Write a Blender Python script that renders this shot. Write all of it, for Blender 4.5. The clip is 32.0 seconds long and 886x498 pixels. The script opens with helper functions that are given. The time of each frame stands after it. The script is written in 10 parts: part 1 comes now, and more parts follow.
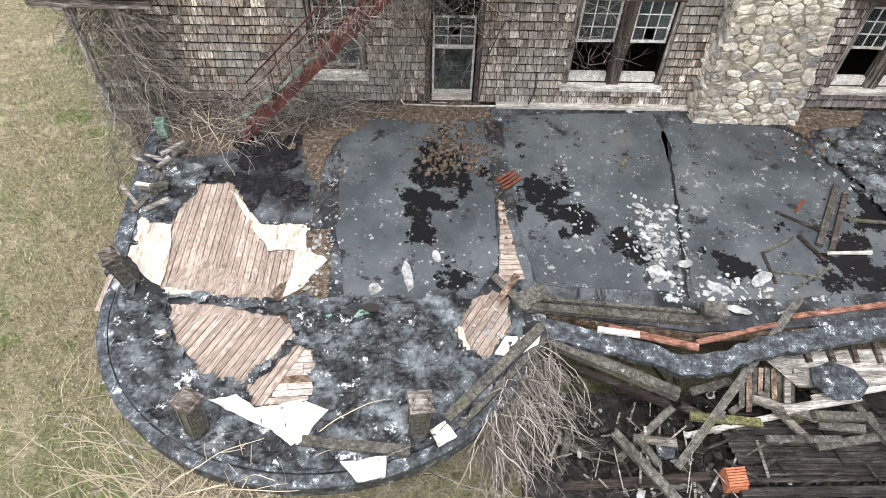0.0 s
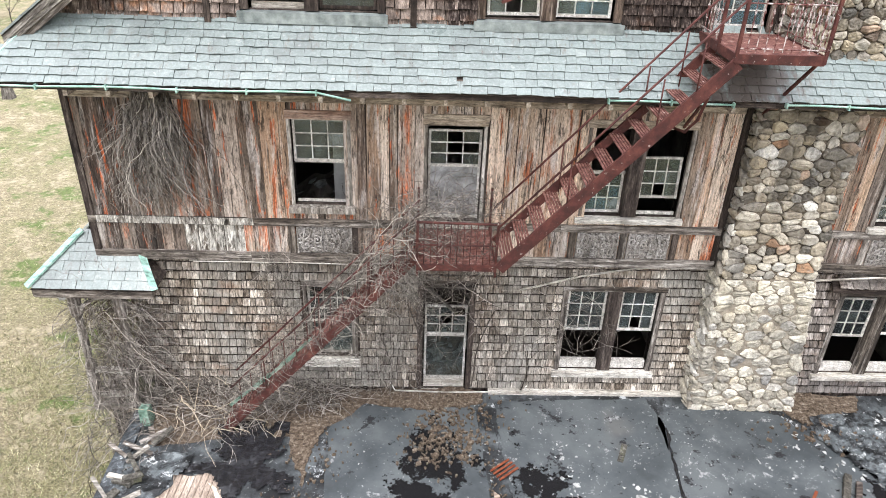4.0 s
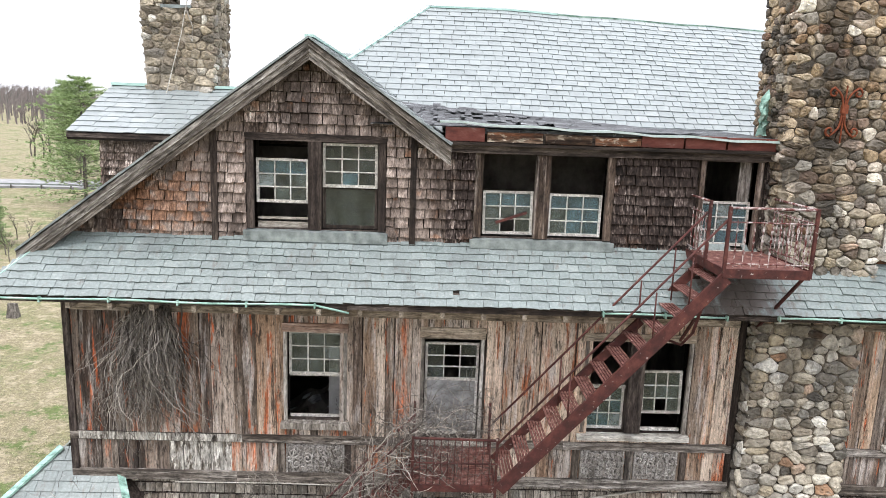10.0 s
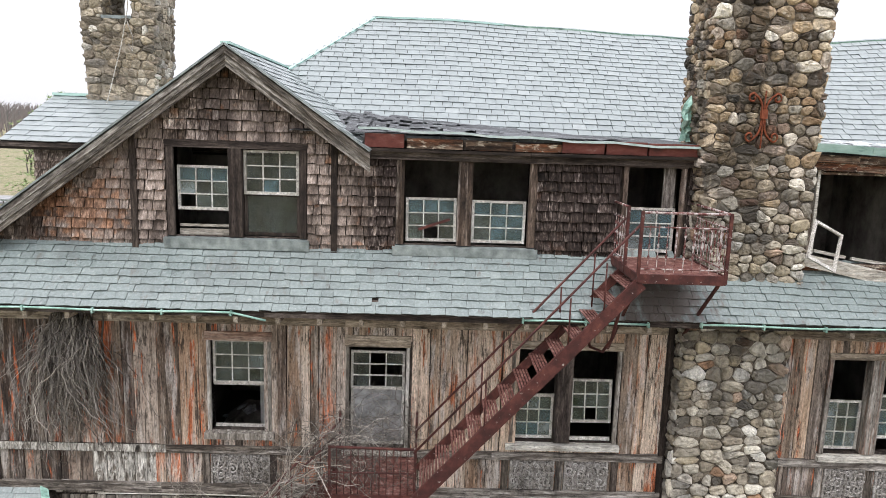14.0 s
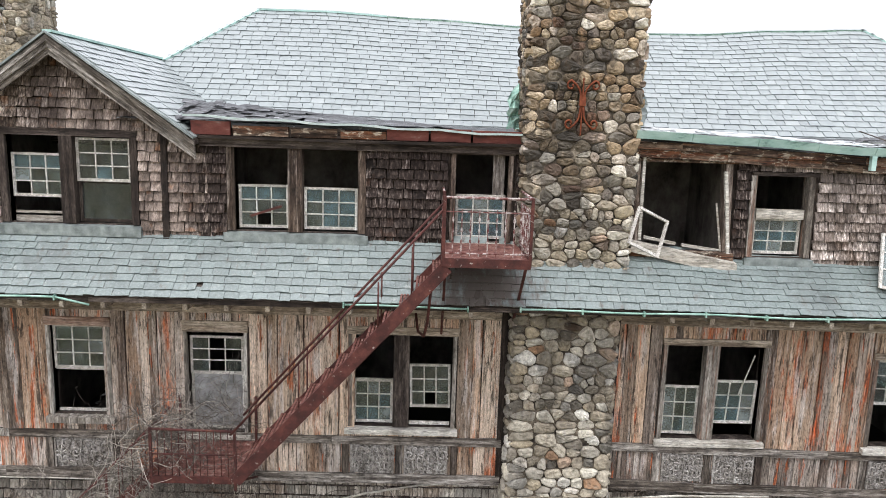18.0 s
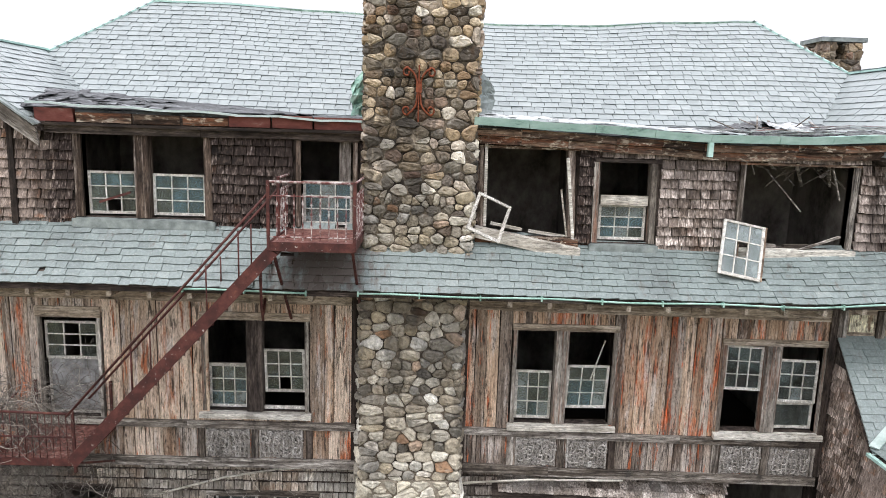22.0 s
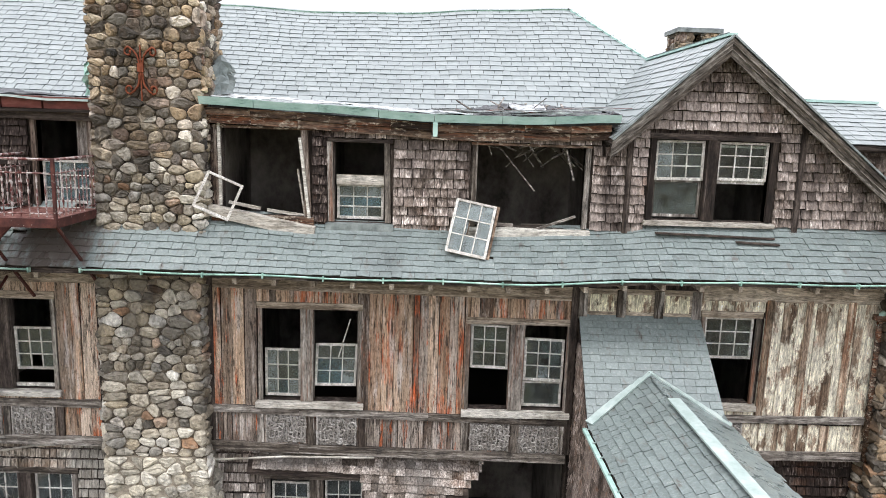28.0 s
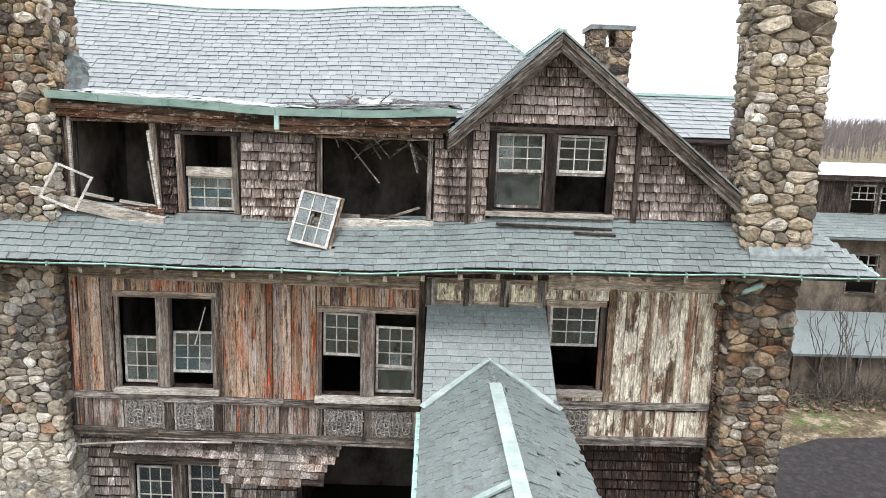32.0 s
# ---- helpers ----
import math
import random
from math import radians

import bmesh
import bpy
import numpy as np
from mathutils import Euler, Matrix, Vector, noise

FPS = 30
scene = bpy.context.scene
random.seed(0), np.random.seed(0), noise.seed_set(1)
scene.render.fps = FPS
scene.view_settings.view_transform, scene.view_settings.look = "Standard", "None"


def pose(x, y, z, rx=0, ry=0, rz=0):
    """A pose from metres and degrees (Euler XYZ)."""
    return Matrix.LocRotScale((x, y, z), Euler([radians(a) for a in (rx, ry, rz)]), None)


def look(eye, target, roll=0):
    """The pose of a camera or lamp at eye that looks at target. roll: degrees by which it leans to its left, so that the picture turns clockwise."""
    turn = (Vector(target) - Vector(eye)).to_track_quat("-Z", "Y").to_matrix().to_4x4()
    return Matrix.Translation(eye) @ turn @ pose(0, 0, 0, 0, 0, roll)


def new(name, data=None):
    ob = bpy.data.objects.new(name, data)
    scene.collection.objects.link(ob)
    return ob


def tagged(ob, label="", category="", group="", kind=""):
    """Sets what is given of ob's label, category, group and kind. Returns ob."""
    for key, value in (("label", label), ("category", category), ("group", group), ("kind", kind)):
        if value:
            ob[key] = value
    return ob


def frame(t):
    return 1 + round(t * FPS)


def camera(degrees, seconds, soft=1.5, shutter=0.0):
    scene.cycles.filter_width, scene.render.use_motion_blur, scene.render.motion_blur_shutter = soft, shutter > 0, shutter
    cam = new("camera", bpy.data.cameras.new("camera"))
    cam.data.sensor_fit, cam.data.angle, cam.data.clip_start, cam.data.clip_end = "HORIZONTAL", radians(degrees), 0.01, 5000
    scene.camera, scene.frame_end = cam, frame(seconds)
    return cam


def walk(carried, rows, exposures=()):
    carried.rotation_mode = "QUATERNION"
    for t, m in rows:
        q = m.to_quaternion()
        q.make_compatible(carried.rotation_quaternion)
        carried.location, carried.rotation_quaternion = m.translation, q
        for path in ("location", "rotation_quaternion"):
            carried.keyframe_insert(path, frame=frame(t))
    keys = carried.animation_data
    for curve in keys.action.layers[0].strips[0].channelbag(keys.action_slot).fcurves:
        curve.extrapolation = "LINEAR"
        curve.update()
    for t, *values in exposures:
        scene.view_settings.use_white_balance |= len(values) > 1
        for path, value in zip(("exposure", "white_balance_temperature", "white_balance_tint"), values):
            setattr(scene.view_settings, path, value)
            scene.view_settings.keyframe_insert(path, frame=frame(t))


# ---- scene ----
cam = camera(64.4, 32.0, soft=0.9)
METRES, EYE, TILT, LEAN, TURN = 15.0, 13.0, 0.0, 0.0, -2.3
ROWS = [
    (0.0, 0.0, 0.0, 0.0, 1.87, -51.93, -1.47),
    (0.5, -0.0025, 0.0027, 0.0003, 1.71, -48.49, -1.58),
    (1.0, -0.002, 0.0045, -0.0014, 1.62, -44.97, -1.66),
    (1.5, -0.0031, 0.0063, -0.0017, 1.5, -41.51, -1.74),
    (2.0, -0.0032, 0.0073, -0.0026, 1.44, -37.97, -1.78),
    (2.5, -0.0034, 0.008, -0.0033, 1.37, -34.64, -1.83),
    (3.0, -0.0031, 0.0086, -0.0034, 1.3, -32.29, -1.88),
    (3.5, -0.0025, 0.0091, -0.0036, 1.27, -30.58, -1.89),
    (5.5, 0.0037, 0.006, -0.0119, 1.41, -24.56, -1.88),
    (6.0, 0.0021, 0.0062, -0.0144, 1.4, -23.04, -1.88),
    (6.5, 0.0006, 0.0063, -0.0168, 1.33, -21.56, -1.9),
    (7.0, 0.0006, 0.0061, -0.0187, 1.3, -20.03, -1.92),
    (7.5, -0.0002, 0.0064, -0.0185, 1.29, -18.56, -1.92),
    (8.0, -0.0003, 0.0067, -0.0191, 1.25, -17.06, -1.94),
    (8.5, -0.0, 0.0073, -0.0183, 1.24, -15.58, -1.93),
    (9.0, -0.0007, 0.0084, -0.0163, 1.25, -14.11, -1.95),
    (9.5, -0.0001, 0.0092, -0.0158, 1.2, -12.62, -1.98),
    (10.0, 0.0009, 0.0092, -0.015, 1.17, -11.15, -2.0),
    (10.5, 0.0006, 0.0086, -0.0137, 1.15, -9.69, -1.99),
    (11.0, 0.0012, 0.009, -0.013, 1.16, -9.7, -1.98),
    (11.5, 0.006, 0.0097, -0.0132, 1.18, -9.73, -1.95),
    (12.0, 0.0156, 0.0102, -0.0142, 1.18, -9.74, -1.94),
    (12.5, 0.03, 0.0109, -0.0154, 1.18, -9.76, -1.9),
    (13.0, 0.0471, 0.0116, -0.0186, 1.21, -9.76, -1.88),
    (13.5, 0.0667, 0.0129, -0.021, 1.23, -9.81, -1.86),
    (14.0, 0.0889, 0.0142, -0.0233, 1.24, -9.82, -1.85),
    (14.5, 0.1126, 0.0148, -0.0258, 1.25, -9.78, -1.85),
    (16.5, 0.2201, 0.0127, -0.0256, 1.36, -9.94, -1.82),
    (17.0, 0.2449, 0.0105, -0.0259, 1.42, -9.96, -1.84),
    (17.5, 0.2648, 0.0079, -0.027, 1.44, -9.97, -1.84),
    (18.0, 0.2827, 0.0056, -0.0292, 1.44, -9.94, -1.82),
    (18.5, 0.3031, 0.0031, -0.0302, 1.48, -9.96, -1.81),
    (19.0, 0.3232, 0.0007, -0.0322, 1.47, -9.94, -1.79),
    (19.5, 0.3451, -0.0005, -0.0341, 1.48, -9.98, -1.78),
    (20.0, 0.369, -0.001, -0.0359, 1.5, -9.99, -1.8),
    (20.5, 0.3915, -0.0015, -0.0366, 1.51, -9.96, -1.8),
    (21.0, 0.4138, -0.0016, -0.0363, 1.51, -9.98, -1.79),
    (21.5, 0.4368, -0.0015, -0.0356, 1.51, -10.07, -1.8),
    (22.0, 0.46, -0.002, -0.0372, 1.48, -10.01, -1.8),
    (22.5, 0.4839, -0.0017, -0.0381, 1.46, -9.99, -1.8),
    (23.0, 0.5087, -0.0007, -0.0379, 1.45, -10.02, -1.82),
    (23.5, 0.5329, 0.0004, -0.0378, 1.44, -10.08, -1.83),
    (24.0, 0.5569, 0.0009, -0.0378, 1.43, -10.07, -1.84),
    (24.5, 0.5823, 0.0006, -0.0376, 1.44, -10.08, -1.85),
    (25.0, 0.6087, -0.0, -0.0389, 1.47, -10.11, -1.86),
    (25.5, 0.635, -0.0006, -0.0419, 1.48, -10.12, -1.86),
    (27.5, 0.7434, -0.007, -0.0507, 1.52, -9.96, -1.89),
    (28.0, 0.7692, -0.0094, -0.0498, 1.52, -10.02, -1.92),
    (28.5, 0.7939, -0.0127, -0.05, 1.52, -10.02, -1.92),
    (29.0, 0.8183, -0.0156, -0.0504, 1.52, -10.05, -1.93),
    (29.5, 0.842, -0.0188, -0.0508, 1.53, -10.08, -1.93),
    (30.0, 0.8644, -0.0216, -0.05, 1.53, -10.1, -1.94),
    (30.5, 0.8867, -0.0236, -0.0488, 1.56, -10.11, -1.93),
    (31.0, 0.9104, -0.0254, -0.0491, 1.57, -10.12, -1.92),
    (31.5, 0.9348, -0.0277, -0.0489, 1.56, -10.14, -1.95),
    (32.0, 0.9564, -0.0295, -0.0494, 1.59, -10.15, -1.94),
]
walk(cam, [(t, pose(0, 0, EYE, TILT, LEAN, TURN) @ pose(METRES * x, METRES * y, METRES * z, 90 + pitch, roll, yaw)) for t, x, y, z, yaw, pitch, roll in ROWS],
     [(0.0, 0.56), (3.5, 0.86), (6.0, 0.96), (9.0, 0.9), (10.5, 0.42), (14.0, 0.32), (19.0, 0.4), (32.0, 0.4)])

# ---------------------------------------------------------------- light
world = bpy.data.worlds.new("overcast")
world.use_nodes = True
scene.world = world
_wn, _wl = world.node_tree.nodes, world.node_tree.links
_sky = _wn.new("ShaderNodeTexSky")
_sky.sky_type, _sky.sun_disc = "NISHITA", False
_sky.sun_elevation, _sky.sun_rotation = radians(52), radians(200)
_mix = _wn.new("ShaderNodeMix")
_mix.data_type = "RGBA"
_mix.inputs[0].default_value = 0.93          # a closed, even layer of cloud over the sky
_mix.inputs[7].default_value = (9.57, 9.58, 10.35, 1)
_wl.new(_sky.outputs[0], _mix.inputs[6])
# cloud cover: brighter overhead than towards the horizon
_tc, _sep, _mr = _wn.new("ShaderNodeTexCoord"), _wn.new("ShaderNodeSeparateXYZ"), _wn.new("ShaderNodeMapRange")
_mr.inputs[1].default_value, _mr.inputs[2].default_value, _mr.inputs[3].default_value, _mr.inputs[4].default_value = 0.0, 1.0, 0.6, 1.5
_wl.new(_tc.outputs["Generated"], _sep.inputs[0])
_wl.new(_sep.outputs[2], _mr.inputs[0])
_vm = _wn.new("ShaderNodeVectorMath")
_vm.operation = "SCALE"
_wl.new(_mix.outputs[2], _vm.inputs[0])
_wl.new(_mr.outputs[0], _vm.inputs["Scale"])
_wl.new(_vm.outputs[0], _wn["Background"].inputs[0])
_wn["Background"].inputs[1].default_value = 0.14
_sun = bpy.data.lights.new("sun", "SUN")
_sun.energy, _sun.angle, _sun.color = 1.5, radians(20), (1.0, 0.98, 0.95)
sun = new("sun", _sun)
sun.matrix_world = look((-5, -9, 28), (0, 2, 0))


# ---------------------------------------------------------------- mesh helpers
class Geo:
    """Vertices and faces of one mesh."""

    def __init__(self):
        self.v, self.f = [], []

    def add(self, verts, faces):
        k = len(self.v)
        self.v.extend(tuple(p) for p in verts)
        self.f.extend(tuple(i + k for i in f) for f in faces)
        return self

    def hexa(self, p):
        """Eight corners: four below, four above, both turning left."""
        return self.add(p, [(3, 2, 1, 0), (4, 5, 6, 7), (0, 1, 5, 4), (1, 2, 6, 5), (2, 3, 7, 6), (3, 0, 4, 7)])

    def box(self, x0, x1, y0, y1, z0, z1):
        return self.hexa([(x0, y0, z0), (x1, y0, z0), (x1, y1, z0), (x0, y1, z0), (x0, y0, z1), (x1, y0, z1), (x1, y1, z1), (x0, y1, z1)])

    def bar(self, a, b, w, h, up=(0, 0, 1)):
        """A bar from a to b, w wide and h deep along up."""
        a, b = Vector(a), Vector(b)
        d = (b - a).normalized()
        s = d.cross(Vector(up))
        if s.length < 1e-4:
            s = d.cross(Vector((1, 0, 0)))
        s.normalize()
        t = s.cross(d).normalized()
        s, t = s * w / 2, t * h / 2
        return self.hexa([a - s - t, a + s - t, b + s - t, b - s - t, a - s + t, a + s + t, b + s + t, b - s + t])

    def tube(self, pts, r, n=5, r1=None):
        pts = [Vector(p) for p in pts]
        k, m = len(self.v), len(pts)
        r1 = r if r1 is None else r1
        for i, p in enumerate(pts):
            d = (pts[min(i + 1, m - 1)] - pts[max(i - 1, 0)]).normalized()
            s = d.cross(Vector((0.31, 0.17, 0.93)))
            if s.length < 1e-3:
                s = d.cross(Vector((1, 0, 0)))
            s.normalize()
            t = d.cross(s)
            rr = r + (r1 - r) * i / max(1, m - 1)
            for j in range(n):
                a = 2 * math.pi * j / n
                self.v.append(tuple(p + s * (rr * math.cos(a)) + t * (rr * math.sin(a))))
        for i in range(m - 1):
            for j in range(n):
                j2 = (j + 1) % n
                self.f.append((k + i * n + j, k + i * n + j2, k + (i + 1) * n + j2, k + (i + 1) * n + j))
        self.f.append(tuple(k + j for j in reversed(range(n))))
        self.f.append(tuple(k + (m - 1) * n + j for j in range(n)))
        return self

    def slab(self, poly, z0, z1):
        """A flat polygon (x, y), drawn up from z0 to z1."""
        n = len(poly)
        self.add([(x, y, z0) for x, y in poly] + [(x, y, z1) for x, y in poly],
                 [tuple(reversed(range(n))), tuple(range(n, 2 * n))] + [(i, (i + 1) % n, n + (i + 1) % n, n + i) for i in range(n)])
        return self

    def mesh(self, name, mat=None, smooth=False):
        me = bpy.data.meshes.new(name)
        me.from_pydata(self.v, [], self.f)
        if smooth:
            me.polygons.foreach_set("use_smooth", [True] * len(me.polygons))
        if mat:
            me.materials.append(mat)
        me.update()
        return me


def part(name, geo, mat, parent=None, label="", smooth=False, kind=""):
    ob = new(name, geo.mesh(name, mat, smooth) if isinstance(geo, Geo) else geo)
    if parent:
        ob.parent = parent
        if not parent.parent:
            ob.matrix_parent_inverse = Matrix.Translation(-parent.location)
    return tagged(ob, label, "", "", kind)


def thing(name, at, label, category, group="", kind=""):
    ob = new(name)
    ob.location = at
    ob.empty_display_size = 0.1
    return tagged(ob, label, category, group, kind)


def solid(name, geo, mat, label, category="", kind="", smooth=False, group=""):
    return tagged(part(name, geo, mat, None, "", smooth), label, category, group, kind)


def piece(name, mesh, m, parent):
    ob = new(name, mesh)
    ob.parent = parent
    ob.matrix_parent_inverse = Matrix.Translation(-parent.location)
    ob.matrix_basis = m
    return ob


rng = random.Random(7)


def ru(a, b):
    return a + (b - a) * rng.random()


def minus(spans, cuts):
    """Spans (a, b) with the cuts taken out."""
    for c0, c1 in cuts:
        out = []
        for a, b in spans:
            if c1 <= a or c0 >= b:
                out.append((a, b))
            else:
                if c0 > a:
                    out.append((a, c0))
                if c1 < b:
                    out.append((c1, b))
        spans = out
    return spans


_units = {}


def unit_piece(th, rag, mat, taper=True, k=0.02):
    """Meshes of a slate or shingle, one wide and one long, thin at its upper end."""
    key = (th, rag, mat.name, taper, k)
    if key not in _units:
        out = []
        for i in range(7):
            g = Geo()
            e = [rng.uniform(-rag, rag) for _ in range(3)]
            t0 = th * (0.1 if taper else 1)
            un = th * 0.5
            low = [(-0.5 + k, e[0]), (rng.uniform(-0.15, 0.15), e[1]), (0.5 - k, e[2])]
            v = [(x, y, un) for x, y in low] + [(0.5 - k, 1, -th * 0.6), (-0.5 + k, 1, -th * 0.6)]
            v += [(x, y, th) for x, y in low] + [(0.5 - k, 1, t0), (-0.5 + k, 1, t0)]
            g.add(v, [(4, 3, 2, 1, 0), (5, 6, 7, 8, 9), (0, 1, 6, 5), (1, 2, 7, 6), (2, 3, 8, 7), (4, 0, 5, 9)])
            out.append(g.mesh("unit", mat))
        _units[key] = out
    return _units[key]


def lay(name, parent, o, u, v, spans, rows, expo, w, mat, th=0.012, rag=0.05, cap=300, near=None, off=None, lap=1.5, tilt=0.6, lost=0.0, v0=0.0, jag=0.02, gap=0.02, follow=True):
    """Courses of slates or shingles on the plane o + u, v: those in near become pieces, up to cap; the rest are joined."""
    o, u, v = Vector(o), Vector(u).normalized(), Vector(v).normalized()
    n = u.cross(v).normalized()
    loose_n = 0.5
    if name == "slate":          # slates lie flatter and closer than shingles
        tilt, jag, gap, loose_n = tilt * 0.55, 0.014, max(0.012, gap - 0.008), 0.4
    units = unit_piece(th, rag, mat, True, gap)
    rest, count = Geo(), 0
    for r in range(rows):
        y = v0 + r * expo
        for a, b in spans(y + expo * 0.5):
            x = a - ru(0, w[0] * 0.6)
            while x < b - 0.015:
                wd = ru(*w)
                x0, x1 = max(a, x), min(b, x + wd)
                x += wd
                if x1 - x0 < 0.03 or rng.random() < lost:
                    continue
                c, ln = (x0 + x1) / 2, expo * lap
                p = o + u * c + v * (y + ru(-0.4, 0.3) * jag) + n * (0.006 + ru(0, th * loose_n))
                u1, v1, n1 = u, v, n
                if off:
                    d0 = Vector(off(c, y))
                    p = p + d0
                    if follow:
                        u1 = (u + (Vector(off(c + 0.1, y)) - d0) * 10).normalized()
                        v1 = (v + (Vector(off(c, y + 0.1)) - d0) * 10).normalized()
                        n1 = u1.cross(v1).normalized()
                ta, tb = radians(ru(-tilt, tilt)), radians(ru(0, tilt * 1.6))
                uu = (u1 * math.cos(ta) + v1 * math.sin(ta))
                vv = (v1 * math.cos(ta) - u1 * math.sin(ta))
                vv = vv * math.cos(tb) - n1 * math.sin(tb)
                m = Matrix.Identity(4)
                for i in range(3):
                    m[i][0], m[i][1], m[i][2], m[i][3] = uu[i] * (x1 - x0), vv[i] * ln, n1[i], p[i]
                me = rng.choice(units)
                if count < cap and (near is None or near(c, y)):
                    piece(name, me, m, parent)
                    count += 1
                else:
                    rest.add([m @ q.co for q in me.vertices], [tuple(q.vertices) for q in me.polygons])
    if rest.v:
        part(name + "_field", rest, mat, parent, kind="stuff")


def cells(W, H, size, aspect, rnd):
    """Rough courses of irregular stones that fill W x H: convex outlines."""
    pts, y = [], -0.02
    while y < H:
        rh = size * rnd.uniform(0.75, 1.5)
        x = -rnd.uniform(0, rh)
        while x < W:
            w = rh * aspect * rnd.choice((0.5, 0.7, 0.9, 1.1, 1.4, 1.8)) * rnd.uniform(0.9, 1.1)
            if rnd.random() < 0.2 and rh > size:      # two small ones above each other
                for k in (0.25, 0.75):
                    pts.append((x + w * 0.5 + rnd.uniform(-0.1, 0.1) * w, y + rh * k))
            else:
                pts.append((x + w * 0.5, y + rh * (0.5 + rnd.uniform(-0.24, 0.24))))
            x += w
        y += rh
    pts = [(x, z) for x, z in pts if 0.01 < x < W - 0.01 and 0.01 < z < H - 0.01]
    P = np.array(pts)
    S = np.array([1 / aspect, 1.0])
    Q = P * S
    out = []
    for i in range(len(P)):
        d = ((Q - Q[i]) ** 2).sum(1)
        near = np.argsort(d)[1:30]
        poly = [(-0.0, -0.0), (W, 0), (W, H), (0, H)]
        for j in near:
            mx, my = (Q[i] + Q[j]) / 2
            nx, ny = Q[j] - Q[i]
            res = []
            for a in range(len(poly)):
                p, q = poly[a], poly[(a + 1) % len(poly)]
                dp = (p[0] * S[0] - mx) * nx + (p[1] - my) * ny
                dq = (q[0] * S[0] - mx) * nx + (q[1] - my) * ny
                if dp <= 0:
                    res.append(p)
                if dp * dq < 0:
                    t = dp / (dp - dq)
                    res.append((p[0] + (q[0] - p[0]) * t, p[1] + (q[1] - p[1]) * t))
            poly = res
            if len(poly) < 3:
                break
        if len(poly) >= 3:
            out.append(poly)
    return out


def round_off(poly, n, k=0.28):
    q = []
    for i in range(len(poly)):
        a, b = poly[i], poly[(i + 1) % len(poly)]
        q.append((a[0] + (b[0] - a[0]) * k, a[1] + (b[1] - a[1]) * k))
        q.append((a[0] + (b[0] - a[0]) * (1 - k), a[1] + (b[1] - a[1]) * (1 - k)))
    ln = [0.0]
    for i in range(len(q)):
        ln.append(ln[-1] + math.dist(q[i], q[(i + 1) % len(q)]))
    out, j = [], 0
    for s in range(n):
        t = ln[-1] * s / n
        while ln[j + 1] < t:
            j += 1
        f = (t - ln[j]) / max(1e-6, ln[j + 1] - ln[j])
        a, b = q[j], q[(j + 1) % len(q)]
        out.append((a[0] + (b[0] - a[0]) * f, a[1] + (b[1] - a[1]) * f))
    return out


def stones(parent, quad, size, mat, cap=300, aspect=1.35, bulge=(0.04, 0.10), seed=1, name="stone", skip=None):
    """Field stones on a four-cornered face: bottom left, bottom right, top right, top left as seen from outside."""
    rnd = random.Random(seed)
    A, B, C, D = (Vector(p) for p in quad)
    W, H = ((B - A).length + (C - D).length) / 2, ((D - A).length + (C - B).length) / 2
    n = (B - A).cross(D - A).normalized()

    def at(x, y, h):
        f, g = x / W, y / H
        return (A + (B - A) * f) * (1 - g) + (D + (C - D) * f) * g + n * h

    rest, count = Geo(), 0
    for poly in cells(W, H, size, aspect, rnd):
        cx, cy = sum(p[0] for p in poly) / len(poly), sum(p[1] for p in poly) / len(poly)
        if skip and skip(at(cx, cy, 0)):
            continue
        m = 12
        r = round_off(poly, m, rnd.uniform(0.1, 0.3))
        sz = math.sqrt(abs(sum(r[i][0] * r[(i + 1) % m][1] - r[(i + 1) % m][0] * r[i][1] for i in range(m))) / 2)
        if sz < 0.045:
            continue
        k = 1 - rnd.uniform(0.001, 0.014) / sz
        h = min(rnd.uniform(*bulge), sz * 0.4)
        tx, ty = rnd.uniform(-0.28, 0.28), rnd.uniform(-0.2, 0.34)
        g = Geo()
        v = []
        wob = [rnd.uniform(0.92, 1.05) for _ in range(m)]
        edge = 0.025
        flat = rnd.uniform(0.66, 0.86)
        for sc, hh in ((k, -0.05), (k * 0.99, h * 0.5), (k * flat, h * 0.96), (k * 0.4, h * 1.05)):
            for i, (px, py) in enumerate(r):
                wb = wob[i] * (1 if hh < h else rnd.uniform(0.8, 1.2))
                x, y = cx + (px - cx) * sc * wb, cy + (py - cy) * sc * wb
                if px < 0.01 or px > W - 0.01:
                    x += (edge if px > W / 2 else -edge) * (1 if hh < h * 0.6 else 0.2) * (wob[i] - 0.92) * 13
                v.append(at(x, y, max(-0.05, hh + ((px - cx) * tx + (py - cy) * ty) * sc * (hh > 0) + (rnd.uniform(-0.012, 0.012) if hh > 0 else 0))))
        v.append(at(cx + rnd.uniform(-0.02, 0.02), cy + rnd.uniform(-0.02, 0.02), h * rnd.uniform(0.9, 1.1)))
        f = []
        for L in (0, m, 2 * m):
            f += [(L + i, L + (i + 1) % m, L + m + (i + 1) % m, L + m + i) for i in range(m)]
        f += [(3 * m + i, 3 * m + (i + 1) % m, 4 * m) for i in range(m)]
        if count < cap:
            g.add(v, f)
            part(name, g, mat(at(cx, cy, 0), rnd) if callable(mat) else mat, parent)
            count += 1
        else:
            rest.add(v, f)
    if rest.v:
        part(name + "_rest", rest, mat(A, rnd) if callable(mat) else mat, parent, kind="stuff")


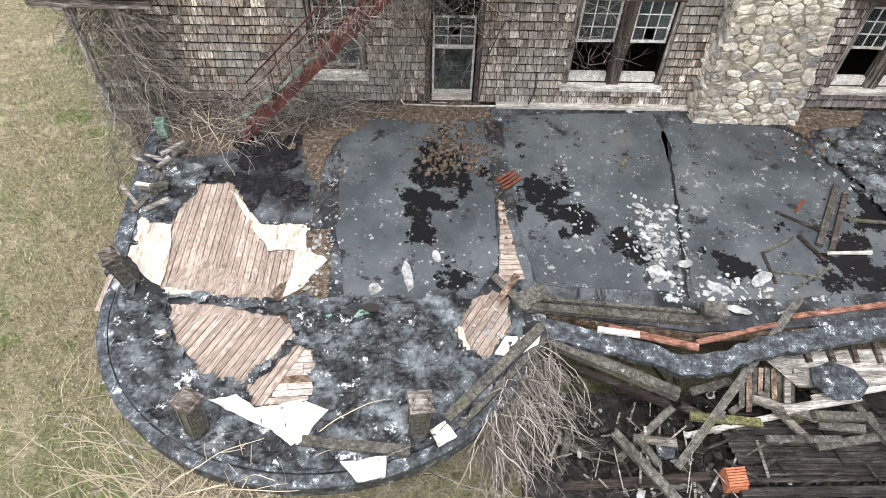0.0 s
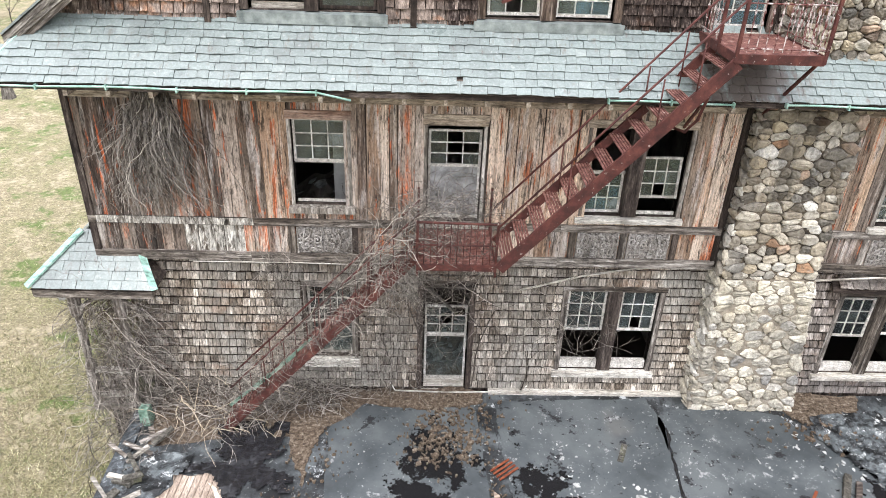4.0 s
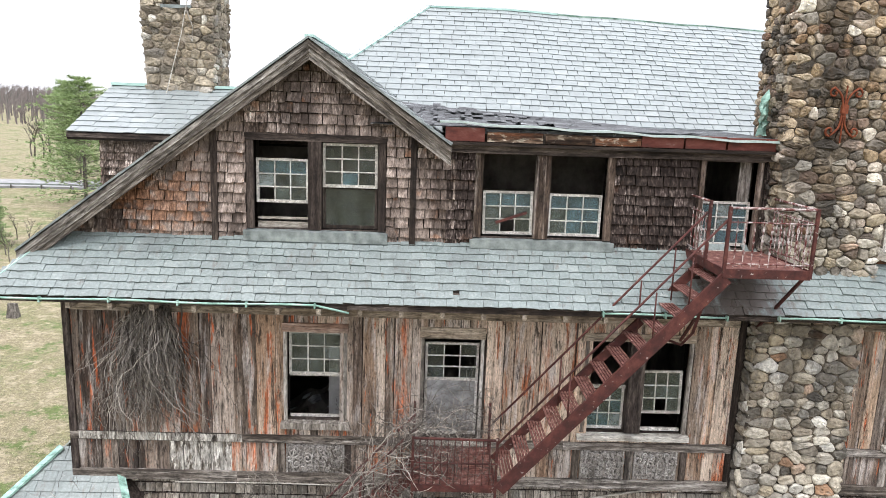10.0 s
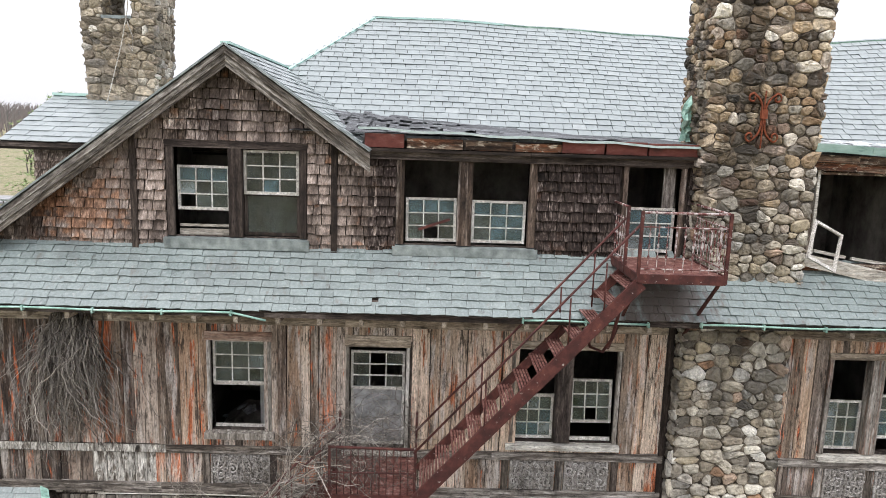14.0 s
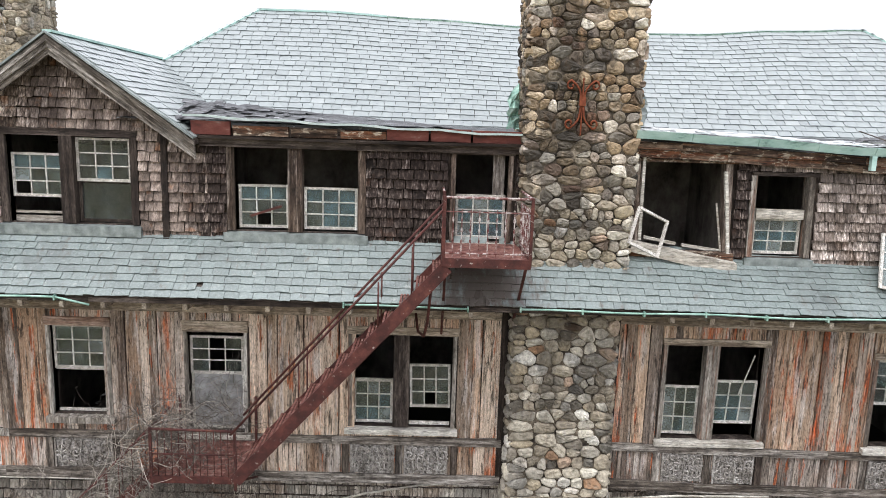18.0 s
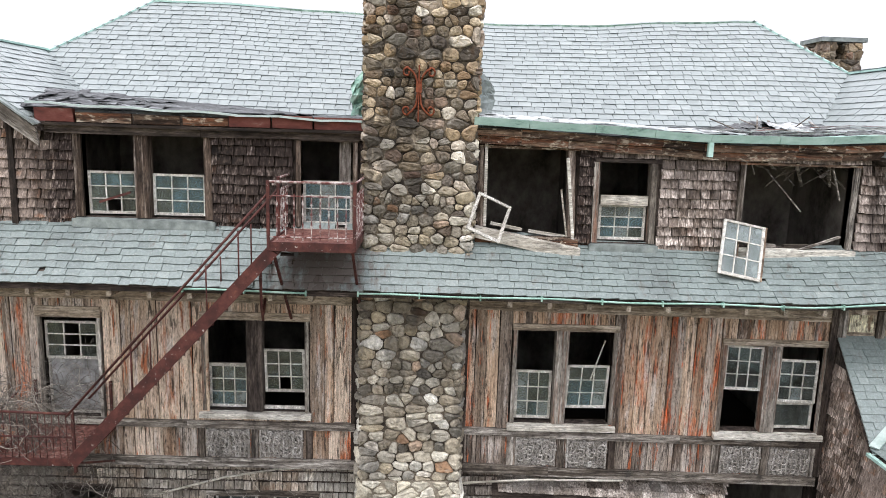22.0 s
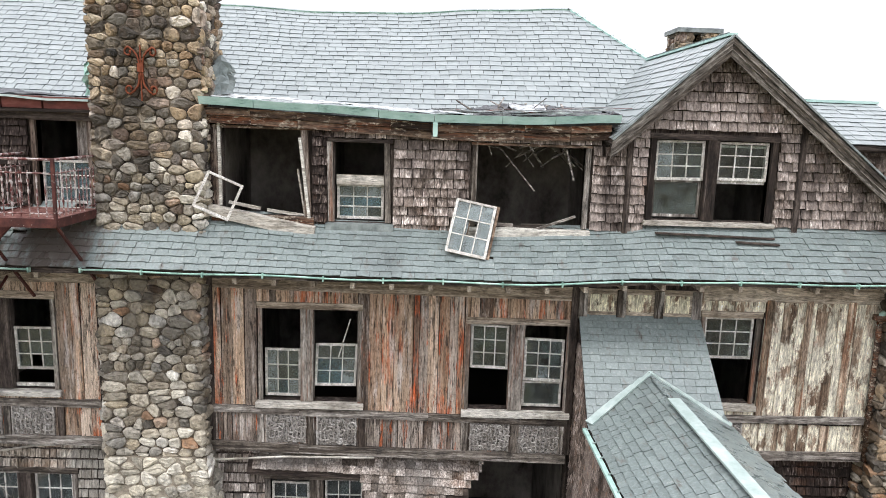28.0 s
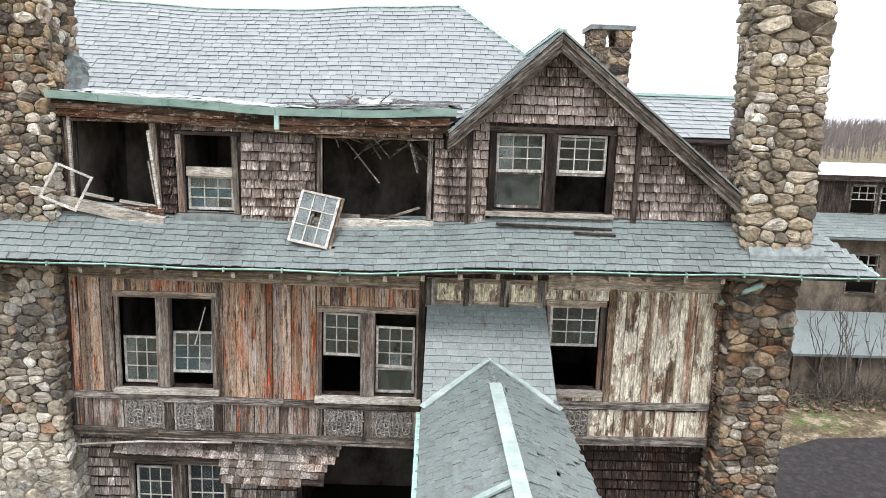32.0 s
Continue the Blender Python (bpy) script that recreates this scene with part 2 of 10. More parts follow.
def pierced(x0, x1, y0, y1, z0, z1, holes):
    """A wall along x with openings (xa, xb, za, zb) right through it."""
    g = Geo()
    xs = sorted({x0, x1, *[min(max(h[i], x0), x1) for h in holes for i in (0, 1)]})
    for a, b in zip(xs, xs[1:]):
        if b - a < 1e-4:
            continue
        m = (a + b) / 2
        for c, d in minus([(z0, z1)], [(h[2], h[3]) for h in holes if h[0] < m < h[1]]):
            g.box(a, b, y0, y1, c, d)
    return g


def ribbon(u, pts):
    """Linear course through (u, value) pairs, eased."""
    if u <= pts[0][0]:
        return pts[0][1]
    for (a, p), (b, q) in zip(pts, pts[1:]):
        if u <= b:
            t = (u - a) / (b - a)
            t = t * t * (3 - 2 * t)
            return p + (q - p) * t
    return pts[-1][1]


# ---------------------------------------------------------------- materials
class Mat:
    """A node material with shortcuts."""

    def __init__(self, name, rough=0.85, metal=0.0, spec=0.3):
        self.m = bpy.data.materials.new(name)
        self.m.use_nodes = True
        self.t = self.m.node_tree
        self.b = self.t.nodes["Principled BSDF"]
        self.b.inputs["Roughness"].default_value = rough
        self.b.inputs["Metallic"].default_value = metal
        self.b.inputs["Specular IOR Level"].default_value = spec

    def n(self, kind, **props):
        nd = self.t.nodes.new("ShaderNode" + kind)
        for k, val in props.items():
            nd.inputs[k.replace("_", " ")].default_value = val
        return nd

    def l(self, a, b):
        self.t.links.new(a, b)

    def rand(self):
        """A value of its own for each piece, joined or not."""
        o, g, m = self.n("ObjectInfo"), self.n("NewGeometry"), self.n("Math")
        m.operation = "ADD"
        self.l(o.outputs["Random"], m.inputs[0])
        self.l(g.outputs["Random Per Island"], m.inputs[1])
        f = self.n("Math")
        f.operation = "FRACT"
        self.l(m.outputs[0], f.inputs[0])
        return f.outputs[0]

    def place(self, scale=(1, 1, 1), shift=None):
        g, mp = self.n("NewGeometry"), self.n("Mapping")
        mp.inputs["Scale"].default_value = scale
        self.l(g.outputs["Position"], mp.inputs["Vector"])
        if shift:
            s = self.n("Math")
            s.operation = "MULTIPLY"
            s.inputs[1].default_value = 37.0
            self.l(shift, s.inputs[0])
            c = self.n("CombineXYZ")
            self.l(s.outputs[0], c.inputs[0])
            self.l(s.outputs[0], c.inputs[1])
            self.l(s.outputs[0], c.inputs[2])
            self.l(c.outputs[0], mp.inputs["Location"])
        return mp.outputs[0]

    def noise(self, vec, scale=1.0, detail=4.0, rough=0.6):
        nd = self.n("TexNoise", Scale=scale, Detail=detail, Roughness=rough)
        self.l(vec, nd.inputs["Vector"])
        return nd.outputs[0]

    def ramp(self, fac, stops, step=False):
        r = self.n("ValToRGB")
        e = r.color_ramp.elements
        if step:
            r.color_ramp.interpolation = "CONSTANT"
        while len(e) < len(stops):
            e.new(0.5)
        for el, (p, c) in zip(e, stops):
            el.position = p
            el.color = (*c, 1) if len(c) == 3 else c
        self.l(fac, r.inputs[0])
        return r.outputs[0]

    def mix(self, fac, a, b, how="MIX"):
        x = self.n("Mix")
        x.data_type, x.blend_type = "RGBA", how
        for sock, val in ((0, fac), (6, a), (7, b)):
            if isinstance(val, (int, float)):
                x.inputs[sock].default_value = val
            elif isinstance(val, tuple):
                x.inputs[sock].default_value = (*val, 1)
            else:
                self.l(val, x.inputs[sock])
        return x.outputs[2]

    def mask(self, fac, lo, hi):
        return self.ramp(fac, [(lo, (0, 0, 0)), (hi, (1, 1, 1))])

    def mul(self, a, b):
        m = self.n("Math")
        m.operation = "MULTIPLY"
        for i, val in enumerate((a, b)):
            if isinstance(val, (int, float)):
                m.inputs[i].default_value = val
            else:
                self.l(val, m.inputs[i])
        return m.outputs[0]

    def color(self, c):
        if isinstance(c, tuple):
            self.b.inputs["Base Color"].default_value = (*c, 1)
        else:
            self.l(c, self.b.inputs["Base Color"])
        return self

    def rough(self, r):
        self.l(r, self.b.inputs["Roughness"])
        return self

    def deepen(self, c, gamma, gain):
        """Wider tones: darks darker, lights kept."""
        g = self.n("Gamma", Gamma=gamma)
        self.l(c, g.inputs["Color"])
        return self.mix(1.0, g.outputs[0], (gain, gain, gain), "MULTIPLY")

    def bump(self, h, strength=0.4, dist=0.01):
        bp = self.n("Bump", Strength=strength, Distance=dist)
        self.l(h, bp.inputs["Height"])
        self.l(bp.outputs[0], self.b.inputs["Normal"])
        return self


def grey(v, warm=0.0):
    return (v * (1 + warm), v, v * (1 - warm))


def wood_mat(name, tones, axis="z", paint=None, paint_lo=0.56, moss=0.0, fine=1.0, rough=0.88, flake=None, lo=0.47, tint=None, spread=1.0):
    """Weathered wood: grain along the axis, a tone of its own for each board, rests of paint."""
    m = Mat(name, rough)
    r = m.rand()
    slope = axis[1] if isinstance(axis, tuple) else 0.0
    turn, axis = (axis, "x") if isinstance(axis, (int, float)) else (0.0, "x") if isinstance(axis, tuple) else (None, axis)
    s = {"z": (16, 16, 0.9), "x": (0.9, 16, 16), "y": (16, 0.9, 16), "a": (9, 9, 9)}[axis]
    if turn is not None:
        flat = m.place

        def place(scale, shift=None):
            mp = m.n("Mapping")
            mp.inputs["Scale"].default_value = scale
            rot = m.n("Mapping")
            rot.inputs["Rotation"].default_value = (0, radians(slope), radians(-turn))
            m.l(m.n("NewGeometry").outputs["Position"], rot.inputs["Vector"])
            m.l(rot.outputs[0], mp.inputs["Vector"])
            if shift:
                q = m.n("Math")
                q.operation = "MULTIPLY"
                q.inputs[1].default_value = 37.0
                m.l(shift, q.inputs[0])
                cx = m.n("CombineXYZ")
                m.l(q.outputs[0], cx.inputs[0])
                m.l(q.outputs[0], cx.inputs[1])
                m.l(cx.outputs[0], mp.inputs["Location"])
            return mp.outputs[0]
        m.place = place
    p = m.place(tuple(k * fine for k in s), r)
    g = m.noise(p, 1.0, 6, 0.65)
    c = m.ramp(g, [(0.25, tones[0]), (0.45, tones[1]), (0.58, tones[2]), (0.75, tones[3])])
    tone = m.ramp(r, [(0.0, grey(0.42, 0.08)), (0.3, grey(0.8, 0.04)), (0.65, grey(1.1)), (1.0, grey(1.5, -0.03))])
    c = m.mix(spread, c, tone, "MULTIPLY")
    big = m.noise(m.place((1.3, 1.3, 0.7)), 1.6, 5, 0.7)
    c = m.mix(m.mask(big, 0.52, 0.72), c, tones[0])
    pale = m.noise(m.place(tuple(k * 0.35 for k in s), r), 1.0, 6, 0.75)
    c = m.mix(m.mul(m.mask(pale, 0.53, 0.66), 0.75 * spread), c, tuple(k * 1.15 for k in tones[3]))
    c = m.mix(m.mul(m.ramp(pale, [(0.3, (1, 1, 1)), (0.42, (0, 0, 0))]), 0.8 * spread), c, tones[0])
    if tint:
        tn = m.noise(m.place(tuple(k * 0.55 for k in s), r), 1.0, 6, 0.72)
        c = m.mix(m.mul(m.mask(tn, 0.5, 0.62), 0.7), c, tint)
    if paint:
        pn = m.noise(m.place(flake or tuple(k * 0.4 for k in s), r), 1.0, 6, 0.72)
        sel = m.mask(r, paint_lo, paint_lo + 0.02)
        f = m.mul(m.mask(pn, lo, lo + 0.07), sel)
        c = m.mix(f, c, m.mix(m.mask(g, 0.4, 0.6), paint, tuple(k * 0.6 for k in paint)))
    if moss:
        mo = m.noise(m.place((2.2, 2.2, 2.2)), 1.0, 4)
        c = m.mix(m.mul(m.mask(mo, 0.55, 0.66), moss), c, (0.09, 0.11, 0.03))
    sp = m.noise(m.place((46, 46, 46) if axis == "a" else tuple(60 if k > 1 else 9 for k in s), r), 1.0, 3, 0.7)
    c = m.mix(0.85, c, m.ramp(sp, [(0.32, grey(0.3)), (0.45, grey(0.9)), (0.6, grey(1.25)), (0.72, grey(1.7))]), "MULTIPLY")
    mid = m.noise(m.place((10, 10, 10) if axis == "a" else tuple(13 if k > 1 else 3.2 for k in s), r), 1.0, 6, 0.78)
    c = m.mix(0.9 * spread, c, m.ramp(mid, [(0.36, grey(0.3)), (0.47, grey(0.85, 0.02)), (0.55, grey(1.2)), (0.66, grey(1.75, -0.02))]), "MULTIPLY")
    return m.color(c).bump(sp, 0.7, 0.012).m


W_GREY = ((0.02, 0.017, 0.015), (0.1, 0.085, 0.073), (0.23, 0.208, 0.184), (0.45, 0.42, 0.385))
W_BOARD = ((0.033, 0.026, 0.021), (0.25, 0.203, 0.163), (0.48, 0.42, 0.355), (0.7, 0.65, 0.585))
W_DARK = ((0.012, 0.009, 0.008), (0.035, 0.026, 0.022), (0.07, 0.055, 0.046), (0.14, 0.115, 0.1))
W_BROWN = ((0.035, 0.022, 0.015), (0.12, 0.08, 0.055), (0.22, 0.16, 0.115), (0.36, 0.28, 0.21))
W_WARM = ((0.034, 0.024, 0.018), (0.235, 0.17, 0.122), (0.46, 0.36, 0.265), (0.67, 0.57, 0.465))
W_PALE = ((0.21, 0.16, 0.128), (0.33, 0.262, 0.212), (0.4, 0.33, 0.275), (0.5, 0.43, 0.375))



def board_mat(name, tones, paint=(0.44, 0.155, 0.068), paint_lo=0.72, dark=0.5, silver=0.5):
    """Upright wall boards: a tone for each board, long grain, silvery bloom, black rot and rests of red stain."""
    m = Mat(name, 0.9)
    r = m.rand()
    k = m.mul(r, 7.31)
    fr = m.n("Math")
    fr.operation = "FRACT"
    m.l(k, fr.inputs[0])
    r2 = fr.outputs[0]
    n = len(tones) - 1
    c = m.ramp(r, [(i / n, t) for i, t in enumerate(tones)])
    long = m.noise(m.place((9, 9, 0.38), r), 1.0, 5, 0.6)
    c = m.mix(m.mul(m.mask(long, 0.5, 0.66), silver), c, (0.47, 0.425, 0.365))
    c = m.mix(m.mul(m.ramp(long, [(0.3, (1, 1, 1)), (0.47, (0, 0, 0))]), dark), c, (0.05, 0.038, 0.03))
    damp = m.noise(m.place((1.1, 1.1, 0.45)), 1.3, 5, 0.7)
    c = m.mix(m.mul(m.mask(damp, 0.53, 0.64), dark), c, m.mix(0.65, c, (0.045, 0.041, 0.038)))
    pn = m.noise(m.place((4.5, 4.5, 0.75), r), 1.0, 7, 0.7)
    grain = m.noise(m.place((64, 64, 1.7), r), 1.0, 4, 0.6)
    f = m.mul(m.mask(pn, 0.48, 0.6), m.mask(r2, paint_lo, paint_lo + 0.02))
    red = m.mix(m.mask(grain, 0.36, 0.62), tuple(q * 0.5 for q in paint), paint)
    c = m.mix(m.mul(f, 0.85), c, red)
    few = m.noise(m.place((8, 8, 0.8)), 1.0, 7, 0.74)
    c = m.mix(m.mul(m.mask(few, 0.577, 0.615), 0.9), c, red)
    stain = m.noise(m.place((3.2, 3.2, 0.8)), 1.0, 5, 0.66)
    c = m.mix(m.mul(m.mask(stain, 0.46, 0.62), 0.32), c, m.mix(0.5, c, (0.24, 0.135, 0.08)))
    ash = m.noise(m.place((5.5, 5.5, 0.7)), 1.0, 6, 0.7)
    c = m.mix(m.mul(m.mask(ash, 0.53, 0.62), 0.6), c, (0.43, 0.415, 0.39))
    c = m.mix(0.75, c, m.ramp(grain, [(0.26, grey(0.35)), (0.42, grey(0.85)), (0.56, grey(1.1)), (0.74, grey(1.45))]), "MULTIPLY")
    rot = m.noise(m.place((15, 15, 1.6), r), 1.0, 7, 0.78)
    c = m.mix(m.mul(m.mask(rot, 0.53, 0.6), 0.8), c, (0.035, 0.029, 0.025))
    c = m.mix(m.mul(m.ramp(rot, [(0.36, (1, 1, 1)), (0.43, (0, 0, 0))]), 0.6 * silver + 0.2), c, (0.5, 0.465, 0.415))
    spot = m.noise(m.place((40, 40, 14), r), 1.0, 6, 0.78)
    c = m.mix(0.9, c, m.ramp(spot, [(0.36, grey(0.4)), (0.46, grey(0.94)), (0.56, grey(1.06)), (0.66, grey(1.4))]), "MULTIPLY")
    c = m.mix(1.0, c, (0.99, 0.97, 0.985), "MULTIPLY")
    return m.color(m.deepen(c, 1.3, 1.72)).bump(grain, 0.6, 0.01).m


M_BOARD = board_mat("weathered_boards", ((0.075, 0.064, 0.054), (0.27, 0.22, 0.172), (0.45, 0.395, 0.33), (0.2, 0.165, 0.137), (0.52, 0.475, 0.415), (0.3, 0.225, 0.162), (0.12, 0.1, 0.085)), paint_lo=0.64)
M_BOARD_LIGHT = board_mat("pale_boards", ((0.18, 0.15, 0.12), (0.42, 0.355, 0.285), (0.55, 0.49, 0.41), (0.32, 0.255, 0.19), (0.52, 0.455, 0.375), (0.38, 0.29, 0.21)), paint=(0.36, 0.15, 0.075), paint_lo=0.84, dark=0.45, silver=0.5)
M_BROWN_V = wood_mat("brown_frame", ((0.02, 0.014, 0.011), (0.075, 0.053, 0.041), (0.15, 0.115, 0.092), (0.38, 0.33, 0.29)), "z")
M_BOARD_GREY = board_mat("bleached_boards", ((0.07, 0.061, 0.053), (0.2, 0.175, 0.15), (0.32, 0.29, 0.255), (0.13, 0.112, 0.096), (0.4, 0.37, 0.33)), paint_lo=0.9, dark=0.6)
M_BOARD_BLACK = board_mat("blackened_boards", ((0.05, 0.044, 0.039), (0.1, 0.086, 0.074), (0.2, 0.172, 0.145), (0.075, 0.065, 0.057), (0.26, 0.225, 0.19)), paint_lo=0.86, dark=0.75, silver=0.3)
M_WASH = wood_mat("worn_whitewash", ((0.03, 0.026, 0.022), (0.15, 0.13, 0.11), (0.3, 0.28, 0.25), (0.46, 0.44, 0.4)), "z", paint=(0.62, 0.6, 0.55), paint_lo=0.0, flake=(9, 9, 2.6), lo=0.44)
M_BOARD_WARM = board_mat("warm_boards", ((0.17, 0.122, 0.088), (0.38, 0.3, 0.225), (0.47, 0.39, 0.305), (0.26, 0.185, 0.13), (0.42, 0.335, 0.25), (0.11, 0.09, 0.074), (0.4, 0.36, 0.31)), paint=(0.45, 0.14, 0.058), paint_lo=0.7, dark=0.6, silver=0.4)
M_TRIM = wood_mat("grey_trim", W_GREY, "x")
M_TRIM_V = wood_mat("grey_trim_upright", W_GREY, "z")
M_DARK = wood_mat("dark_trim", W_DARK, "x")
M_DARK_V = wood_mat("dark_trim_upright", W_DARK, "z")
M_ROT = wood_mat("rotten_beam", ((0.012, 0.008, 0.006), (0.05, 0.032, 0.023), (0.13, 0.085, 0.06), (0.24, 0.17, 0.12)), "x", paint=(0.52, 0.45, 0.36), paint_lo=0.0, flake=(6, 14, 14), lo=0.545, tint=(0.2, 0.07, 0.03))
M_PLANK = wood_mat("bare_planks", W_PALE, "y", fine=0.8)
M_PLANK_D = wood_mat("worn_planks", W_BROWN, "a")
M_OLD = wood_mat("old_timber", ((0.02, 0.019, 0.016), (0.075, 0.069, 0.058), (0.125, 0.118, 0.102), (0.22, 0.21, 0.19)), "a", moss=0.35, spread=0.45, fine=1.6)
M_MOSSY = wood_mat("mossy_timber", ((0.03, 0.03, 0.015), (0.1, 0.1, 0.04), (0.19, 0.18, 0.08), (0.3, 0.28, 0.17)), "a", moss=0.6, spread=0.6, fine=1.4)
# soaked boards, darker still: the pit's shade is put into the tone
M_SOAKSHADE_W = wood_mat("soaked_shaded_boards", ((0.006, 0.005, 0.005), (0.018, 0.016, 0.014), (0.04, 0.035, 0.031), (0.1, 0.09, 0.082)), "x")
M_SPLIT = wood_mat("split_pale_wood", ((0.05, 0.045, 0.038), (0.17, 0.155, 0.132), (0.3, 0.28, 0.25), (0.44, 0.42, 0.385)), "x", spread=0.7)
M_SASH = wood_mat("white_sash_paint", ((0.28, 0.26, 0.23), (0.5, 0.48, 0.44), (0.62, 0.6, 0.56), (0.72, 0.7, 0.66)), "a", spread=0.4)
M_SILL = wood_mat("pale_sill", ((0.2, 0.18, 0.15), (0.42, 0.39, 0.34), (0.56, 0.54, 0.49), (0.68, 0.66, 0.61)), "x", spread=0.5)


def shingle_mat(name, dark, mid, light, grey_k, damp=0.0, spread=1.0, mottle=1.0, rust_at=None):
    m = Mat(name, 0.9)
    r = m.rand()
    g = m.noise(m.place((30, 30, 2.2), r), 1.0, 5, 0.6)
    c = m.ramp(g, [(0.28, dark), (0.5, mid), (0.72, light)])
    tone = m.ramp(r, [(0.0, grey(0.38, 0.06)), (0.25, grey(0.78, 0.03)), (0.6, grey(1.05)), (0.88, grey(1.45, -0.02)), (1.0, grey(1.95, -0.03))])
    c = m.mix(spread, c, tone, "MULTIPLY")
    big = m.noise(m.place((0.9, 0.9, 0.5)), 1.0, 4, 0.65)
    c = m.mix(m.mask(big, 0.42, 0.62), c, m.mix(0.75, c, grey_k, "MIX"))
    rust = m.noise(m.place((0.7, 0.7, 0.8)), 1.7, 3)
    c = m.mix(m.mul(m.mask(rust, 0.58, 0.68), 0.3), c, (0.2, 0.1, 0.05))
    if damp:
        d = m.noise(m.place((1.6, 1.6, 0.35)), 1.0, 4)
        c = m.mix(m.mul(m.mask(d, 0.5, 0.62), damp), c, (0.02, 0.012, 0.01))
    if rust_at:
        d = m.n("VectorMath")
        d.operation = "DISTANCE"
        d.inputs[1].default_value = rust_at[:3]
        m.l(m.place((1, 1, 1.5)), d.inputs[0])
        q = m.n("MapRange")
        q.inputs[1].default_value, q.inputs[2].default_value, q.inputs[3].default_value, q.inputs[4].default_value = 0.0, rust_at[3], 0.34, 0.0
        m.l(d.outputs["Value"], q.inputs[0])
        ad = m.n("Math")
        ad.operation = "ADD"
        m.l(q.outputs[0], ad.inputs[0])
        m.l(m.noise(m.place((3, 3, 3), r), 1.0, 3), ad.inputs[1])
        c = m.mix(m.mul(m.mask(ad.outputs[0], 0.6, 0.72), 0.55), c, m.mix(m.mask(g, 0.35, 0.6), (0.14, 0.062, 0.03), (0.37, 0.2, 0.11)))
    sp = m.noise(m.place((75, 75, 5), r), 1.0, 4, 0.65)
    c = m.mix(0.75 * mottle, c, m.ramp(sp, [(0.3, grey(0.4)), (0.46, grey(0.92)), (0.6, grey(1.2)), (0.74, grey(1.65))]), "MULTIPLY")
    md = m.noise(m.place((15, 15, 4), r), 1.0, 6, 0.75)
    c = m.mix(0.6 * spread * mottle, c, m.ramp(md, [(0.36, grey(0.35)), (0.48, grey(0.92, 0.02)), (0.58, grey(1.15)), (0.68, grey(1.6, -0.02))]), "MULTIPLY")
    return m.color(m.deepen(c, 1.3, 1.55)).bump(sp, 0.7, 0.01).m


M_SHING3 = shingle_mat("upper_shingles", (0.03, 0.025, 0.022), (0.19, 0.155, 0.134), (0.54, 0.485, 0.44), (0.3, 0.255, 0.228), damp=0.6, rust_at=(-4.4, 11.83, 16.75, 1.15))
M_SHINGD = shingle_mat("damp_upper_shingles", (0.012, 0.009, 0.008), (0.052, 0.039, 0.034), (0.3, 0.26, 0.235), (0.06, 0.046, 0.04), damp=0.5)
M_SHINGR = shingle_mat("bleached_upper_shingles", (0.038, 0.03, 0.027), (0.21, 0.178, 0.158), (0.56, 0.515, 0.48), (0.31, 0.275, 0.255), damp=0.65)
M_SHING1 = shingle_mat("lower_shingles", (0.05, 0.044, 0.037), (0.28, 0.248, 0.212), (0.52, 0.485, 0.43), (0.28, 0.275, 0.255), spread=1.0, mottle=0.8)
M_SHING2 = shingle_mat("grey_lower_shingles", (0.045, 0.038, 0.034), (0.22, 0.193, 0.172), (0.4, 0.37, 0.34), (0.22, 0.21, 0.2), spread=1.0, mottle=0.8)

# ground flecked darker than the scrolls: the carving's recess shade in colour
_m = Mat("pale_carved_ground", 0.9)
_g = _m.noise(_m.place((22, 22, 22)), 1.0, 4, 0.7)
M_PANELBACK = _m.color(_m.ramp(_g, [(0.4, (0.08, 0.073, 0.066)), (0.5, (0.22, 0.205, 0.19)), (0.6, (0.36, 0.34, 0.318))])).bump(_g, 0.9, 0.02).m
M_PANEL = wood_mat("pale_carved_wood", ((0.10, 0.09, 0.08), (0.26, 0.242, 0.222), (0.36, 0.34, 0.318), (0.46, 0.44, 0.415)), "a", spread=0.5)
# near-black rubble: wetness plus shade put into the colour
_m = Mat("soaked_shaded_rubble", 0.7)
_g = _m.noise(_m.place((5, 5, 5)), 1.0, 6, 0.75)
M_SOAKSHADE = _m.color(_m.ramp(_g, [(0.35, (0.01, 0.009, 0.009)), (0.55, (0.04, 0.035, 0.032)), (0.72, (0.13, 0.12, 0.11))])).bump(_g, 1.0, 0.04).m
# slate: blue grey, each one a little different, lichen and wet streaks
_m = Mat("slate", 0.36, spec=0.6)
_r = _m.rand()
_g = _m.noise(_m.place((22, 22, 22), _r), 1.0, 6, 0.7)
_c = _m.ramp(_r, [(0.0, (0.125, 0.15, 0.145)), (0.15, (0.165, 0.197, 0.19)), (0.8, (0.19, 0.228, 0.22)), (0.95, (0.215, 0.255, 0.246)), (1.0, (0.28, 0.315, 0.3))])
_c = _m.mix(0.5, _c, _m.ramp(_g, [(0.3, (0.1, 0.12, 0.118)), (0.5, (0.19, 0.226, 0.22)), (0.7, (0.34, 0.385, 0.37))]))
_b = _m.noise(_m.place((0.7, 0.7, 0.7)), 1.0, 5, 0.7)
_c = _m.mix(_m.mul(_m.mask(_b, 0.54, 0.75), 0.8), _c, (0.115, 0.127, 0.125))
_b = _m.noise(_m.place((5, 5, 5)), 1.0, 6, 0.8)
_c = _m.mix(_m.mul(_m.mask(_b, 0.6, 0.66), 0.55), _c, (0.4, 0.42, 0.4))
_d = _m.n("VectorMath")
_d.operation = "DISTANCE"
_d.inputs[1].default_value = (5.15, 11.2, 10.0)
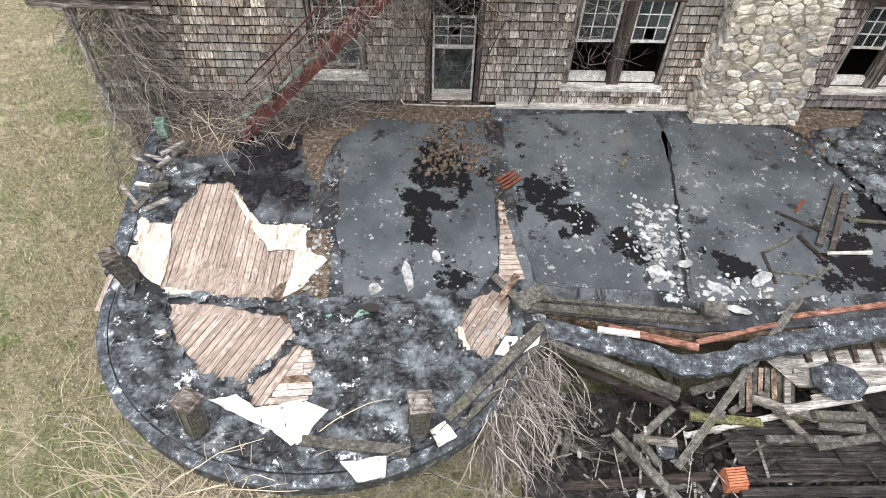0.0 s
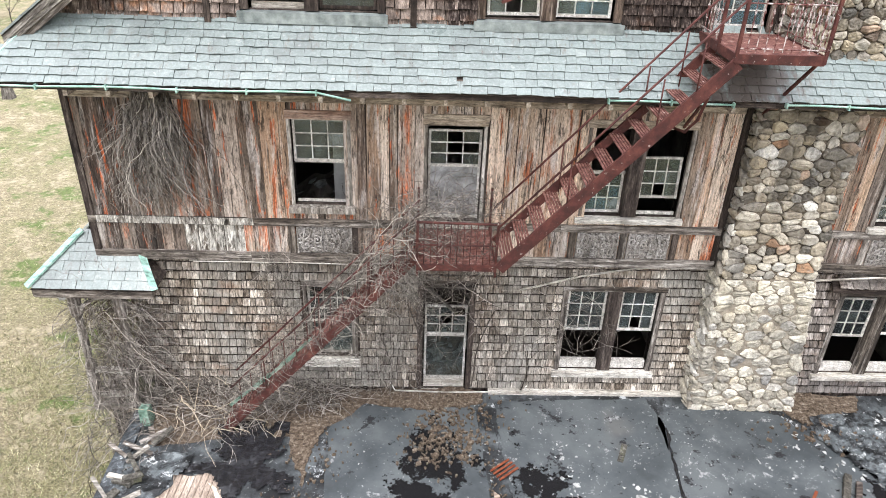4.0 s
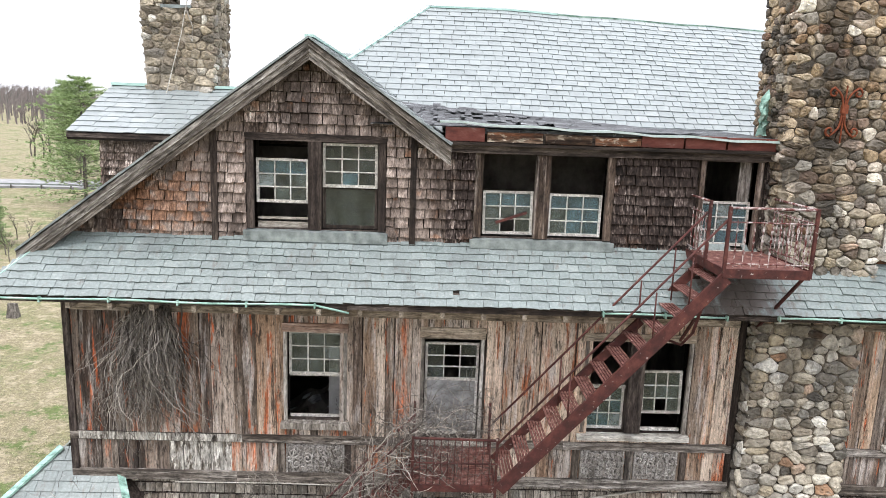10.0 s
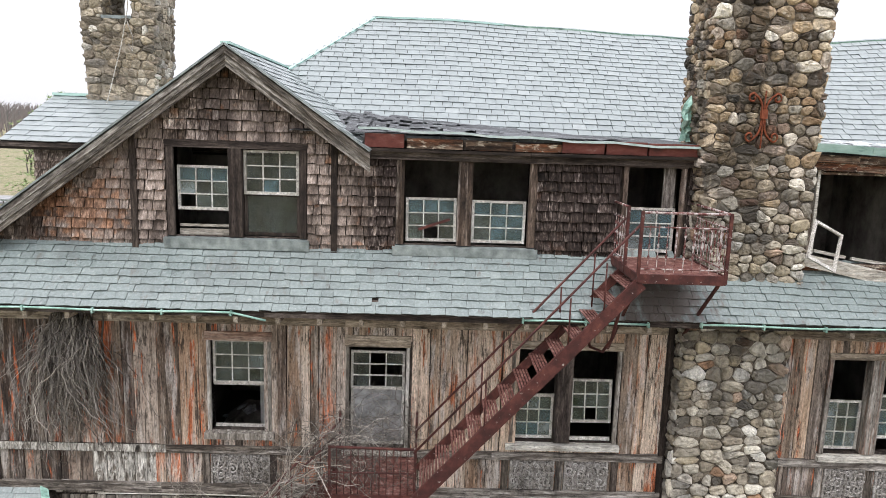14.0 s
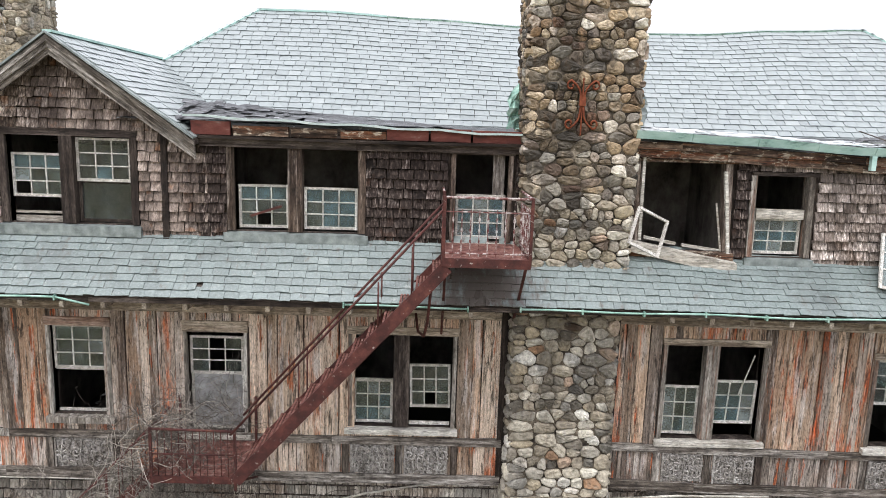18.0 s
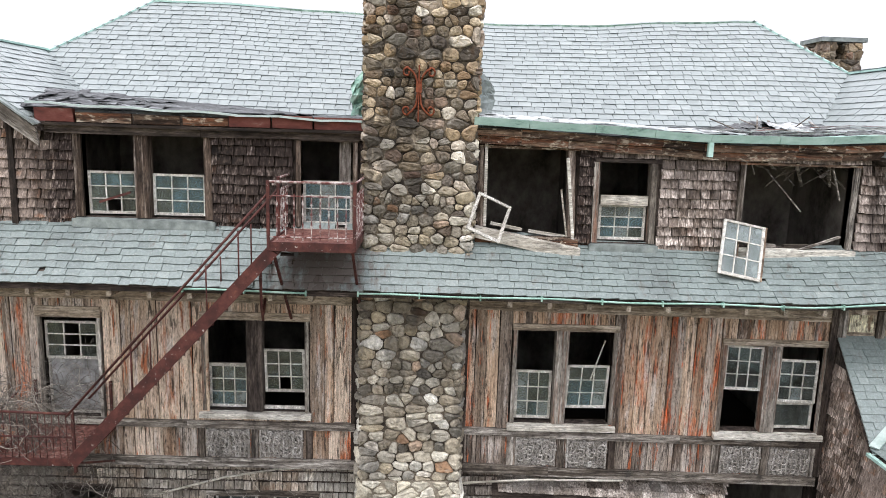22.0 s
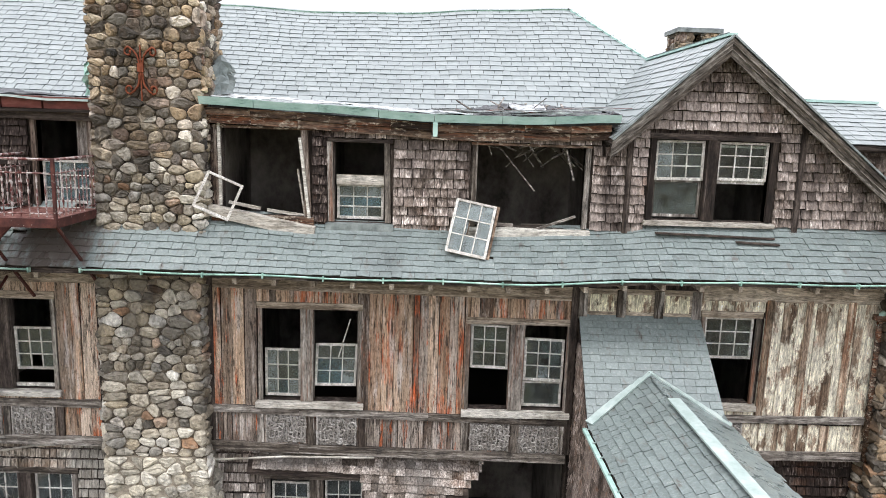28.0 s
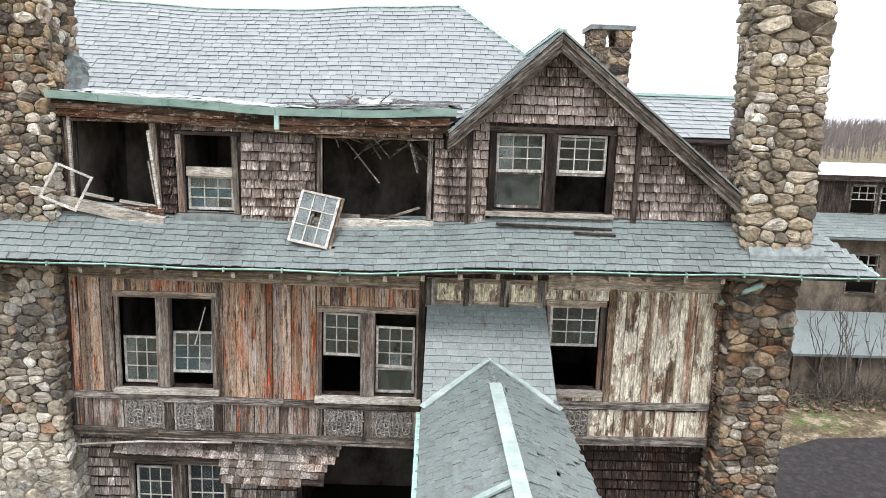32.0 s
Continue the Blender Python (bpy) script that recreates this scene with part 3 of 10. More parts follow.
_m.l(_m.place((1, 1, 1)), _d.inputs[0])
_q = _m.n("MapRange")
_q.inputs[1].default_value, _q.inputs[2].default_value, _q.inputs[3].default_value, _q.inputs[4].default_value = 0.3, 1.15, 0.3, 0.0
_m.l(_d.outputs["Value"], _q.inputs[0])
_s = _m.n("Math")
_s.operation = "ADD"
_m.l(_q.outputs[0], _s.inputs[0])
_m.l(_m.noise(_m.place((7, 3, 3)), 1.0, 6, 0.7), _s.inputs[1])
_c = _m.mix(_m.mul(_m.mask(_s.outputs[0], 0.58, 0.72), 0.75), _c, (0.1, 0.068, 0.055))
_b = _m.noise(_m.place((0.9, 0.9, 0.9)), 1.0, 5, 0.7)
M_SLATE = _m.color(_c).rough(_m.ramp(_b, [(0.36, grey(0.24)), (0.62, grey(0.55))])).bump(_g, 0.35, 0.005).m
# the upper roofs: slate made paler, sky sheen put into its colour
_m = Mat("sky_paled_slate", 0.45, spec=0.34)
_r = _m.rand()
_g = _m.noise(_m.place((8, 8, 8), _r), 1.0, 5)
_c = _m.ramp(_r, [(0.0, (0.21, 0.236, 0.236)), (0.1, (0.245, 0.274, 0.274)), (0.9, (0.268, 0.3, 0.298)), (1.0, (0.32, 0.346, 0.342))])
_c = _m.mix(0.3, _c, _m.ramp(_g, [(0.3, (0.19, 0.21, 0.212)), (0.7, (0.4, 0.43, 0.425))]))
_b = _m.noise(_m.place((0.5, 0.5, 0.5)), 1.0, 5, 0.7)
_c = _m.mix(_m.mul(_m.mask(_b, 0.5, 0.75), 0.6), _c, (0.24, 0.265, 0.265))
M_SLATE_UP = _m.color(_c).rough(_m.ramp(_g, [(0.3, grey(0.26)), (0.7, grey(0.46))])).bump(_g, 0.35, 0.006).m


def stone_mat(name, stops, gap=0.0, calm=0.22, tone=1.0, soot=0.48):
    m = Mat(name, 0.8, spec=0.35)
    r = m.rand()
    c = m.ramp(r, stops)
    g = m.noise(m.place((14, 14, 14), r), 1.0, 7, 0.72)
    g2 = m.noise(m.place((3.2, 3.2, 3.2), r), 1.0, 4)
    c = m.mix(0.8, c, m.ramp(g, [(0.3, grey(0.32)), (0.46, grey(0.88)), (0.56, grey(1.1)), (0.7, grey(1.7))]), "MULTIPLY")
    c = m.mix(m.mul(m.mask(g2, 0.56, 0.68), 0.5), c, m.mix(0.6, c, (0.12, 0.085, 0.045)))
    c = m.mix(m.mul(m.mask(m.noise(m.place((5, 5, 5)), 1.0, 6, 0.7), 0.58, 0.64), 0.5), c, (0.4, 0.38, 0.34))
    grime = m.noise(m.place((2.6, 2.6, 1.5)), 1.0, 7, 0.72)
    c = m.mix(calm, c, m.ramp(grime, [(0.34, (0.055, 0.048, 0.04)), (0.46, (0.2, 0.175, 0.14)), (0.56, (0.36, 0.325, 0.265)), (0.68, (0.6, 0.57, 0.5))]))
    w = m.noise(m.place((1.7, 1.7, 0.6)), 1.0, 5, 0.65)
    c = m.mix(m.mul(m.mask(w, soot, soot + 0.07), gap), c, m.mix(0.2, (0.016, 0.015, 0.014), c))
    seep = m.noise(m.place((3.4, 3.4, 0.9)), 1.0, 6, 0.7)
    c = m.mix(m.mul(m.mask(seep, 0.56, 0.64), gap), c, m.mix(0.3, (0.1, 0.06, 0.03), c))
    return m.color(m.deepen(c, 1.2, 1.22 * tone)).bump(g, 0.9, 0.02).m


M_STONE = stone_mat("field_stone", [(0.0, (0.025, 0.023, 0.022)), (0.12, (0.3, 0.21, 0.13)), (0.24, (0.58, 0.5, 0.38)), (0.34, (0.05, 0.043, 0.038)), (0.46, (0.46, 0.36, 0.24)),
                                    (0.56, (0.17, 0.15, 0.13)), (0.66, (0.19, 0.105, 0.065)), (0.78, (0.76, 0.72, 0.63)), (0.88, (0.12, 0.105, 0.09)), (0.94, (0.42, 0.36, 0.28)), (1.0, (0.035, 0.036, 0.036))], 0.7, 0.12, 1.02, 0.48)
M_STONE_LOW = stone_mat("lower_field_stone", [(0.0, (0.09, 0.086, 0.08)), (0.14, (0.42, 0.37, 0.29)), (0.32, (0.68, 0.65, 0.57)), (0.5, (0.26, 0.24, 0.21)),
                                    (0.66, (0.52, 0.45, 0.33)), (0.8, (0.17, 0.165, 0.15)), (0.9, (0.85, 0.83, 0.77)), (0.96, (0.4, 0.24, 0.14)), (1.0, (0.05, 0.05, 0.052))], 0.5, 0.28, 0.94)
M_STONE_PALE = stone_mat("lime_washed_stone", [(0.0, (0.26, 0.25, 0.22)), (0.15, (0.55, 0.52, 0.44)), (0.35, (0.74, 0.71, 0.63)), (0.5, (0.44, 0.42, 0.36)),
                                    (0.65, (0.66, 0.61, 0.5)), (0.8, (0.36, 0.35, 0.32)), (0.92, (0.84, 0.82, 0.76)), (1.0, (0.16, 0.165, 0.17))], 0.3, 0.25, 1.03)
M_STONE_TAN = stone_mat("tan_field_stone", [(0.0, (0.1, 0.09, 0.075)), (0.15, (0.42, 0.36, 0.27)), (0.35, (0.56, 0.5, 0.4)), (0.5, (0.24, 0.2, 0.155)),
                                    (0.65, (0.48, 0.41, 0.3)), (0.8, (0.34, 0.3, 0.24)), (0.92, (0.78, 0.75, 0.68)), (1.0, (0.16, 0.12, 0.09))], 0.4)
M_STONE_RUST = stone_mat("rust_stained_stone", [(0.0, (0.04, 0.036, 0.033)), (0.14, (0.34, 0.19, 0.1)), (0.28, (0.44, 0.37, 0.27)), (0.42, (0.13, 0.095, 0.07)),
                                    (0.56, (0.5, 0.38, 0.25)), (0.7, (0.09, 0.08, 0.07)), (0.83, (0.64, 0.59, 0.5)), (0.93, (0.24, 0.205, 0.17)), (1.0, (0.045, 0.04, 0.038))], 0.6, 0.22, 0.8)

_m = Mat("mortar", 0.95)
_g = _m.noise(_m.place((5, 5, 5)), 1.0, 6, 0.7)
M_MORTAR = _m.color(_m.ramp(_g, [(0.3, (0.09, 0.076, 0.06)), (0.5, (0.27, 0.235, 0.185)), (0.7, (0.45, 0.405, 0.335))])).bump(_g, 0.8, 0.02).m
# darker mortar: staining, with the shade of deep joints put into its colour
_m = Mat("dark_joint_mortar", 0.95)
_g = _m.noise(_m.place((4, 4, 4)), 1.0, 6, 0.7)
M_MORTAR_D = _m.color(_m.ramp(_g, [(0.38, (0.025, 0.021, 0.017)), (0.5, (0.1, 0.082, 0.062)), (0.64, (0.3, 0.255, 0.195))])).bump(_g, 0.8, 0.02).m

_m = Mat("rusty_red_iron", 0.7, 0.1)
_g = _m.noise(_m.place((4, 4, 4)), 1.0, 6, 0.7)
_g2 = _m.noise(_m.place((17, 17, 17)), 1.0, 4, 0.6)
_c = _m.ramp(_g, [(0.3, (0.03, 0.013, 0.012)), (0.5, (0.075, 0.025, 0.021)), (0.62, (0.12, 0.042, 0.033)), (0.72, (0.2, 0.08, 0.055))])
_c = _m.mix(_m.mask(_g2, 0.66, 0.72), _c, (0.42, 0.38, 0.35))
M_IRON = _m.color(_c).bump(_g2, 0.3, 0.004).m

_m = Mat("worn_iron_grating", 0.75, 0.1)
_g2 = _m.noise(_m.place((9, 9, 9)), 1.0, 6, 0.7)
M_IRON_T = _m.color(_m.ramp(_g2, [(0.34, (0.06, 0.023, 0.019)), (0.48, (0.14, 0.056, 0.046)), (0.6, (0.23, 0.115, 0.095)), (0.7, (0.4, 0.31, 0.28))])).m

_m = Mat("bleached_iron_rail", 0.75, 0.1)
_g2 = _m.noise(_m.place((12, 12, 12)), 1.0, 5, 0.6)
M_IRON_W = _m.color(_m.ramp(_g2, [(0.38, (0.10, 0.022, 0.018)), (0.5, (0.22, 0.13, 0.12)), (0.58, (0.5, 0.45, 0.43))])).m

_m = Mat("rusty_ornament", 0.8, 0.2)
_g = _m.noise(_m.place((14, 14, 14)), 1.0, 5)
M_RUST = _m.color(_m.ramp(_g, [(0.3, (0.12, 0.03, 0.015)), (0.7, (0.28, 0.085, 0.04))])).m

_m = Mat("red_flashing", 0.75)
_g = _m.noise(_m.place((2.4, 5, 6)), 1.0, 6, 0.7)
M_REDTIN = _m.color(_m.ramp(_g, [(0.3, (0.06, 0.025, 0.02)), (0.5, (0.15, 0.045, 0.035)), (0.62, (0.2, 0.075, 0.06)), (0.72, (0.3, 0.25, 0.22))])).bump(_g, 0.3).m

_m = Mat("copper_patina", 0.6, 0.05)
_g = _m.noise(_m.place((2.5, 6, 6)), 1.0, 6, 0.7)
M_COPPER = _m.color(_m.ramp(_g, [(0.3, (0.13, 0.22, 0.195)), (0.42, (0.36, 0.545, 0.49)), (0.66, (0.52, 0.7, 0.65))])).bump(_g, 0.2).m

_m = Mat("copper_strip", 0.6, 0.25)
_g = _m.noise(_m.place((3, 8, 8)), 1.0, 6, 0.7)
M_COPPER_S = _m.color(_m.ramp(_g, [(0.32, (0.09, 0.15, 0.125)), (0.48, (0.27, 0.45, 0.38)), (0.66, (0.5, 0.67, 0.6))])).m

_m = Mat("pale_ridge_metal", 0.55, 0.1)
_g = _m.noise(_m.place((4, 4, 4)), 1.0, 6, 0.7)
M_RIDGE = _m.color(_m.ramp(_g, [(0.3, (0.28, 0.36, 0.335)), (0.55, (0.44, 0.52, 0.495)), (0.75, (0.58, 0.62, 0.585))])).m

_m = Mat("lead_flashing", 0.5, 0.3)
_g = _m.noise(_m.place((6, 6, 6)), 1.0, 5)
M_LEAD = _m.color(_m.ramp(_g, [(0.3, (0.12, 0.14, 0.14)), (0.7, (0.34, 0.38, 0.37))])).bump(_g, 0.4).m

# old window glass: clear, dusty, and backed by a pale blue film
def glass_mat(name, dust, tint):
    m = Mat(name)
    t = m.t
    tr, gl, df = m.n("BsdfTransparent"), m.n("BsdfGlossy"), m.n("BsdfDiffuse")
    tr.inputs[0].default_value = (0.86, 0.9, 0.88, 1)
    gl.inputs["Roughness"].default_value = 0.06
    d = m.noise(m.place((3, 3, 3)), 1.0, 5, 0.7)
    m.l(m.ramp(d, [(0.35, tuple(k * 0.6 for k in tint)), (0.65, tint)]), df.inputs[0])
    lw = m.n("LayerWeight", Blend=0.35)
    a, b = m.n("MixShader"), m.n("MixShader")
    m.l(m.ramp(d, [(0.32, grey(max(0.0, dust - 0.22))), (0.68, grey(dust + min(dust, 0.22)))]), a.inputs[0])
    m.l(tr.outputs[0], a.inputs[1])
    m.l(df.outputs[0], a.inputs[2])
    m.l(lw.outputs["Fresnel"], b.inputs[0])
    m.l(a.outputs[0], b.inputs[1])
    m.l(gl.outputs[0], b.inputs[2])
    m.l(b.outputs[0], t.nodes["Material Output"].inputs[0])
    return m.m


M_CLEAR = glass_mat("clear_glass", 0.05, (0.26, 0.31, 0.32))
M_DUSTY = glass_mat("dusty_glass", 0.2, (0.17, 0.205, 0.195))
M_MILKY = glass_mat("milky_glass", 0.42, (0.3, 0.35, 0.35))
M_SMEAR = glass_mat("smeared_white_glass", 0.72, (0.5, 0.5, 0.5))
M_FILM = glass_mat("filmed_glass", 0.36, (0.13, 0.215, 0.245))

# plaster held dark: part of the rooms' shade is in its colour
_m = Mat("shaded_room_plaster", 0.9)
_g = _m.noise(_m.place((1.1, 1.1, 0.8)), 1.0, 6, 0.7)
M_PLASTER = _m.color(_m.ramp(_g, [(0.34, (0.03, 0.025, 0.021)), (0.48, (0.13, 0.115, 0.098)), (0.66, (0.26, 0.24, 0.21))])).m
M_ROOMDARK = Mat("flat_room_dark", 0.8).color((0.03, 0.024, 0.02)).m
_m = Mat("board_door_white", 0.6)
M_WHITE = _m.color(_m.ramp(_m.noise(_m.place((3, 3, 3)), 1.0, 4), [(0.35, (0.5, 0.49, 0.46)), (0.6, (0.68, 0.67, 0.64))])).m

# roofing felt of the terrace
_m = Mat("roofing_felt_base", 0.55, spec=0.4)
_p = _m.place((1, 1, 1))
_g = _m.noise(_p, 9.0, 6, 0.7)
_g2 = _m.noise(_p, 1.3, 5, 0.65)
_c = _m.ramp(_g2, [(0.4, (0.01, 0.011, 0.012)), (0.5, (0.036, 0.04, 0.043)), (0.6, (0.1, 0.112, 0.118))])
_c = _m.mix(_m.mask(_g, 0.6, 0.66), _c, (0.3, 0.31, 0.31))
_g5 = _m.noise(_m.place((3.5, 0.9, 1)), 2.0, 6, 0.75)
_c = _m.mix(_m.mask(_g5, 0.56, 0.62), _c, (0.015, 0.015, 0.017))
_g3 = _m.noise(_m.place((2.4, 2.4, 2.4)), 1.0, 6, 0.75)
_c = _m.mix(_m.mask(_g3, 0.6, 0.64), _c, (0.42, 0.44, 0.45))
M_FELT = _m.color(_c).bump(_g, 0.7, 0.03).m

_m = Mat("smooth_roofing_sheet", 0.5, spec=0.35)
_p = _m.place((1, 1, 1))
_g = _m.noise(_p, 14.0, 6, 0.7)
_g2 = _m.noise(_p, 0.8, 5, 0.65)
_c = _m.ramp(_g2, [(0.35, (0.046, 0.053, 0.057)), (0.5, (0.075, 0.085, 0.09)), (0.62, (0.105, 0.116, 0.12))])
_c = _m.mix(_m.mask(_g, 0.62, 0.67), _c, (0.26, 0.265, 0.27))
_g3 = _m.noise(_p, 0.55, 3)
_c = _m.mix(_m.mul(_m.mask(_g3, 0.6, 0.72), 0.6), _c, (0.13, 0.125, 0.118))
_g4 = _m.noise(_p, 3.3, 7, 0.8)
_c = _m.mix(_m.mask(_g4, 0.6, 0.64), _c, (0.28, 0.285, 0.285))
_c = _m.mix(_m.mask(_m.noise(_p, 1.7, 7, 0.78), 0.59, 0.61), _c, (0.016, 0.016, 0.018))
# places where the coating has come off the black tar
_far = None
for _x, _y, _r in ((0.35, 10.0, 1.25), (0.0, 9.0, 0.75), (-0.15, 8.3, 0.5), (2.3, 9.4, 0.7), (2.8, 8.7, 0.7), (3.8, 8.1, 0.7), (1.7, 8.8, 0.5), (7.9, 7.6, 1.1), (9.0, 9.0, 1.2), (5.5, 7.6, 0.6), (0.6, 7.4, 0.6)):
    _d = _m.n("VectorMath")
    _d.operation = "DISTANCE"
    _d.inputs[1].default_value = (_x, _y, 2.89)
    _m.l(_p, _d.inputs[0])
    _q = _m.n("MapRange")
    _q.inputs[1].default_value, _q.inputs[2].default_value, _q.inputs[3].default_value, _q.inputs[4].default_value = 0.0, _r, 0.3, 0.0
    _m.l(_d.outputs["Value"], _q.inputs[0])
    if _far is None:
        _far = _q.outputs[0]
    else:
        _x2 = _m.n("Math")
        _x2.operation = "MAXIMUM"
        _m.l(_far, _x2.inputs[0])
        _m.l(_q.outputs[0], _x2.inputs[1])
        _far = _x2.outputs[0]
_s = _m.n("Math")
_s.operation = "ADD"
_m.l(_far, _s.inputs[0])
_m.l(_m.noise(_p, 2.3, 8, 0.72), _s.inputs[1])
_tar = _m.mask(_s.outputs[0], 0.635, 0.65)
_c = _m.mix(_tar, _c, (0.011, 0.011, 0.012))
_m.rough(_m.mix(_tar, (0.5, 0.5, 0.5), (0.25, 0.25, 0.25)))
M_SHEET = _m.color(_c).bump(_m.noise(_p, 2.5, 4), 0.35, 0.03).m

_m = Mat("wet_tar", 0.22, spec=0.5)
_g = _m.noise(_m.place((6, 11, 6)), 1.0, 5)
M_TAR = _m.color(_m.ramp(_g, [(0.3, (0.008, 0.008, 0.009)), (0.6, (0.022, 0.022, 0.025)), (0.8, (0.06, 0.06, 0.065))])).bump(_g, 0.6, 0.03).m

_m = Mat("torn_black_felt", 0.45, spec=0.4)
_g = _m.noise(_m.place((1.1, 10, 10)), 1.0, 6, 0.75)
M_TARTORN = _m.color(_m.ramp(_g, [(0.4, (0.012, 0.012, 0.013)), (0.54, (0.045, 0.046, 0.05)), (0.62, (0.2, 0.21, 0.22)), (0.7, (0.42, 0.43, 0.44))])).bump(_g, 0.6, 0.02).m
_m = Mat("torn_grey_felt", 0.55, spec=0.4)
_g = _m.noise(_m.place((2.2, 7, 7)), 1.0, 6, 0.75)
M_SILVERTORN = _m.color(_m.ramp(_g, [(0.34, (0.04, 0.042, 0.045)), (0.44, (0.25, 0.26, 0.265)), (0.55, (0.62, 0.64, 0.64))])).bump(_g, 0.6, 0.02).m
_m = Mat("silver_edge_coating", 0.5, 0.1)
_g = _m.noise(_m.place((6, 6, 6)), 1.0, 8, 0.82)
M_SILVER = _m.color(_m.ramp(_g, [(0.4, (0.012, 0.013, 0.014)), (0.47, (0.035, 0.039, 0.043)), (0.54, (0.075, 0.085, 0.093)), (0.6, (0.15, 0.17, 0.182)), (0.62, (0.58, 0.61, 0.62))])).bump(_g, 0.4).m

_m = Mat("crumpled_felt", 0.5, spec=0.45)
_p = _m.place((1, 1, 1))
_g = _m.noise(_p, 5.0, 7, 0.75)
_g2 = _m.noise(_p, 2.1, 8, 0.76)
_c = _m.ramp(_g2, [(0.46, (0.009, 0.01, 0.011)), (0.47, (0.035, 0.039, 0.042)), (0.51, (0.045, 0.051, 0.055)), (0.52, (0.085, 0.096, 0.1)), (0.59, (0.1, 0.114, 0.12)), (0.6, (0.19, 0.21, 0.215))])
_c = _m.mix(_m.mask(_g, 0.55, 0.6), _c, (0.012, 0.013, 0.014))
_c = _m.mix(_m.mask(_m.noise(_p, 3.1, 9, 0.84), 0.585, 0.592), _c, (0.62, 0.64, 0.64))
M_CRUMPLE = _m.color(_c).bump(_g, 0.8, 0.03).m
_m = Mat("torn_plywood", 0.85)
_g = _m.noise(_m.place((9, 2.5, 9)), 1.0, 6, 0.7)
M_PLY = _m.color(_m.ramp(_g, [(0.35, (0.27, 0.21, 0.155)), (0.43, (0.5, 0.43, 0.345)), (0.55, (0.62, 0.56, 0.48)), (0.66, (0.7, 0.66, 0.6))])).bump(_g, 0.5).m
_m = Mat("dark_copper", 0.65, 0.2)
_g = _m.noise(_m.place((6, 6, 6)), 1.0, 6, 0.7)
M_COPPER_D = _m.color(_m.ramp(_g, [(0.35, (0.05, 0.085, 0.065)), (0.5, (0.16, 0.26, 0.2)), (0.66, (0.36, 0.48, 0.4))])).bump(_g, 0.4).m
_m = Mat("terracotta_flashing", 0.8)
_g = _m.noise(_m.place((4, 9, 9)), 1.0, 6, 0.75)
M_TERRA = _m.color(_m.ramp(_g, [(0.38, (0.05, 0.03, 0.022)), (0.5, (0.22, 0.1, 0.065)), (0.6, (0.32, 0.17, 0.12)), (0.68, (0.5, 0.46, 0.43))])).bump(_g, 0.4).m

_m = Mat("white_board_rubble", 0.8)
_g = _m.noise(_m.place((7, 7, 7)), 1.0, 5)
M_CHIP = _m.color(_m.ramp(_g, [(0.3, (0.13, 0.13, 0.122)), (0.5, (0.33, 0.335, 0.325)), (0.68, (0.56, 0.57, 0.555))])).bump(_g, 0.5).m
_m = Mat("white_board_face", 0.8)
_g = _m.noise(_m.place((4, 4, 4)), 1.0, 6, 0.7)
M_BOARDWHITE = _m.color(_m.ramp(_g, [(0.32, (0.3, 0.27, 0.22)), (0.44, (0.56, 0.53, 0.47)), (0.6, (0.68, 0.67, 0.63))])).bump(_g, 0.3).m
_m = Mat("grit", 0.95)
_g = _m.noise(_m.place((12, 12, 12)), 1.0, 6, 0.8)
M_GRIT = _m.color(_m.ramp(_g, [(0.34, (0.025, 0.018, 0.013)), (0.5, (0.11, 0.08, 0.056)), (0.62, (0.24, 0.2, 0.155)), (0.72, (0.5, 0.46, 0.4))])).bump(_g, 1.0, 0.03).m
_m = Mat("dead_vine_bark", 0.9)
_r = _m.rand()
M_VINE = _m.color(_m.ramp(_r, [(0.0, (0.05, 0.042, 0.036)), (0.45, (0.16, 0.142, 0.124)), (0.85, (0.34, 0.31, 0.275)), (1.0, (0.54, 0.49, 0.42))])).m
M_VINE_L = Mat("pale_brambles", 0.85).color((0.52, 0.44, 0.32)).m

_m = Mat("dry_grass", 0.95)
_p = _m.place((1, 1, 1))
_a, _b2, _d = _m.noise(_p, 0.16, 5, 0.6), _m.noise(_p, 1.7, 6, 0.75), _m.noise(_p, 15.0, 6, 0.8)
_c = _m.ramp(_a, [(0.4, (0.23, 0.195, 0.125)), (0.54, (0.185, 0.172, 0.092)), (0.68, (0.085, 0.13, 0.036))])
_c = _m.mix(_m.mul(_m.mask(_b2, 0.45, 0.68), 0.75), _c, (0.25, 0.215, 0.145))
_sx = _m.n("SeparateXYZ")
_m.l(_m.n("NewGeometry").outputs["Position"], _sx.inputs[0])
_e = _m.n("MapRange")
_e.inputs[1].default_value, _e.inputs[2].default_value = 16.0, 22.0
_m.l(_sx.outputs[0], _e.inputs[0])
_c = _m.mix(_m.mul(_e.outputs[0], 0.9), _c, _m.ramp(_b2, [(0.35, (0.045, 0.035, 0.022)), (0.5, (0.11, 0.082, 0.05)), (0.66, (0.19, 0.15, 0.095))]))
_c = _m.mix(0.9, _c, _m.ramp(_d, [(0.34, grey(0.3)), (0.5, grey(1.05)), (0.64, grey(1.8))]), "MULTIPLY")
_c = _m.mix(_m.mul(_m.mask(_m.noise(_p, 0.45, 7, 0.72), 0.53, 0.6), 0.8), _c, (0.085, 0.135, 0.032))
_c = _m.mix(_m.mul(_m.mask(_m.noise(_p, 1.1, 7, 0.75), 0.52, 0.6), 0.85), _c, (0.36, 0.31, 0.215))
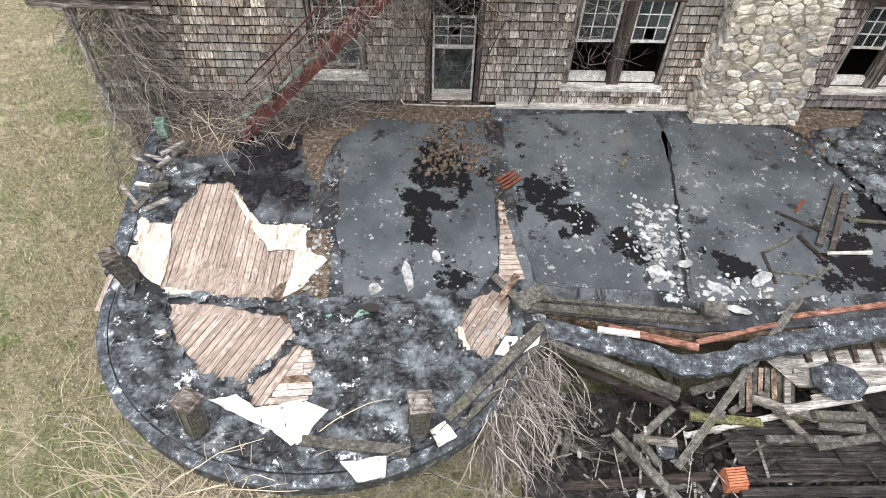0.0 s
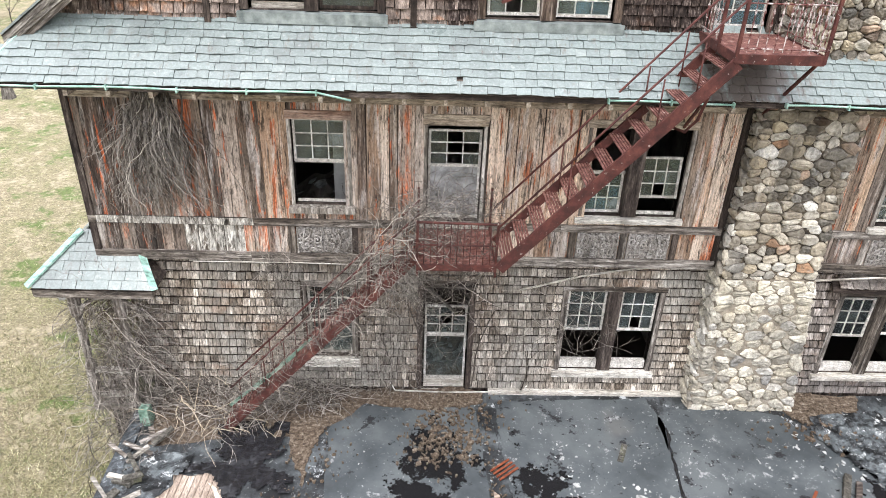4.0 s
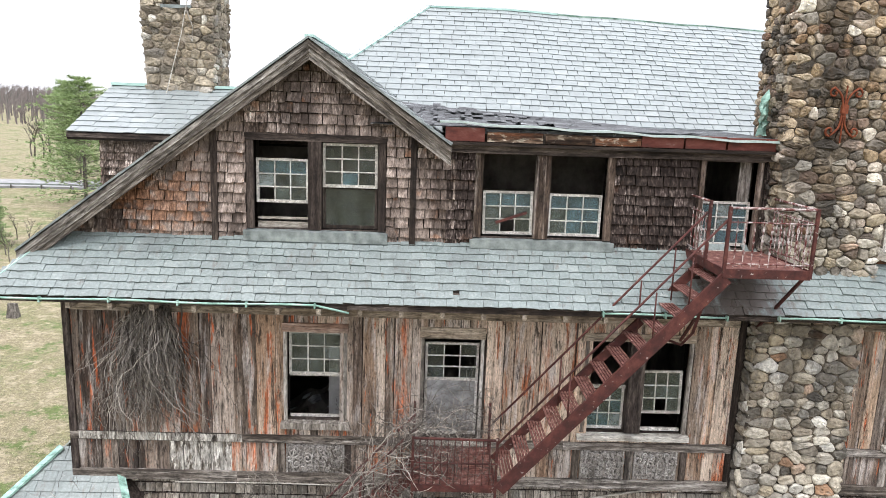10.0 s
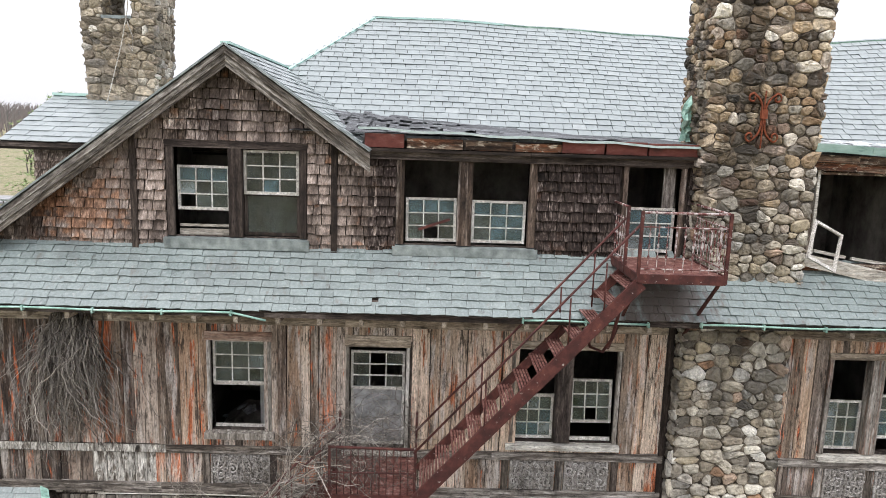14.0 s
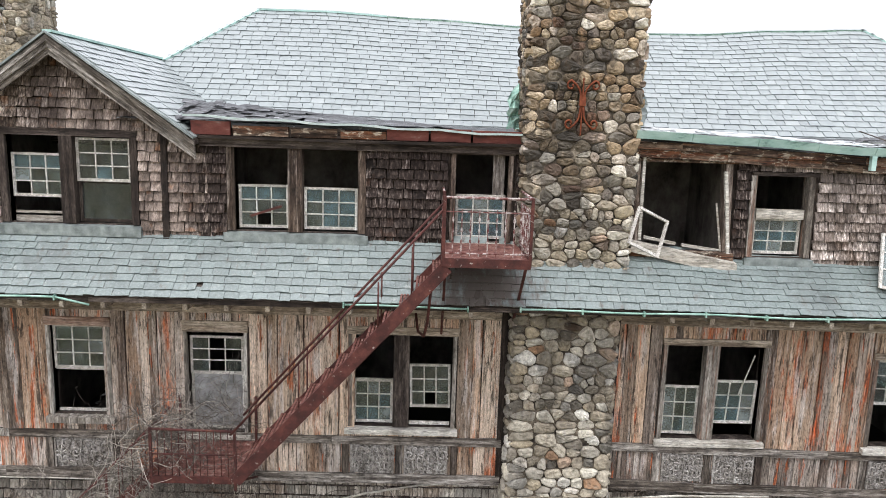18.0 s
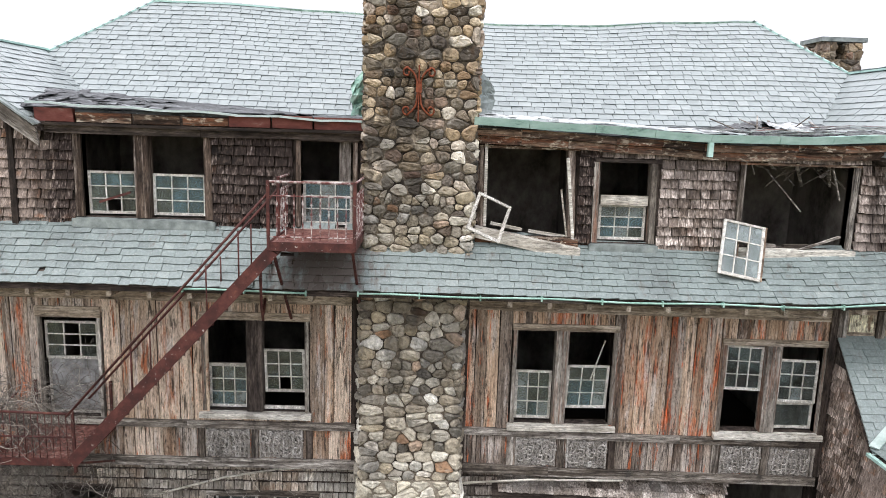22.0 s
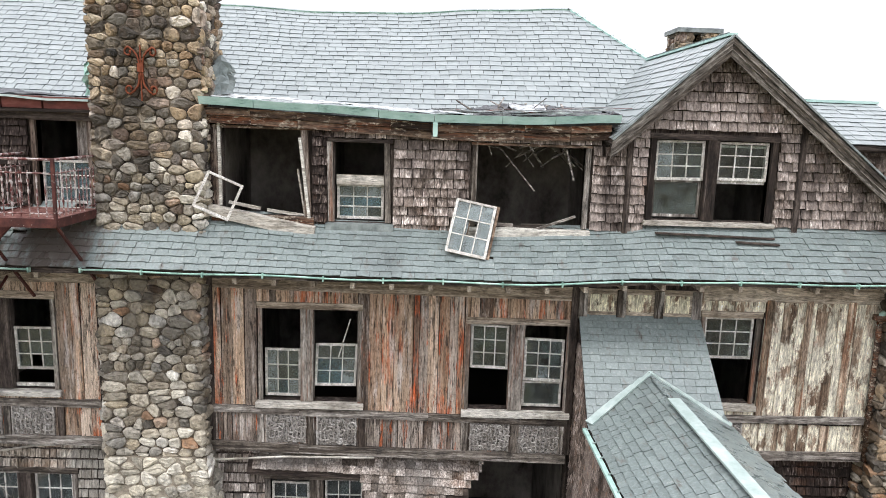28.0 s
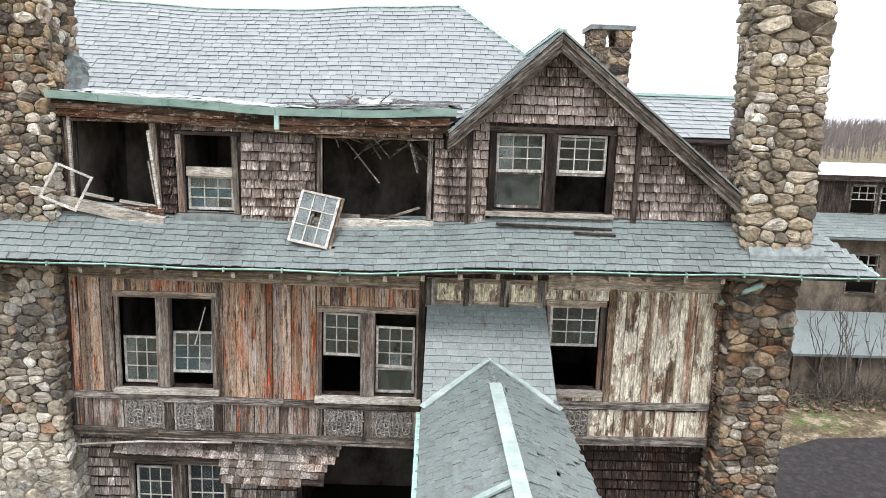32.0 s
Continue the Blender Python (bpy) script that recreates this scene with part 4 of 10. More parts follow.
_c = _m.mix(0.7, _c, _m.ramp(_m.noise(_p, 4.5, 7, 0.78), [(0.36, grey(0.5)), (0.5, grey(1.0)), (0.64, grey(1.5))]), "MULTIPLY")
M_GRASS = _m.color(_c).bump(_d, 0.9, 0.06).m
M_BLADE = wood_mat("dry_grass_blades", ((0.09, 0.12, 0.04), (0.24, 0.24, 0.12), (0.42, 0.38, 0.25), (0.6, 0.54, 0.4)), "a", spread=0.9)

_m = Mat("asphalt", 0.85)
_g = _m.noise(_m.place((3, 3, 3)), 1.0, 6, 0.8)
M_ASPHALT = _m.color(_m.ramp(_g, [(0.35, (0.013, 0.012, 0.012)), (0.5, (0.028, 0.025, 0.025)), (0.65, (0.055, 0.05, 0.049))])).bump(_g, 0.4).m
_m = Mat("bleached_asphalt", 0.9)
_g = _m.noise(_m.place((0.8, 0.8, 0.8)), 1.0, 6, 0.7)
M_ROAD = _m.color(_m.ramp(_g, [(0.35, (0.22, 0.22, 0.225)), (0.65, (0.33, 0.33, 0.335))])).m
_m = Mat("stucco", 0.9)
_g = _m.noise(_m.place((0.7, 0.7, 0.5)), 1.0, 6, 0.75)
M_STUCCO = _m.color(_m.ramp(_g, [(0.35, (0.035, 0.028, 0.022)), (0.5, (0.12, 0.1, 0.077)), (0.68, (0.25, 0.21, 0.16))])).bump(_g, 0.3).m
M_MEMBRANE = Mat("white_roof_membrane", 0.6).color((0.8, 0.81, 0.82)).m
_m = Mat("pine_needles", 0.9)
_r = _m.rand()
M_NEEDLE = _m.color(_m.ramp(_r, [(0.0, (0.1, 0.155, 0.06)), (0.5, (0.24, 0.33, 0.14)), (1.0, (0.42, 0.52, 0.26))])).m
# woods tinted paler than bark, distance haze put into the colour
_m = Mat("far_bare_woods", 0.95)
_r = _m.rand()
M_FARWOOD = _m.color(_m.ramp(_r, [(0.0, (0.13, 0.115, 0.115)), (0.5, (0.21, 0.18, 0.17)), (0.85, (0.27, 0.235, 0.22)), (1.0, (0.14, 0.155, 0.14))])).m
_m = Mat("orange_clay", 0.8)
_g = _m.noise(_m.place((12, 12, 12)), 1.0, 5)
M_CLAY = _m.color(_m.ramp(_g, [(0.3, (0.3, 0.09, 0.04)), (0.7, (0.55, 0.22, 0.12))])).m
M_REDHEAD = wood_mat("faded_red_board", ((0.1, 0.06, 0.045), (0.27, 0.17, 0.125), (0.38, 0.28, 0.225), (0.48, 0.41, 0.36)), "x", spread=0.5)
M_FRIEZE = wood_mat("brown_frieze", ((0.1, 0.08, 0.062), (0.3, 0.245, 0.19), (0.44, 0.375, 0.3), (0.58, 0.52, 0.44)), "x", spread=0.7)
M_TAIL = wood_mat("tan_rafter_ends", ((0.16, 0.13, 0.1), (0.33, 0.28, 0.22), (0.45, 0.39, 0.32), (0.6, 0.54, 0.46)), "a", spread=0.5)
M_CASE = wood_mat("pale_grey_casing", ((0.06, 0.053, 0.046), (0.22, 0.2, 0.175), (0.36, 0.335, 0.3), (0.55, 0.52, 0.475)), "z", spread=0.7)
M_BARK = wood_mat("bark", ((0.03, 0.026, 0.022), (0.08, 0.07, 0.06), (0.13, 0.115, 0.1), (0.2, 0.18, 0.16)), "z")

M_CASE_G = wood_mat("grey_brown_casing", ((0.05, 0.043, 0.037), (0.16, 0.14, 0.12), (0.27, 0.245, 0.215), (0.42, 0.39, 0.35)), "z", tint=(0.2, 0.08, 0.04), spread=0.7)
M_CREAM = wood_mat("peeling_cream_boards", W_WARM, "z", paint=(0.9, 0.85, 0.69), paint_lo=0.0, flake=(2.3, 2.3, 1.2), lo=0.455, tint=(0.09, 0.05, 0.03), spread=0.8)
M_BATTEN = wood_mat("stained_batten", W_WARM, "z", paint=(0.7, 0.65, 0.5), paint_lo=0.0, flake=(9, 9, 3), lo=0.57, tint=(0.24, 0.1, 0.045), spread=0.8)
M_CREAMP = wood_mat("peeling_cream_panel", W_WARM, "z", paint=(0.85, 0.8, 0.6), paint_lo=0.0, flake=(5, 5, 3), lo=0.43)

# ---------------------------------------------------------------- ground
GX = (-6.08, 20.0)           # the house's ends
Y2, Y1 = 11.83, 12.0         # outer faces: upper storeys, first storey
DECK = 2.88


def land(x, y):
    d = math.hypot(x - 5, y - 10)
    far = max(0.0, d - 180) / 700
    rise = 26 * min(1.0, far) ** 1.3 * (0.35 + 0.65 * (0.5 + 0.5 * math.sin(math.atan2(y, x) * 3 - 0.6)))
    lawn = 0.25 * noise.noise(Vector((x * 0.06, y * 0.06, 0))) * min(1.0, max(0.0, (d - 24) / 30))
    return rise + lawn - 0.004


g = Geo()
rad = [0, 6, 12, 18, 25, 34, 46, 60, 80, 105, 140, 190, 260, 350, 470, 620, 820, 1100, 1600, 2600]
N = 96
g.v.append((5, 10, 0))
for r in rad[1:]:
    for i in range(N):
        a = 2 * math.pi * i / N
        x, y = 5 + r * math.cos(a), 10 + r * math.sin(a)
        g.v.append((x, y, land(x, y)))
for i in range(N):
    g.f.append((0, 1 + i, 1 + (i + 1) % N))
for k in range(len(rad) - 2):
    for i in range(N):
        a, b = 1 + k * N + i, 1 + k * N + (i + 1) % N
        g.f.append((a, a + N, b + N, b))
ground = solid("ground", g, M_GRASS, "rough lawn of dry yellow and patchy green grass", "ground", "structure", smooth=True)

# ---------------------------------------------------------------- openings (x0, x1, z0, z1)
O3 = {"gable_l": (-2.83, -0.78, 10.74, 12.2), "pair_l": (0.95, 3.02, 10.7, 12.1), "door_l": (4.66, 5.55, 10.62, 12.1),
      "big_l": (7.85, 9.3, 10.58, 12.08), "single": (9.82, 10.72, 10.5, 11.9), "big_r": (12.32, 14.22, 10.5, 11.93),
      "gable_r": (15.45, 17.5, 10.72, 12.14)}
O2 = {"a": (-2.31, -1.33, 7.32, 8.95), "b": (0.07, 1.05, 7.04, 8.9), "c": (2.95, 4.72, 7.22, 8.93), "d": (8.52, 10.26, 7.12, 8.88),
      "e": (12.32, 14.1, 7.05, 8.7), "f": (16.62, 17.58, 7.3, 8.95)}
O1 = {"a": (-2.28, -1.34, 3.72, 5.46), "door": (0.06, 1.0, DECK, 5.52), "b": (2.97, 4.84, 3.48, 5.46), "c": (8.6, 10.4, 3.48, 5.46), "void": (11.9, 14.25, 2.0, 6.1)}

holes3, holes2, holes1 = list(O3.values()), list(O2.values()), list(O1.values())

# gable outlines: the slope's height at x
PEAK_L, PEAK_R = (-1.87, 13.80), (16.48, 13.82)


def gable_l(x):
    return PEAK_L[1] - abs(x - PEAK_L[0]) * 0.745


def gable_r(x):
    return PEAK_R[1] - (PEAK_R[0] - x) * 0.94 if x < PEAK_R[0] else PEAK_R[1] - (x - PEAK_R[0]) * 0.80


def top3(x):
    if x < 0.35:
        return max(10.4, gable_l(x) - 0.06)
    if x > 14.55:
        return max(10.4, gable_r(x) - 0.06)
    return 12.45 + sag_top(x)


def sag_top(x):
    return ribbon(x, [(7.6, 0.0), (9.3, -0.13), (11.5, -0.22), (13.2, -0.2), (14.6, -0.1)])


def skirt_off(x, y):
    lo = ribbon(x, [(7.5, 0.0), (11, -0.02), (13.2, -0.02), (15.6, 0.1), (21, 0.15)])
    hi = ribbon(x, [(6.5, 0.0), (8, -0.05), (10, -0.17), (12.6, -0.2), (14.4, -0.13), (16, -0.01), (18, 0.03)])
    f = y / 1.26
    return (0, 0, lo + (hi - lo) * f)


# ---------------------------------------------------------------- walls
def stacked(x0, x1, y0, y1, z0, holes, top, step=0.12):
    """A wall whose upper edge follows top(x)."""
    g = Geo()
    xs = sorted({x0, x1, *[h[i] for h in holes for i in (0, 1)], *[x0 + i * step for i in range(int((x1 - x0) / step) + 1)]})
    for a, b in zip(xs, xs[1:]):
        if b - a < 1e-4:
            continue
        m = (a + b) / 2
        for c, d in minus([(z0, min(top(a), top(b)))], [(h[2], h[3]) for h in holes if h[0] < m < h[1]]):
            g.box(a, b, y0, y1, c, d)
    return g


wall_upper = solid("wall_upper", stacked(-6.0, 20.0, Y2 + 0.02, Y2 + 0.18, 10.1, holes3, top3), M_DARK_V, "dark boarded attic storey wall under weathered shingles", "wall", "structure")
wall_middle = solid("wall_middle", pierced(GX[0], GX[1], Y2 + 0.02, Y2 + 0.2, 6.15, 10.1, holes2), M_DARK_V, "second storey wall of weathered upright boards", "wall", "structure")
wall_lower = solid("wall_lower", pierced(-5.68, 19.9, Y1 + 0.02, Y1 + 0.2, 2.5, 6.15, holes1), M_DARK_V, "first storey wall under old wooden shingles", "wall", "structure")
g = Geo()
g.box(-5.68, 19.9, 12.05, 12.35, -0.3, 2.5)
solid("wall_foundation", g, M_MORTAR, "rough foundation wall below the terrace", "wall", "structure")
g = Geo()
g.box(GX[0], GX[0] + 0.2, Y2 + 0.2, 24, 6.15, 10.1)
g.box(-5.68, -5.48, Y1 + 0.2, 24, -0.3, 6.15)
solid("wall_west", g, M_SHING1, "shingled end wall of the old house", "wall", "structure")
g = Geo()
g.box(19.8, 20.0, Y2 + 0.2, 24, -0.3, 10.1)
solid("wall_east", g, M_SHING1, "shingled end wall of the old house", "wall", "structure")
g = Geo()
g.box(GX[0], 20.0, 23.8, 24, -0.3, 12.2)
solid("wall_north", g, M_SHING1, "plain shingled rear wall of the old house", "wall", "structure")

# rooms behind the openings
g = Geo()
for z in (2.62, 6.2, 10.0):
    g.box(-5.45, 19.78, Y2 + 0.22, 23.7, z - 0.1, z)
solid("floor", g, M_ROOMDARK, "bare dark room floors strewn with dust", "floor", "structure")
g = Geo()
g.box(-3.5, 18.1, Y2 + 0.22, 14.2, 12.3, 12.36)
g.box(-5.4, 19.7, Y2 + 0.22, 23.6, 9.3, 9.36)
g.box(-5.4, 19.7, Y1 + 0.25, 23.6, 5.9, 5.96)
solid("ceiling", g, M_PLASTER, "stained plaster ceilings, darkened for room shade", "ceiling", "structure")
g = Geo()
for x in (-3.4, -0.35, 1.9, 5.6, 7.7, 11.3, 14.4, 18.4):
    g.box(x, x + 0.12, Y2 + 0.23, 16.5, 6.2, 9.3)
    g.box(x, x + 0.12, Y1 + 0.25, 16.5, 2.62, 5.9)
for x in (-3.4, 0.4, 4.0, 5.7, 7.6, 9.55, 11.2, 14.45, 18.0):
    g.box(x, x + 0.12, Y2 + 0.23, 14.3, 10.0, 12.3)
g.box(-3.5, 18.1, 14.3, 14.42, 10.0, 12.3)
g.box(-5.4, 19.7, 16.5, 16.62, 6.2, 9.3)
g.box(-5.4, 19.7, 16.5, 16.62, 2.62, 5.9)
solid("wall_inner", g, M_PLASTER, "stained plaster partition walls, darkened for room shade", "wall", "structure")

# ---------------------------------------------------------------- cladding of the second storey: single upright boards
_cube = {}


def cube_mesh(mat):
    if mat.name not in _cube:
        _cube[mat.name] = Geo().hexa([(-0.5, -0.5, 0), (0.5, -0.5, 0), (0.5, 0.5, 0), (-0.5, 0.5, 0), (-0.5, -0.5, 1), (0.5, -0.5, 1), (0.5, 0.5, 1), (-0.5, 0.5, 1)]).mesh("board", mat)
    return _cube[mat.name]


def boards(parent, x0, x1, z0, z1, y, mat, holes, w=(0.11, 0.26), zs=None):
    x = x0
    while x < x1 - 0.02:
        b = min(x1, x + ru(*w))
        if x1 - b < 0.06:
            b = x1
        m = (x + b) / 2
        lo, hi = (z0, z1) if zs is None else (z0 + zs(m), z1 + zs(m) * 0.4)
        for c, d in minus([(lo, hi)], [(h[2] - 0.02, h[3] + 0.02) for h in holes if h[0] - 0.02 < m < h[1] + 0.02]):
            if d - c > 0.04:
                k = Matrix.LocRotScale((m, y - ru(0, 0.024), c + ru(0, 0.02)), Euler((0, radians(ru(-0.3, 0.3)), 0)), (b - x - ru(0.005, 0.016), 0.03, d - c - ru(0, 0.03)))
                piece("board", cube_mesh(mat), k, parent)
        x = b


trimmed = [(h[0] - 0.03, h[1] + 0.03, h[2] - 0.1, h[3] + 0.08) for h in holes2]


def drop2(x):
    return ribbon(x, [(7.5, 0.0), (9.4, -0.05), (12, -0.1), (14.2, -0.12)]) if x < 14.3 else 0.0


boards(wall_middle, -6.08, -4.9, 7.02, 9.26, Y2, M_BOARD_BLACK, trimmed, (0.16, 0.36))
boards(wall_middle, -4.9, 1.15, 7.02, 9.26, Y2, M_BOARD, trimmed, (0.14, 0.44))
boards(wall_middle, 1.15, 5.6, 7.02, 9.26, Y2, M_BOARD_LIGHT, trimmed, (0.16, 0.4))
boards(wall_middle, 7.55, 14.2, 7.02, 9.36, Y2, M_BOARD_WARM, trimmed, (0.09, 0.24), drop2)
boards(wall_middle, 16.5, 19.95, 7.02, 9.42, Y2, M_CREAM, trimmed)
for x in (17.8, 18.52, 19.3):
    g = Geo()
    g.box(x - ru(0.055, 0.08), x + ru(0.055, 0.08), Y2 - 0.05, Y2 - 0.004, 7.02, 9.3)
    part("batten", g, M_BATTEN, wall_middle, "brown cover strip between the cream boards")
boards(wall_middle, -6.08, -4.4, 6.3, 6.9, Y2, M_BOARD_BLACK, [])
boards(wall_middle, -4.4, -3.3, 6.3, 6.9, Y2, M_WASH, [], (0.16, 0.3))
boards(wall_middle, -3.3, 5.62, 6.3, 6.9, Y2, M_BOARD, [])
boards(wall_middle, 7.55, 14.2, 6.3, 6.9, Y2, M_BOARD_GREY, [], (0.07, 0.16), drop2)
boards(wall_middle, 16.5, 19.95, 6.3, 6.9, Y2, M_CREAM, [])


def beam_run(name, parent, pts, y0, y1, h, mat, label=""):
    """A beam along x through (x, z) points, its lower edge there."""
    g = Geo()
    for (a, za), (b, zb) in zip(pts, pts[1:]):
        g.hexa([(a, y0, za), (b - 0.004, y0, zb), (b - 0.004, y1, zb), (a, y1, za), (a, y0, za + h), (b - 0.004, y0, zb + h), (b - 0.004, y1, zb + h), (a, y1, za + h)])
    return part(name, g, mat, parent, label)


B1, B2 = 6.89, 6.15
for pts in ([(-6.1, 0), (-3.2, 0), (0, 0), (2.6, 0), (5.64, 0)], [(7.52, 0), (9.2, -0.05), (11.6, -0.09), (14.2, -0.13)], [(16.55, 0.03), (19.95, 0.06)]):
    beam_run("ledge_beam", wall_middle, [(x, B1 + z) for x, z in pts], Y2 - 0.075, Y2 - 0.005, 0.14, M_TRIM)
    beam_run("ledge_beam", wall_middle, [(x, B2 + z) for x, z in pts], Y2 - 0.09, Y2 + 0.01, 0.17, M_TRIM)
    beam_run("frieze_board", wall_middle, [(x, 9.24 + z * 0.5) for x, z in pts], Y2 - 0.04, Y2 + 0.01, 0.3, M_FRIEZE)
# a stripe where the old whitewash shows
g = Geo()
g.box(-5.95, -3.1, Y2 - 0.083, Y2 - 0.078, 6.9, 7.04)
part("whitewash", g, M_WASH, wall_middle, "worn white paint on the ledge")


def scrolls(x0, x1, z0, z1, y):
    """Carved scroll-work on a panel."""
    g = Geo()
    w, h = x1 - x0, z1 - z0
    g.box(x0, x0 + 0.03, y - 0.03, y, z0, z1)
    g.box(x1 - 0.03, x1, y - 0.03, y, z0, z1)
    for sx in (-1, 1):
        for k, (cx, cz, r, d) in enumerate(((0.13, 0.68, 0.15, 1), (0.16, 0.3, 0.17, -1), (0.36, 0.5, 0.15, 1), (0.42, 0.82, 0.08, -1), (0.4, 0.17, 0.09, 1), (0.26, 0.86, 0.08, 1), (0.28, 0.12, 0.08, -1), (0.05, 0.48, 0.1, 1), (0.24, 0.5, 0.09, -1))):
            px, pz = (x0 + x1) / 2 + sx * (0.5 - cx) * w, z0 + cz * h
            pts = []
            for i in range(15):
                a = d * sx * i * 0.62 + k
                q = r * h * 1.25 * (1 - i / 16)
                pts.append((px + q * math.cos(a), y - 0.018, pz + q * math.sin(a)))
            g.tube(pts, 0.02, 4, 0.013)
        for i in range(4):
            px = (x0 + x1) / 2 + sx * w * (0.04 + 0.11 * i)
            g.tube([(px, y - 0.014, z0 + 0.06 * h), (px + sx * 0.03, y - 0.022, z0 + 0.45 * h), (px - sx * 0.02, y - 0.014, z1 - 0.07 * h)], 0.016, 4)
    return g


for x0, x1, dz in ((-2.33, -1.3, 0), (2.93, 3.72, 0), (3.9, 4.68, 0), (8.58, 9.32, -0.03), (9.52, 10.26, -0.06), (12.38, 13.12, -0.1), (13.3, 14.05, -0.12), (16.62, 17.5, 0.03)):
    pn = part("carved_panel", Geo().box(x0, x1, Y2 - 0.045, Y2 - 0.016, 6.33 + dz, 6.88 + dz), M_PANELBACK, wall_middle, "grey wooden panel with carved scroll-work")
    part("scroll_work", scrolls(x0, x1, 6.33 + dz, 6.88 + dz, Y2 - 0.045), M_PANEL, pn)
for x in (-2.42, -1.25, 2.84, 3.81, 4.8, 8.48, 9.42, 10.36, 12.28, 13.21, 14.14):
    g = Geo()
    g.box(x - 0.06, x + 0.06, Y2 - 0.06, Y2 - 0.02, 6.32 + drop2(x), 6.9 + drop2(x))
    part("panel_stile", g, M_DARK_V if x in (-1.25, 4.8, 10.36) else M_TRIM_V, wall_middle)

# ---------------------------------------------------------------- windows
GLASS = {"c": M_CLEAR, "d": M_DUSTY, "m": M_MILKY, "f": M_FILM, "s": M_SMEAR}


def sash(parent, x0, x1, z0, z1, y, pat, roll=0.0, mat=None, cols=3, slope=0.0, name="sash"):
    """A sash with its bars and panes; pat names the glass of each pane from the top left, '.' is gone; a one-letter pat is one sheet."""
    mat = mat or M_SASH
    one = len(pat) <= 1
    rows = 1 if one else len(pat) // cols
    cols = 1 if one else cols
    s, r, d, mu = 0.045, 0.05, 0.04, 0.02
    c, k = ((x0 + x1) / 2, (z0 + z1) / 2), math.tan(radians(roll))

    def bend(g):
        g.v = [(x - (z - c[1]) * k, yy, z + (x - c[0]) * (k + slope)) for x, yy, z in g.v]
        return g

    g = Geo()
    g.box(x0, x0 + s, y, y + d, z0, z1)
    g.box(x1 - s, x1, y, y + d, z0, z1)
    g.box(x0 + s, x1 - s, y, y + d, z0, z0 + r)
    g.box(x0 + s, x1 - s, y, y + d, z1 - r * 0.8, z1)
    ob = part(name, bend(g), mat, parent)
    ax, bx, az, bz = x0 + s, x1 - s, z0 + r, z1 - r * 0.8
    if cols * rows > 1:
        g = Geo()
        for i in range(1, cols):
            x = ax + (bx - ax) * i / cols
            g.box(x - mu / 2, x + mu / 2, y + 0.006, y + d - 0.006, az, bz)
        for i in range(1, rows):
            z = az + (bz - az) * i / rows
            g.box(ax, bx, y + 0.009, y + d - 0.009, z - mu / 2, z + mu / 2)
        part("glazing_bars", bend(g), mat, ob)
    for i in range(rows):
        for j in range(cols):
            ch = pat[i * cols + j] if pat else "."
            if ch == ".":
                continue
            p0, p1 = ax + (bx - ax) * j / cols, ax + (bx - ax) * (j + 1) / cols
            q1, q0 = bz - (bz - az) * i / rows, bz - (bz - az) * (i + 1) / rows
            g = Geo()
            g.box(p0 - 0.002, p1 + 0.002, y + 0.019, y + 0.023, q0 - 0.002, q1 + 0.002)
            pn = part("pane", bend(g), GLASS[ch], ob)
            pn.visible_shadow = False
    return ob


def casing(parent, x0, x1, z0, z1, y, w, mat_v, mat_h, sill=None, depth=0.16, head=None, sill_mat=None, skew=0.0):
    """Jambs, head and sill round an opening."""
    for a, b in ((x0 - w, x0), (x1, x1 + w)):
        g = Geo()
        g.box(a, b, y - 0.045, y + depth, z0, z1)
        g.v = [(p[0] + (p[2] - z0) * skew, p[1], p[2]) for p in g.v]
        part("jamb", g, mat_v, parent)
    hd = head or w
    g = Geo()
    g.box(x0 - w - 0.02, x1 + w + 0.02, y - 0.055, y + depth, z1, z1 + hd)
    part("head", g, mat_h, parent)
    sl = sill or 0.07
    g = Geo()
    g.hexa([(x0 - w - 0.05, y - 0.12, z0 - sl), (x1 + w + 0.05, y - 0.12, z0 - sl), (x1 + w + 0.05, y + depth, z0 - sl), (x0 - w - 0.05, y + depth, z0 - sl),
            (x0 - w - 0.05, y - 0.12, z0 - 0.03), (x1 + w + 0.05, y - 0.12, z0 - 0.03), (x1 + w + 0.05, y + depth, z0), (x0 - w - 0.05, y + depth, z0)])
    part("sill", g, sill_mat or M_SILL, parent)


def mullion(parent, a, b, z0, z1, y, mat):
    g = Geo()
    g.box(a, b, y - 0.05, y + 0.16, z0, z1)
    part("mullion", g, mat, parent)


def window(name, o, label, y=Y2):
    return thing(name, ((o[0] + o[1]) / 2, y, o[2]), label, "window", "", "structure")


YS, YL = Y2 + 0.05, Y2 + 0.1       # upper and lower sash planes
# second storey
o = O2["a"]
w = window("window_1", o, "nine-pane sash window with an open lower half")
casing(w, *o, Y2, 0.06, M_CASE, M_REDHEAD, 0.14, head=0.16, sill_mat=M_CASE)
sash(w, o[0] + 0.02, o[1] - 0.02, 8.14, 8.94, YS, "dddddmddd")
sash(w, o[0] + 0.02, o[1] - 0.02, 8.1, 8.9, YL, "")
g = Geo()
g.box(o[0] + 0.03, o[1] - 0.03, YL, YL + 0.03, 7.33, 7.38)
part("lower_rail", g, M_SASH, w)
o = O2["b"]
w = window("window_2", o, "narrow sash window, its lower pane clouded white and overgrown")
casing(w, *o, Y2, 0.06, M_CASE, M_FRIEZE, 0.1, head=0.2)
sash(w, o[0] + 0.02, o[1] - 0.02, 8.1, 8.8, YS, "d.cc..d.d")
